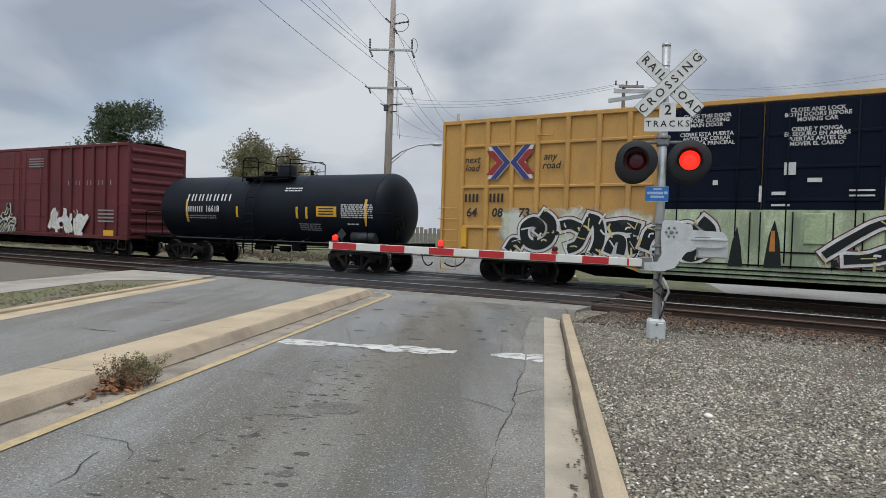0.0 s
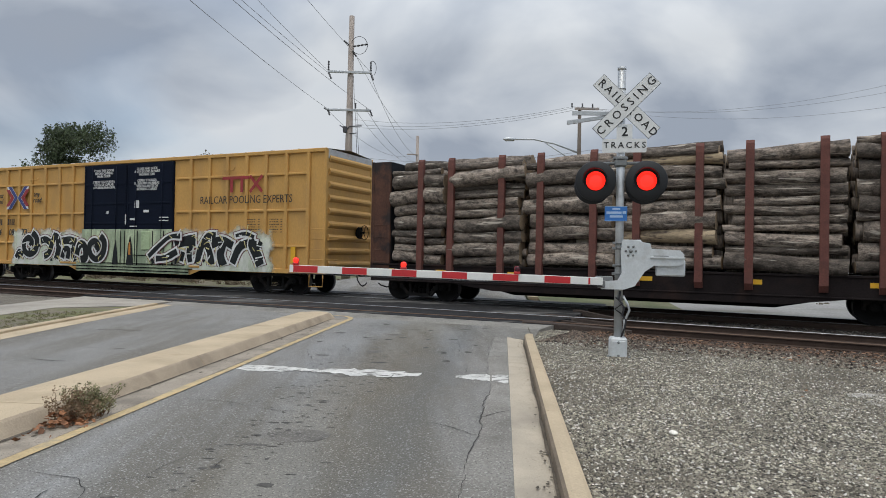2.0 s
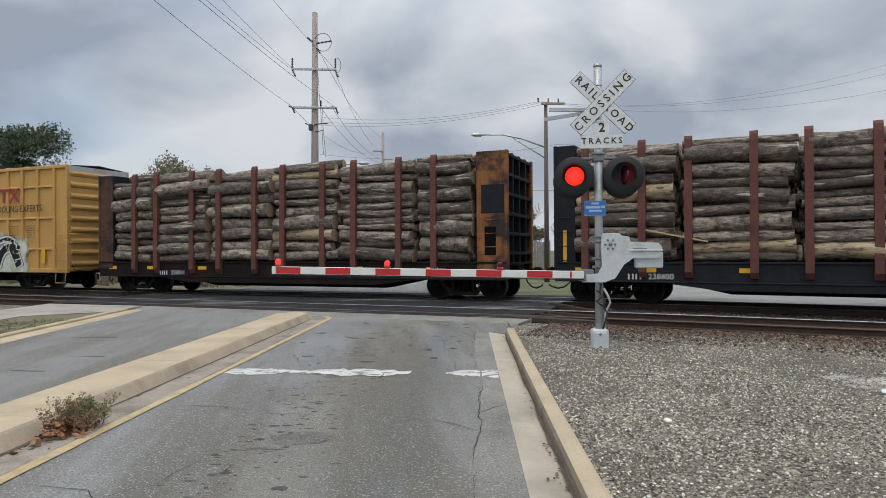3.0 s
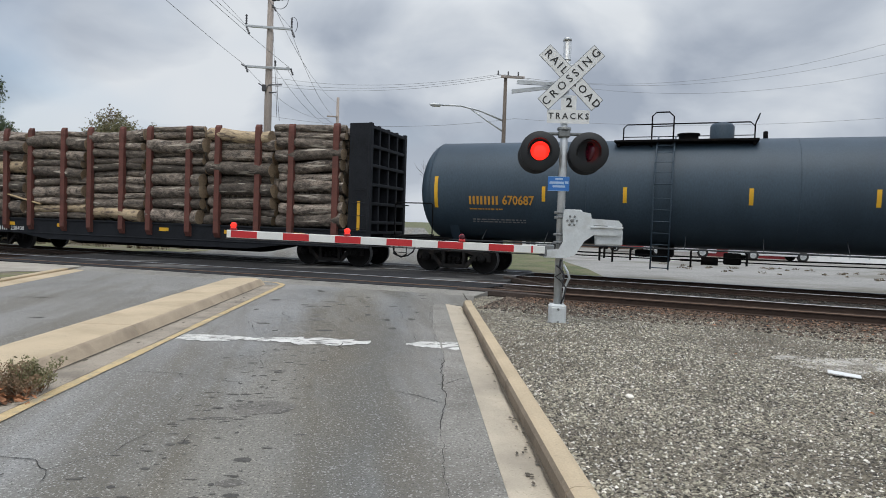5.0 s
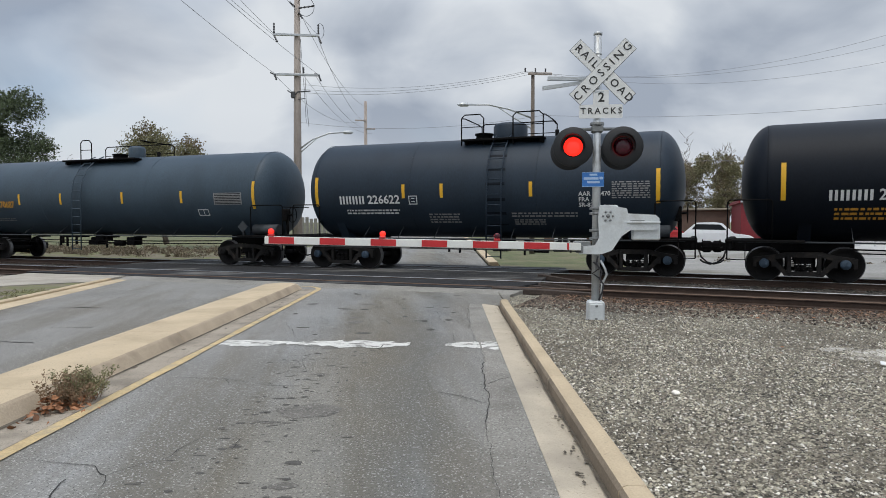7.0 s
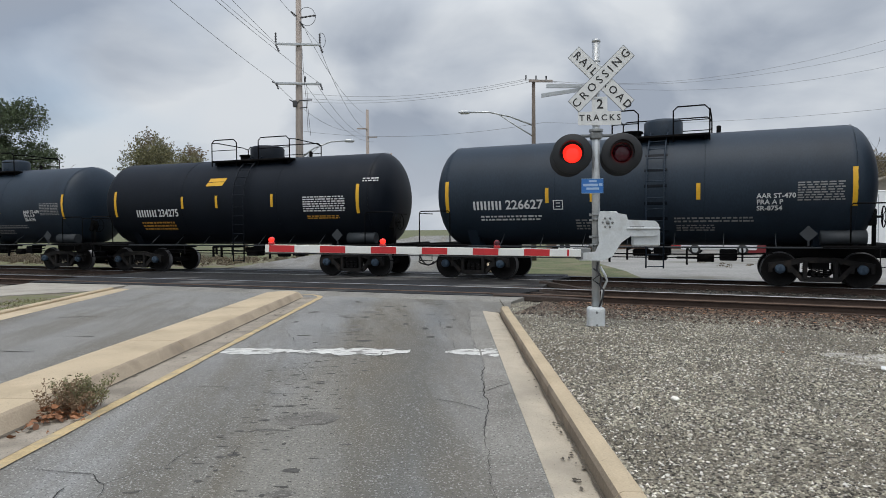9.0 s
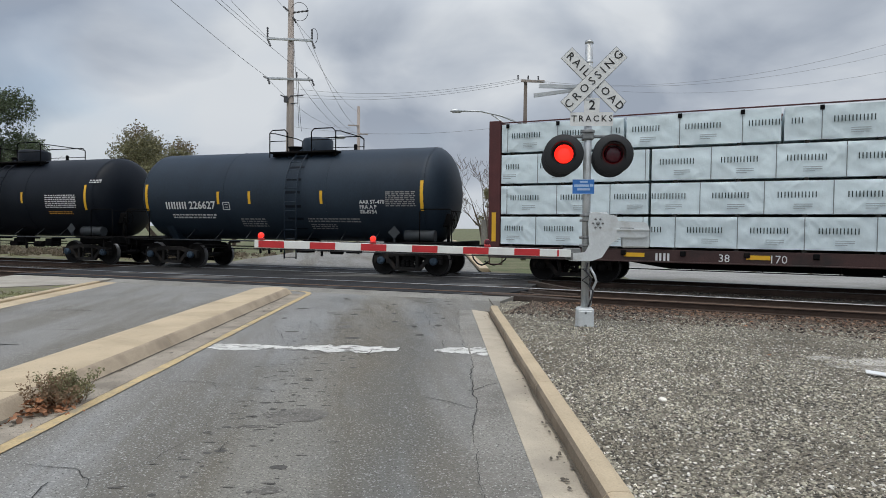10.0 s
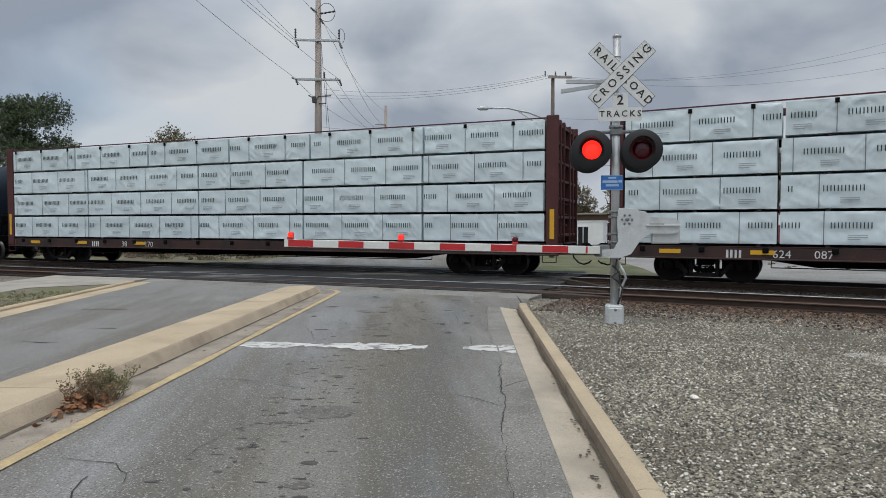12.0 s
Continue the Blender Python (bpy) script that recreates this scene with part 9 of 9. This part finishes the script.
def build_background():
    # a red shop, with a sign and a dark window band
    b = building("shop", "low red shop with a dark window band and white sign", 3.1, 8.2, 45, 53, 2.85, shop_red, roof=shop_red, roof_h=0.22, over=0.15)
    bm = BM()
    box(bm, -2.6, 2.7, -0.2, -0.16, 2.9, 3.06, 0.01)
    part("fascia", bm, print_grey, b, "pale edge of the roof")
    bm = BM()
    box(bm, -0.7, 2.4, -0.03, -0.004, 1.1, 2.35)
    part("window", bm, window_dark, b)
    bm = BM()
    box(bm, -2.15, -1.5, -0.05, -0.004, 1.72, 2.35, 0.005)
    part("sign", bm, shop_white, b, "blank white sign")
    # a long low brown building beyond it
    b = building("building", "long low brown brick building with a flat roof", -11, 3.0, 53, 62, 2.55, brick_brown, roof=roof_tan, roof_h=0.14, over=0.3)
    for x in (-5.2, -3.2, 0.9, 2.6):
        opening(b, x, 1.1, 0.5, 1.9, shop_white)
    # a white trailer-like wall to its side and a gabled house behind
    b = building("storage_unit", "plain white box-shaped storage unit", 8.1, 19, 44, 47, 3.7, shop_white, roof_h=0.08, over=0.02)
    bm = BM()
    for k in range(11):
        box(bm, -5.4 + k, -5.36 + k, -0.02, -0.002, 0.25, 3.55)
    part("panel_seam", bm, print_grey, b)
    h = thing("house", "far house with a tan gabled roof", "house", Matrix.Translation(trk_line(16.0, 64, -0.1)) @ pose(0, 0, 0, 0, 0, TRACK_YAW))
    bm = BM()
    box(bm, -3, 3, 0, 7, 0, 4.6, 0.02)
    prism(bm, [(-3, 4.6), (3, 4.6), (0, 5.9)], (0, 0, 0), (1, 0, 0), (0, 0, 1), (0, 1, 0), 7)
    part("wall", bm, pale_concrete, h)
    for s in (-1, 1):
        bm = BM()
        quads(bm, [(0, -0.4, 6.06), (s * 3.4, -0.4, 4.6), (s * 3.4, 7.4, 4.6), (0, 7.4, 6.06), (0, -0.4, 5.9), (s * 3.4, -0.4, 4.44), (s * 3.4, 7.4, 4.44), (0, 7.4, 5.9)], [(0, 1, 2, 3), (4, 5, 6, 7), (0, 1, 5, 4), (1, 2, 6, 5), (2, 3, 7, 6)])
        part("roof", bm, roof_tan, h)
    parked_car("white hatchback parked before the red shop", 6.6, 42, 12, car_white)
    parked_car("white car parked by the brown building", 1.6, 43, -6, car_white, 4.3, 1.62)
    parked_car("red car parked by the brown building", -1.2, 47, 0, car_red, 4.3, 1.5)
    # a white box and a board fence under the bare tree
    b = building("shed", "small white shed with dark openings", -8.9, -6.9, 46, 48, 1.95, shop_white, roof_h=0.08, over=0.05)
    opening(b, -0.4, 0.7, 0.3, 1.6, shop_white)
    f = thing("fence", "grey weathered board fence", "fence", Matrix.Translation(trk_line(-11.5, 44, -0.1)) @ pose(0, 0, 0, 0, 0, TRACK_YAW))
    rng = random.Random(4)
    for k in range(16):
        bm = BM()
        box(bm, -1.6 + 0.2 * k, -1.43 + 0.2 * k, -0.02, 0.02, 0.0, 2.3 + rng.uniform(-0.05, 0.05), 0.005)
        part("board", bm, chain_link, f)
    f = thing("fence", "low grey fence beyond the road", "fence", Matrix.Translation(trk_line(-27.5, 46, -0.1)) @ pose(0, 0, 0, 0, 0, TRACK_YAW))
    for k in range(14):
        bm = BM()
        box(bm, -2.6 + 0.4 * k, -2.3 + 0.4 * k, -0.02, 0.02, 0.0, 2.0 + rng.uniform(-0.1, 0.1), 0.005)
        part("board", bm, chain_link, f)
    # the row of autumn trees, with bare ones among them
    for k, (u, lat, h, w, leaf, seed) in enumerate(((-12.5, 66, 6.4, 6.5, leaf_brown, 40), (-7.5, 68, 6.8, 7.0, leaf_olive, 41), (-2.6, 66, 7.8, 7.5, leaf_olive, 42), (2.6, 67, 8.8, 7.5, leaf_olive, 43), (7.4, 68, 9.4, 8.0, leaf_brown, 44), (12.4, 67, 9.0, 7.5, leaf_brown, 45), (18.0, 68, 8.8, 8.5, leaf_brown, 46), (24.5, 68, 8.4, 8.5, leaf_olive, 47), (-18.5, 70, 6.2, 6.5, leaf_olive, 49), (5.0, 70, 8.6, 7.5, leaf_brown, 50), (10.0, 70, 8.8, 7.5, leaf_olive, 51), (15.2, 70, 8.4, 7.5, leaf_brown, 52), (21.2, 70, 8.6, 8.0, leaf_brown, 53), (0.0, 70, 7.6, 7.0, leaf_brown, 54), (28.0, 69, 8.4, 8.0, leaf_brown, 55))):
        p = trk_line(u, lat)
        tree("brown-green autumn tree in a row behind the lot", p.x, p.y, h, w, seed, leaf, 30000, 0.085, low=0.16, group="autumn trees behind the lot", z=-0.3, thin=0 if 2 <= k <= 3 else (16, 0, 22)[k % 3])
    for u, lat, h, seed in ((6.2, 62, 11.2, 60), (0.5, 63, 9.6, 61), (15.0, 63, 11.4, 62), (20.0, 62, 12.0, 63), (-12.1, 43.5, 8.0, 64), (-17.5, 60, 9.8, 65), (10.0, 64, 11.8, 66), (3.4, 64, 10.6, 67), (12.6, 65, 11.0, 68), (17.4, 64, 11.6, 69), (23.5, 64, 11.6, 70), (-1.8, 65, 9.0, 71)):
        p = trk_line(u, lat)
        tree("bare tree with thin grey branches", p.x, p.y, h, 5, seed, leaf_brown, trunk=0.16, bare=True, group="bare trees", z=-0.3, spread=0.8)
    po = thing("utility_pole", "thin grey pole beside the white unit", "utility pole", Matrix.Translation(trk_line(8.2, 46, -0.2)), group="utility poles")
    bm = BM()
    tube(bm, [(0, 0, 0), (0, 0, 5.6)], [0.07, 0.05], 8)
    part("pole", bm, galv, po)
    # low scrub and dry weeds on the strip behind the tracks
    rng = random.Random(70)
    cents = []
    for _ in range(120):
        p = trk_line(rng.uniform(0, 40), rng.uniform(27.0, 33.0), -0.05)
        cents.append((p, rng.uniform(0.06, 0.22)))
    vs, fs = leaf_cloud(rng, cents, 9000, 0.03, 0.5)
    for _ in range(900):
        p = trk_line(rng.uniform(-70, -20.5), rng.uniform(24.0, 31.0), 0.0)
        cents.append((p, rng.uniform(0.12, 0.4)))
    more, add = leaf_cloud(rng, cents[120:], 60000, 0.05, 0.9)
    fs += [tuple(len(vs) + i for i in t) for t in add]
    vs += more
    me = bpy.data.meshes.new("dry_weeds"); me.from_pydata(vs, [], fs); me.materials.append(dry_scrub)
    tagged(new("dry_weeds", me), "low dry weeds behind the tracks", "weeds", "", "stuff")
    cents = []
    for _ in range(700):
        f = rng.random()
        p = rd(-8.95 - 1.2 * f * rng.random() - 0.055 * 0, rng.uniform(2, 14.5), 0.06)
        p = rd(-8.5 - 0.085 * (p.dot(RY) - 4) - 1.5 * rng.random() ** 1.3 - 0.1, p.dot(RY), 0.065)
        cents.append((p, rng.uniform(0.03, 0.09)))
    vs, fs = leaf_cloud(rng, cents, 16000, 0.014, 0.7)
    me = bpy.data.meshes.new("verge_weeds"); me.from_pydata(vs, [], fs); me.materials.append(weed_leaf)
    tagged(new("verge_weeds", me), "short dry weeds on the verge", "weeds", "", "stuff")


def build_litter():
    # a pale crumpled board on the gravel, with a pale dusty patch, fallen leaves and one white rock
    rng = random.Random(90)
    bm = BM()
    box(bm, -0.16, 0.16, -0.05, 0.05, 0, 0.014, 0.004)
    bm.transform(pose(0, 0, 0, 8, 4, -38))
    ob = tagged(part("litter", bm, sign_white), "crumpled white piece of litter on the gravel", "litter")
    p = rd(4.2, 6.95)
    ob.matrix_world = Matrix.Translation((p.x, p.y, gravel_height(p.x, p.y) + 0.03))
    bm = BM()
    bmesh.ops.create_icosphere(bm, subdivisions=2, radius=0.038)
    for v in bm.verts:
        v.co *= 1 + 0.35 * noise.noise(v.co * 18)
        v.co.z *= 0.6
    ob = tagged(part("rock", bm, pale_stone_mat), "white fist-sized rock on the gravel", "rock")
    ob.matrix_world = Matrix.Translation((2.35, 5.55, gravel_height(2.35, 5.55) + 0.02))
    # pale dust spread over the stones beside it
    bm = BM()
    for x, y, w, h in ((4.85, 7.7, 0.75, 0.45), (4.45, 7.3, 0.3, 0.3), (5.3, 7.45, 0.5, 0.35), (4.2, 8.05, 0.25, 0.14)):
        n = 22
        ph = rng.uniform(0, 6.28)
        mid = rd(x, y)
        vs = []
        for k in range(n):
            a = 6.2832 * k / n
            r = 1 + 0.2 * math.sin(2 * a + ph) + 0.13 * math.sin(5 * a + 2 * ph) + rng.uniform(-0.08, 0.08)
            q = rd(x + w * r * math.cos(a), y + h * r * math.sin(a))
            vs.append(bm.verts.new((q.x, q.y, gravel_height(q.x, q.y) + 0.002)))
        top = bm.verts.new((mid.x, mid.y, gravel_height(mid.x, mid.y) + 0.012))
        for k in range(n):
            bm.faces.new((vs[k], vs[(k + 1) % n], top))
    setting("dust_patch", bm, dust_mat, "pale dusty patch on the gravel", "gravel", "stuff")
    vs, fs = [], []
    for _ in range(330):
        y = rng.uniform(4, 13.5)
        p = rd(1.2 + rng.random() * 8.5, y)
        l = lat_of(p)
        if l > 14 or rng.random() > (0.1 if l < 11.5 else 1.0):
            continue
        s = rng.uniform(0.015, 0.034)
        a = rng.uniform(0, 6.28)
        z = gravel_height(p.x, p.y) + 0.02
        o = len(vs)
        for k in range(5):
            vs.append((p.x + s * math.cos(a + 1.256 * k) * rng.uniform(0.6, 1.2), p.y + s * math.sin(a + 1.256 * k) * rng.uniform(0.6, 1.2), z + rng.uniform(0, 0.02)))
        fs.append(tuple(range(o, o + 5)))
    me = bpy.data.meshes.new("fallen_leaves"); me.from_pydata(vs, [], fs); me.materials.append(dead_leaf)
    tagged(new("fallen_leaves", me), "brown fallen leaves strewn over the gravel", "leaves", "", "stuff")
    vs, fs = [], []
    for _ in range(3600):
        p = trk(-3.0 + 20 * rng.random() ** 1.2, 14.25 - 1.1 * rng.random() ** 1.7)
        s, a = rng.uniform(0.012, 0.042), rng.uniform(0, 6.28)
        z = gravel_height(p.x, p.y) + 0.03
        o = len(vs)
        for k in range(5):
            vs.append((p.x + s * math.cos(a + 1.256 * k) * rng.uniform(0.5, 1.2), p.y + s * math.sin(a + 1.256 * k) * rng.uniform(0.5, 1.2), z + rng.uniform(0, 0.03)))
        fs.append(tuple(range(o, o + 5)))
    me = bpy.data.meshes.new("track_debris"); me.from_pydata(vs, [], fs); me.materials.append(debris_mat)
    tagged(new("track_debris", me), "rust-brown bark and leaf bits along the near rail", "debris", "", "stuff")


# ---- movement ----
def motions():
    times = [0.25 * k for k in range(49)]
    for ob, u, lat, z, *tilt in RIDERS:
        rows = []
        for t in times:
            o, d, mid = car_frame(u, t)
            at = o + d * (u - mid) + Vector((-d.y, d.x, 0)) * (lat - TRAIN_LAT) + Vector((0, 0, z))
            rows.append((t, Matrix.Translation(at) @ pose(0, 0, 0, 0, tilt[0] if tilt else 0, math.degrees(math.atan2(d.y, d.x)))))
        walk(ob, rows)
    steps = [k / 30 for k in range(361)]
    for ob, w in SPINNERS:
        walk(ob, [(t, Matrix.Translation((w, 0, 0.427)) @ Matrix.Rotation(shift(t) / 0.427, 4, "Y")) for t in steps])
    for ob, rest, first, spans in FLIPPERS:
        rows, changes = [], []
        for a, c in spans:
            changes += [(t, on) for t, on in ((a, first), (c, not first)) if t > 0.02]
        state = first if spans[0][0] < 0 else not first
        rows.append((0.0, rest @ Matrix.Rotation(0 if state else math.pi, 4, "Z")))
        ang = 0 if state else math.pi
        for t, on in changes:
            if t > 11.95:
                break
            # the lamp that comes on turns a little ahead of the one that goes out
            lead = 0.0 if t == 2.5 else 0.1 if on else 0.0 if t == 2.0 else 0.0667
            for k, f in enumerate((0.0, 1 / 3, 2 / 3, 1.0)):
                rows.append((round(t * 30) / 30 - lead + k / 30, rest @ Matrix.Rotation(ang + math.pi * f, 4, "Z")))
            ang += math.pi
        rows = [r for r in rows if r[0] > 0.001 or r is rows[0]]
        rows.append((12.0, rest @ Matrix.Rotation(ang, 4, "Z")))
        walk(ob, rows)


build_ground()
build_gravel()
build_track()
build_tank_cars()
build_box_cars()
build_log_cars()
build_lumber_cars()
build_signal()
build_poles()
build_plants()
build_background()
build_litter()
stones("ballast_stones", ballast_stone_mat, 26000, 51, lambda r: r.uniform(0.015, 0.04), side_ballast, "loose grey ballast stones between and beside the rails")
stones("shoulder_stones", rusty_stone_mat, 15000, 55, lambda r: 0.015 + 0.03 * r.random() ** 1.6, shoulder, "coarse loose stones along the near track")
stones("gravel_stones", stone_mat, 125000, 52, lambda r: 0.005 + 0.017 * r.random() ** 1.8, near_gravel, "loose grey gravel stones beside the road")
stones("pale_gravel_stones", pale_stone_mat, 30000, 53, lambda r: 0.004 + 0.016 * r.random() ** 2, open_gravel, "scattered pale gravel stones beside the road")
motions()
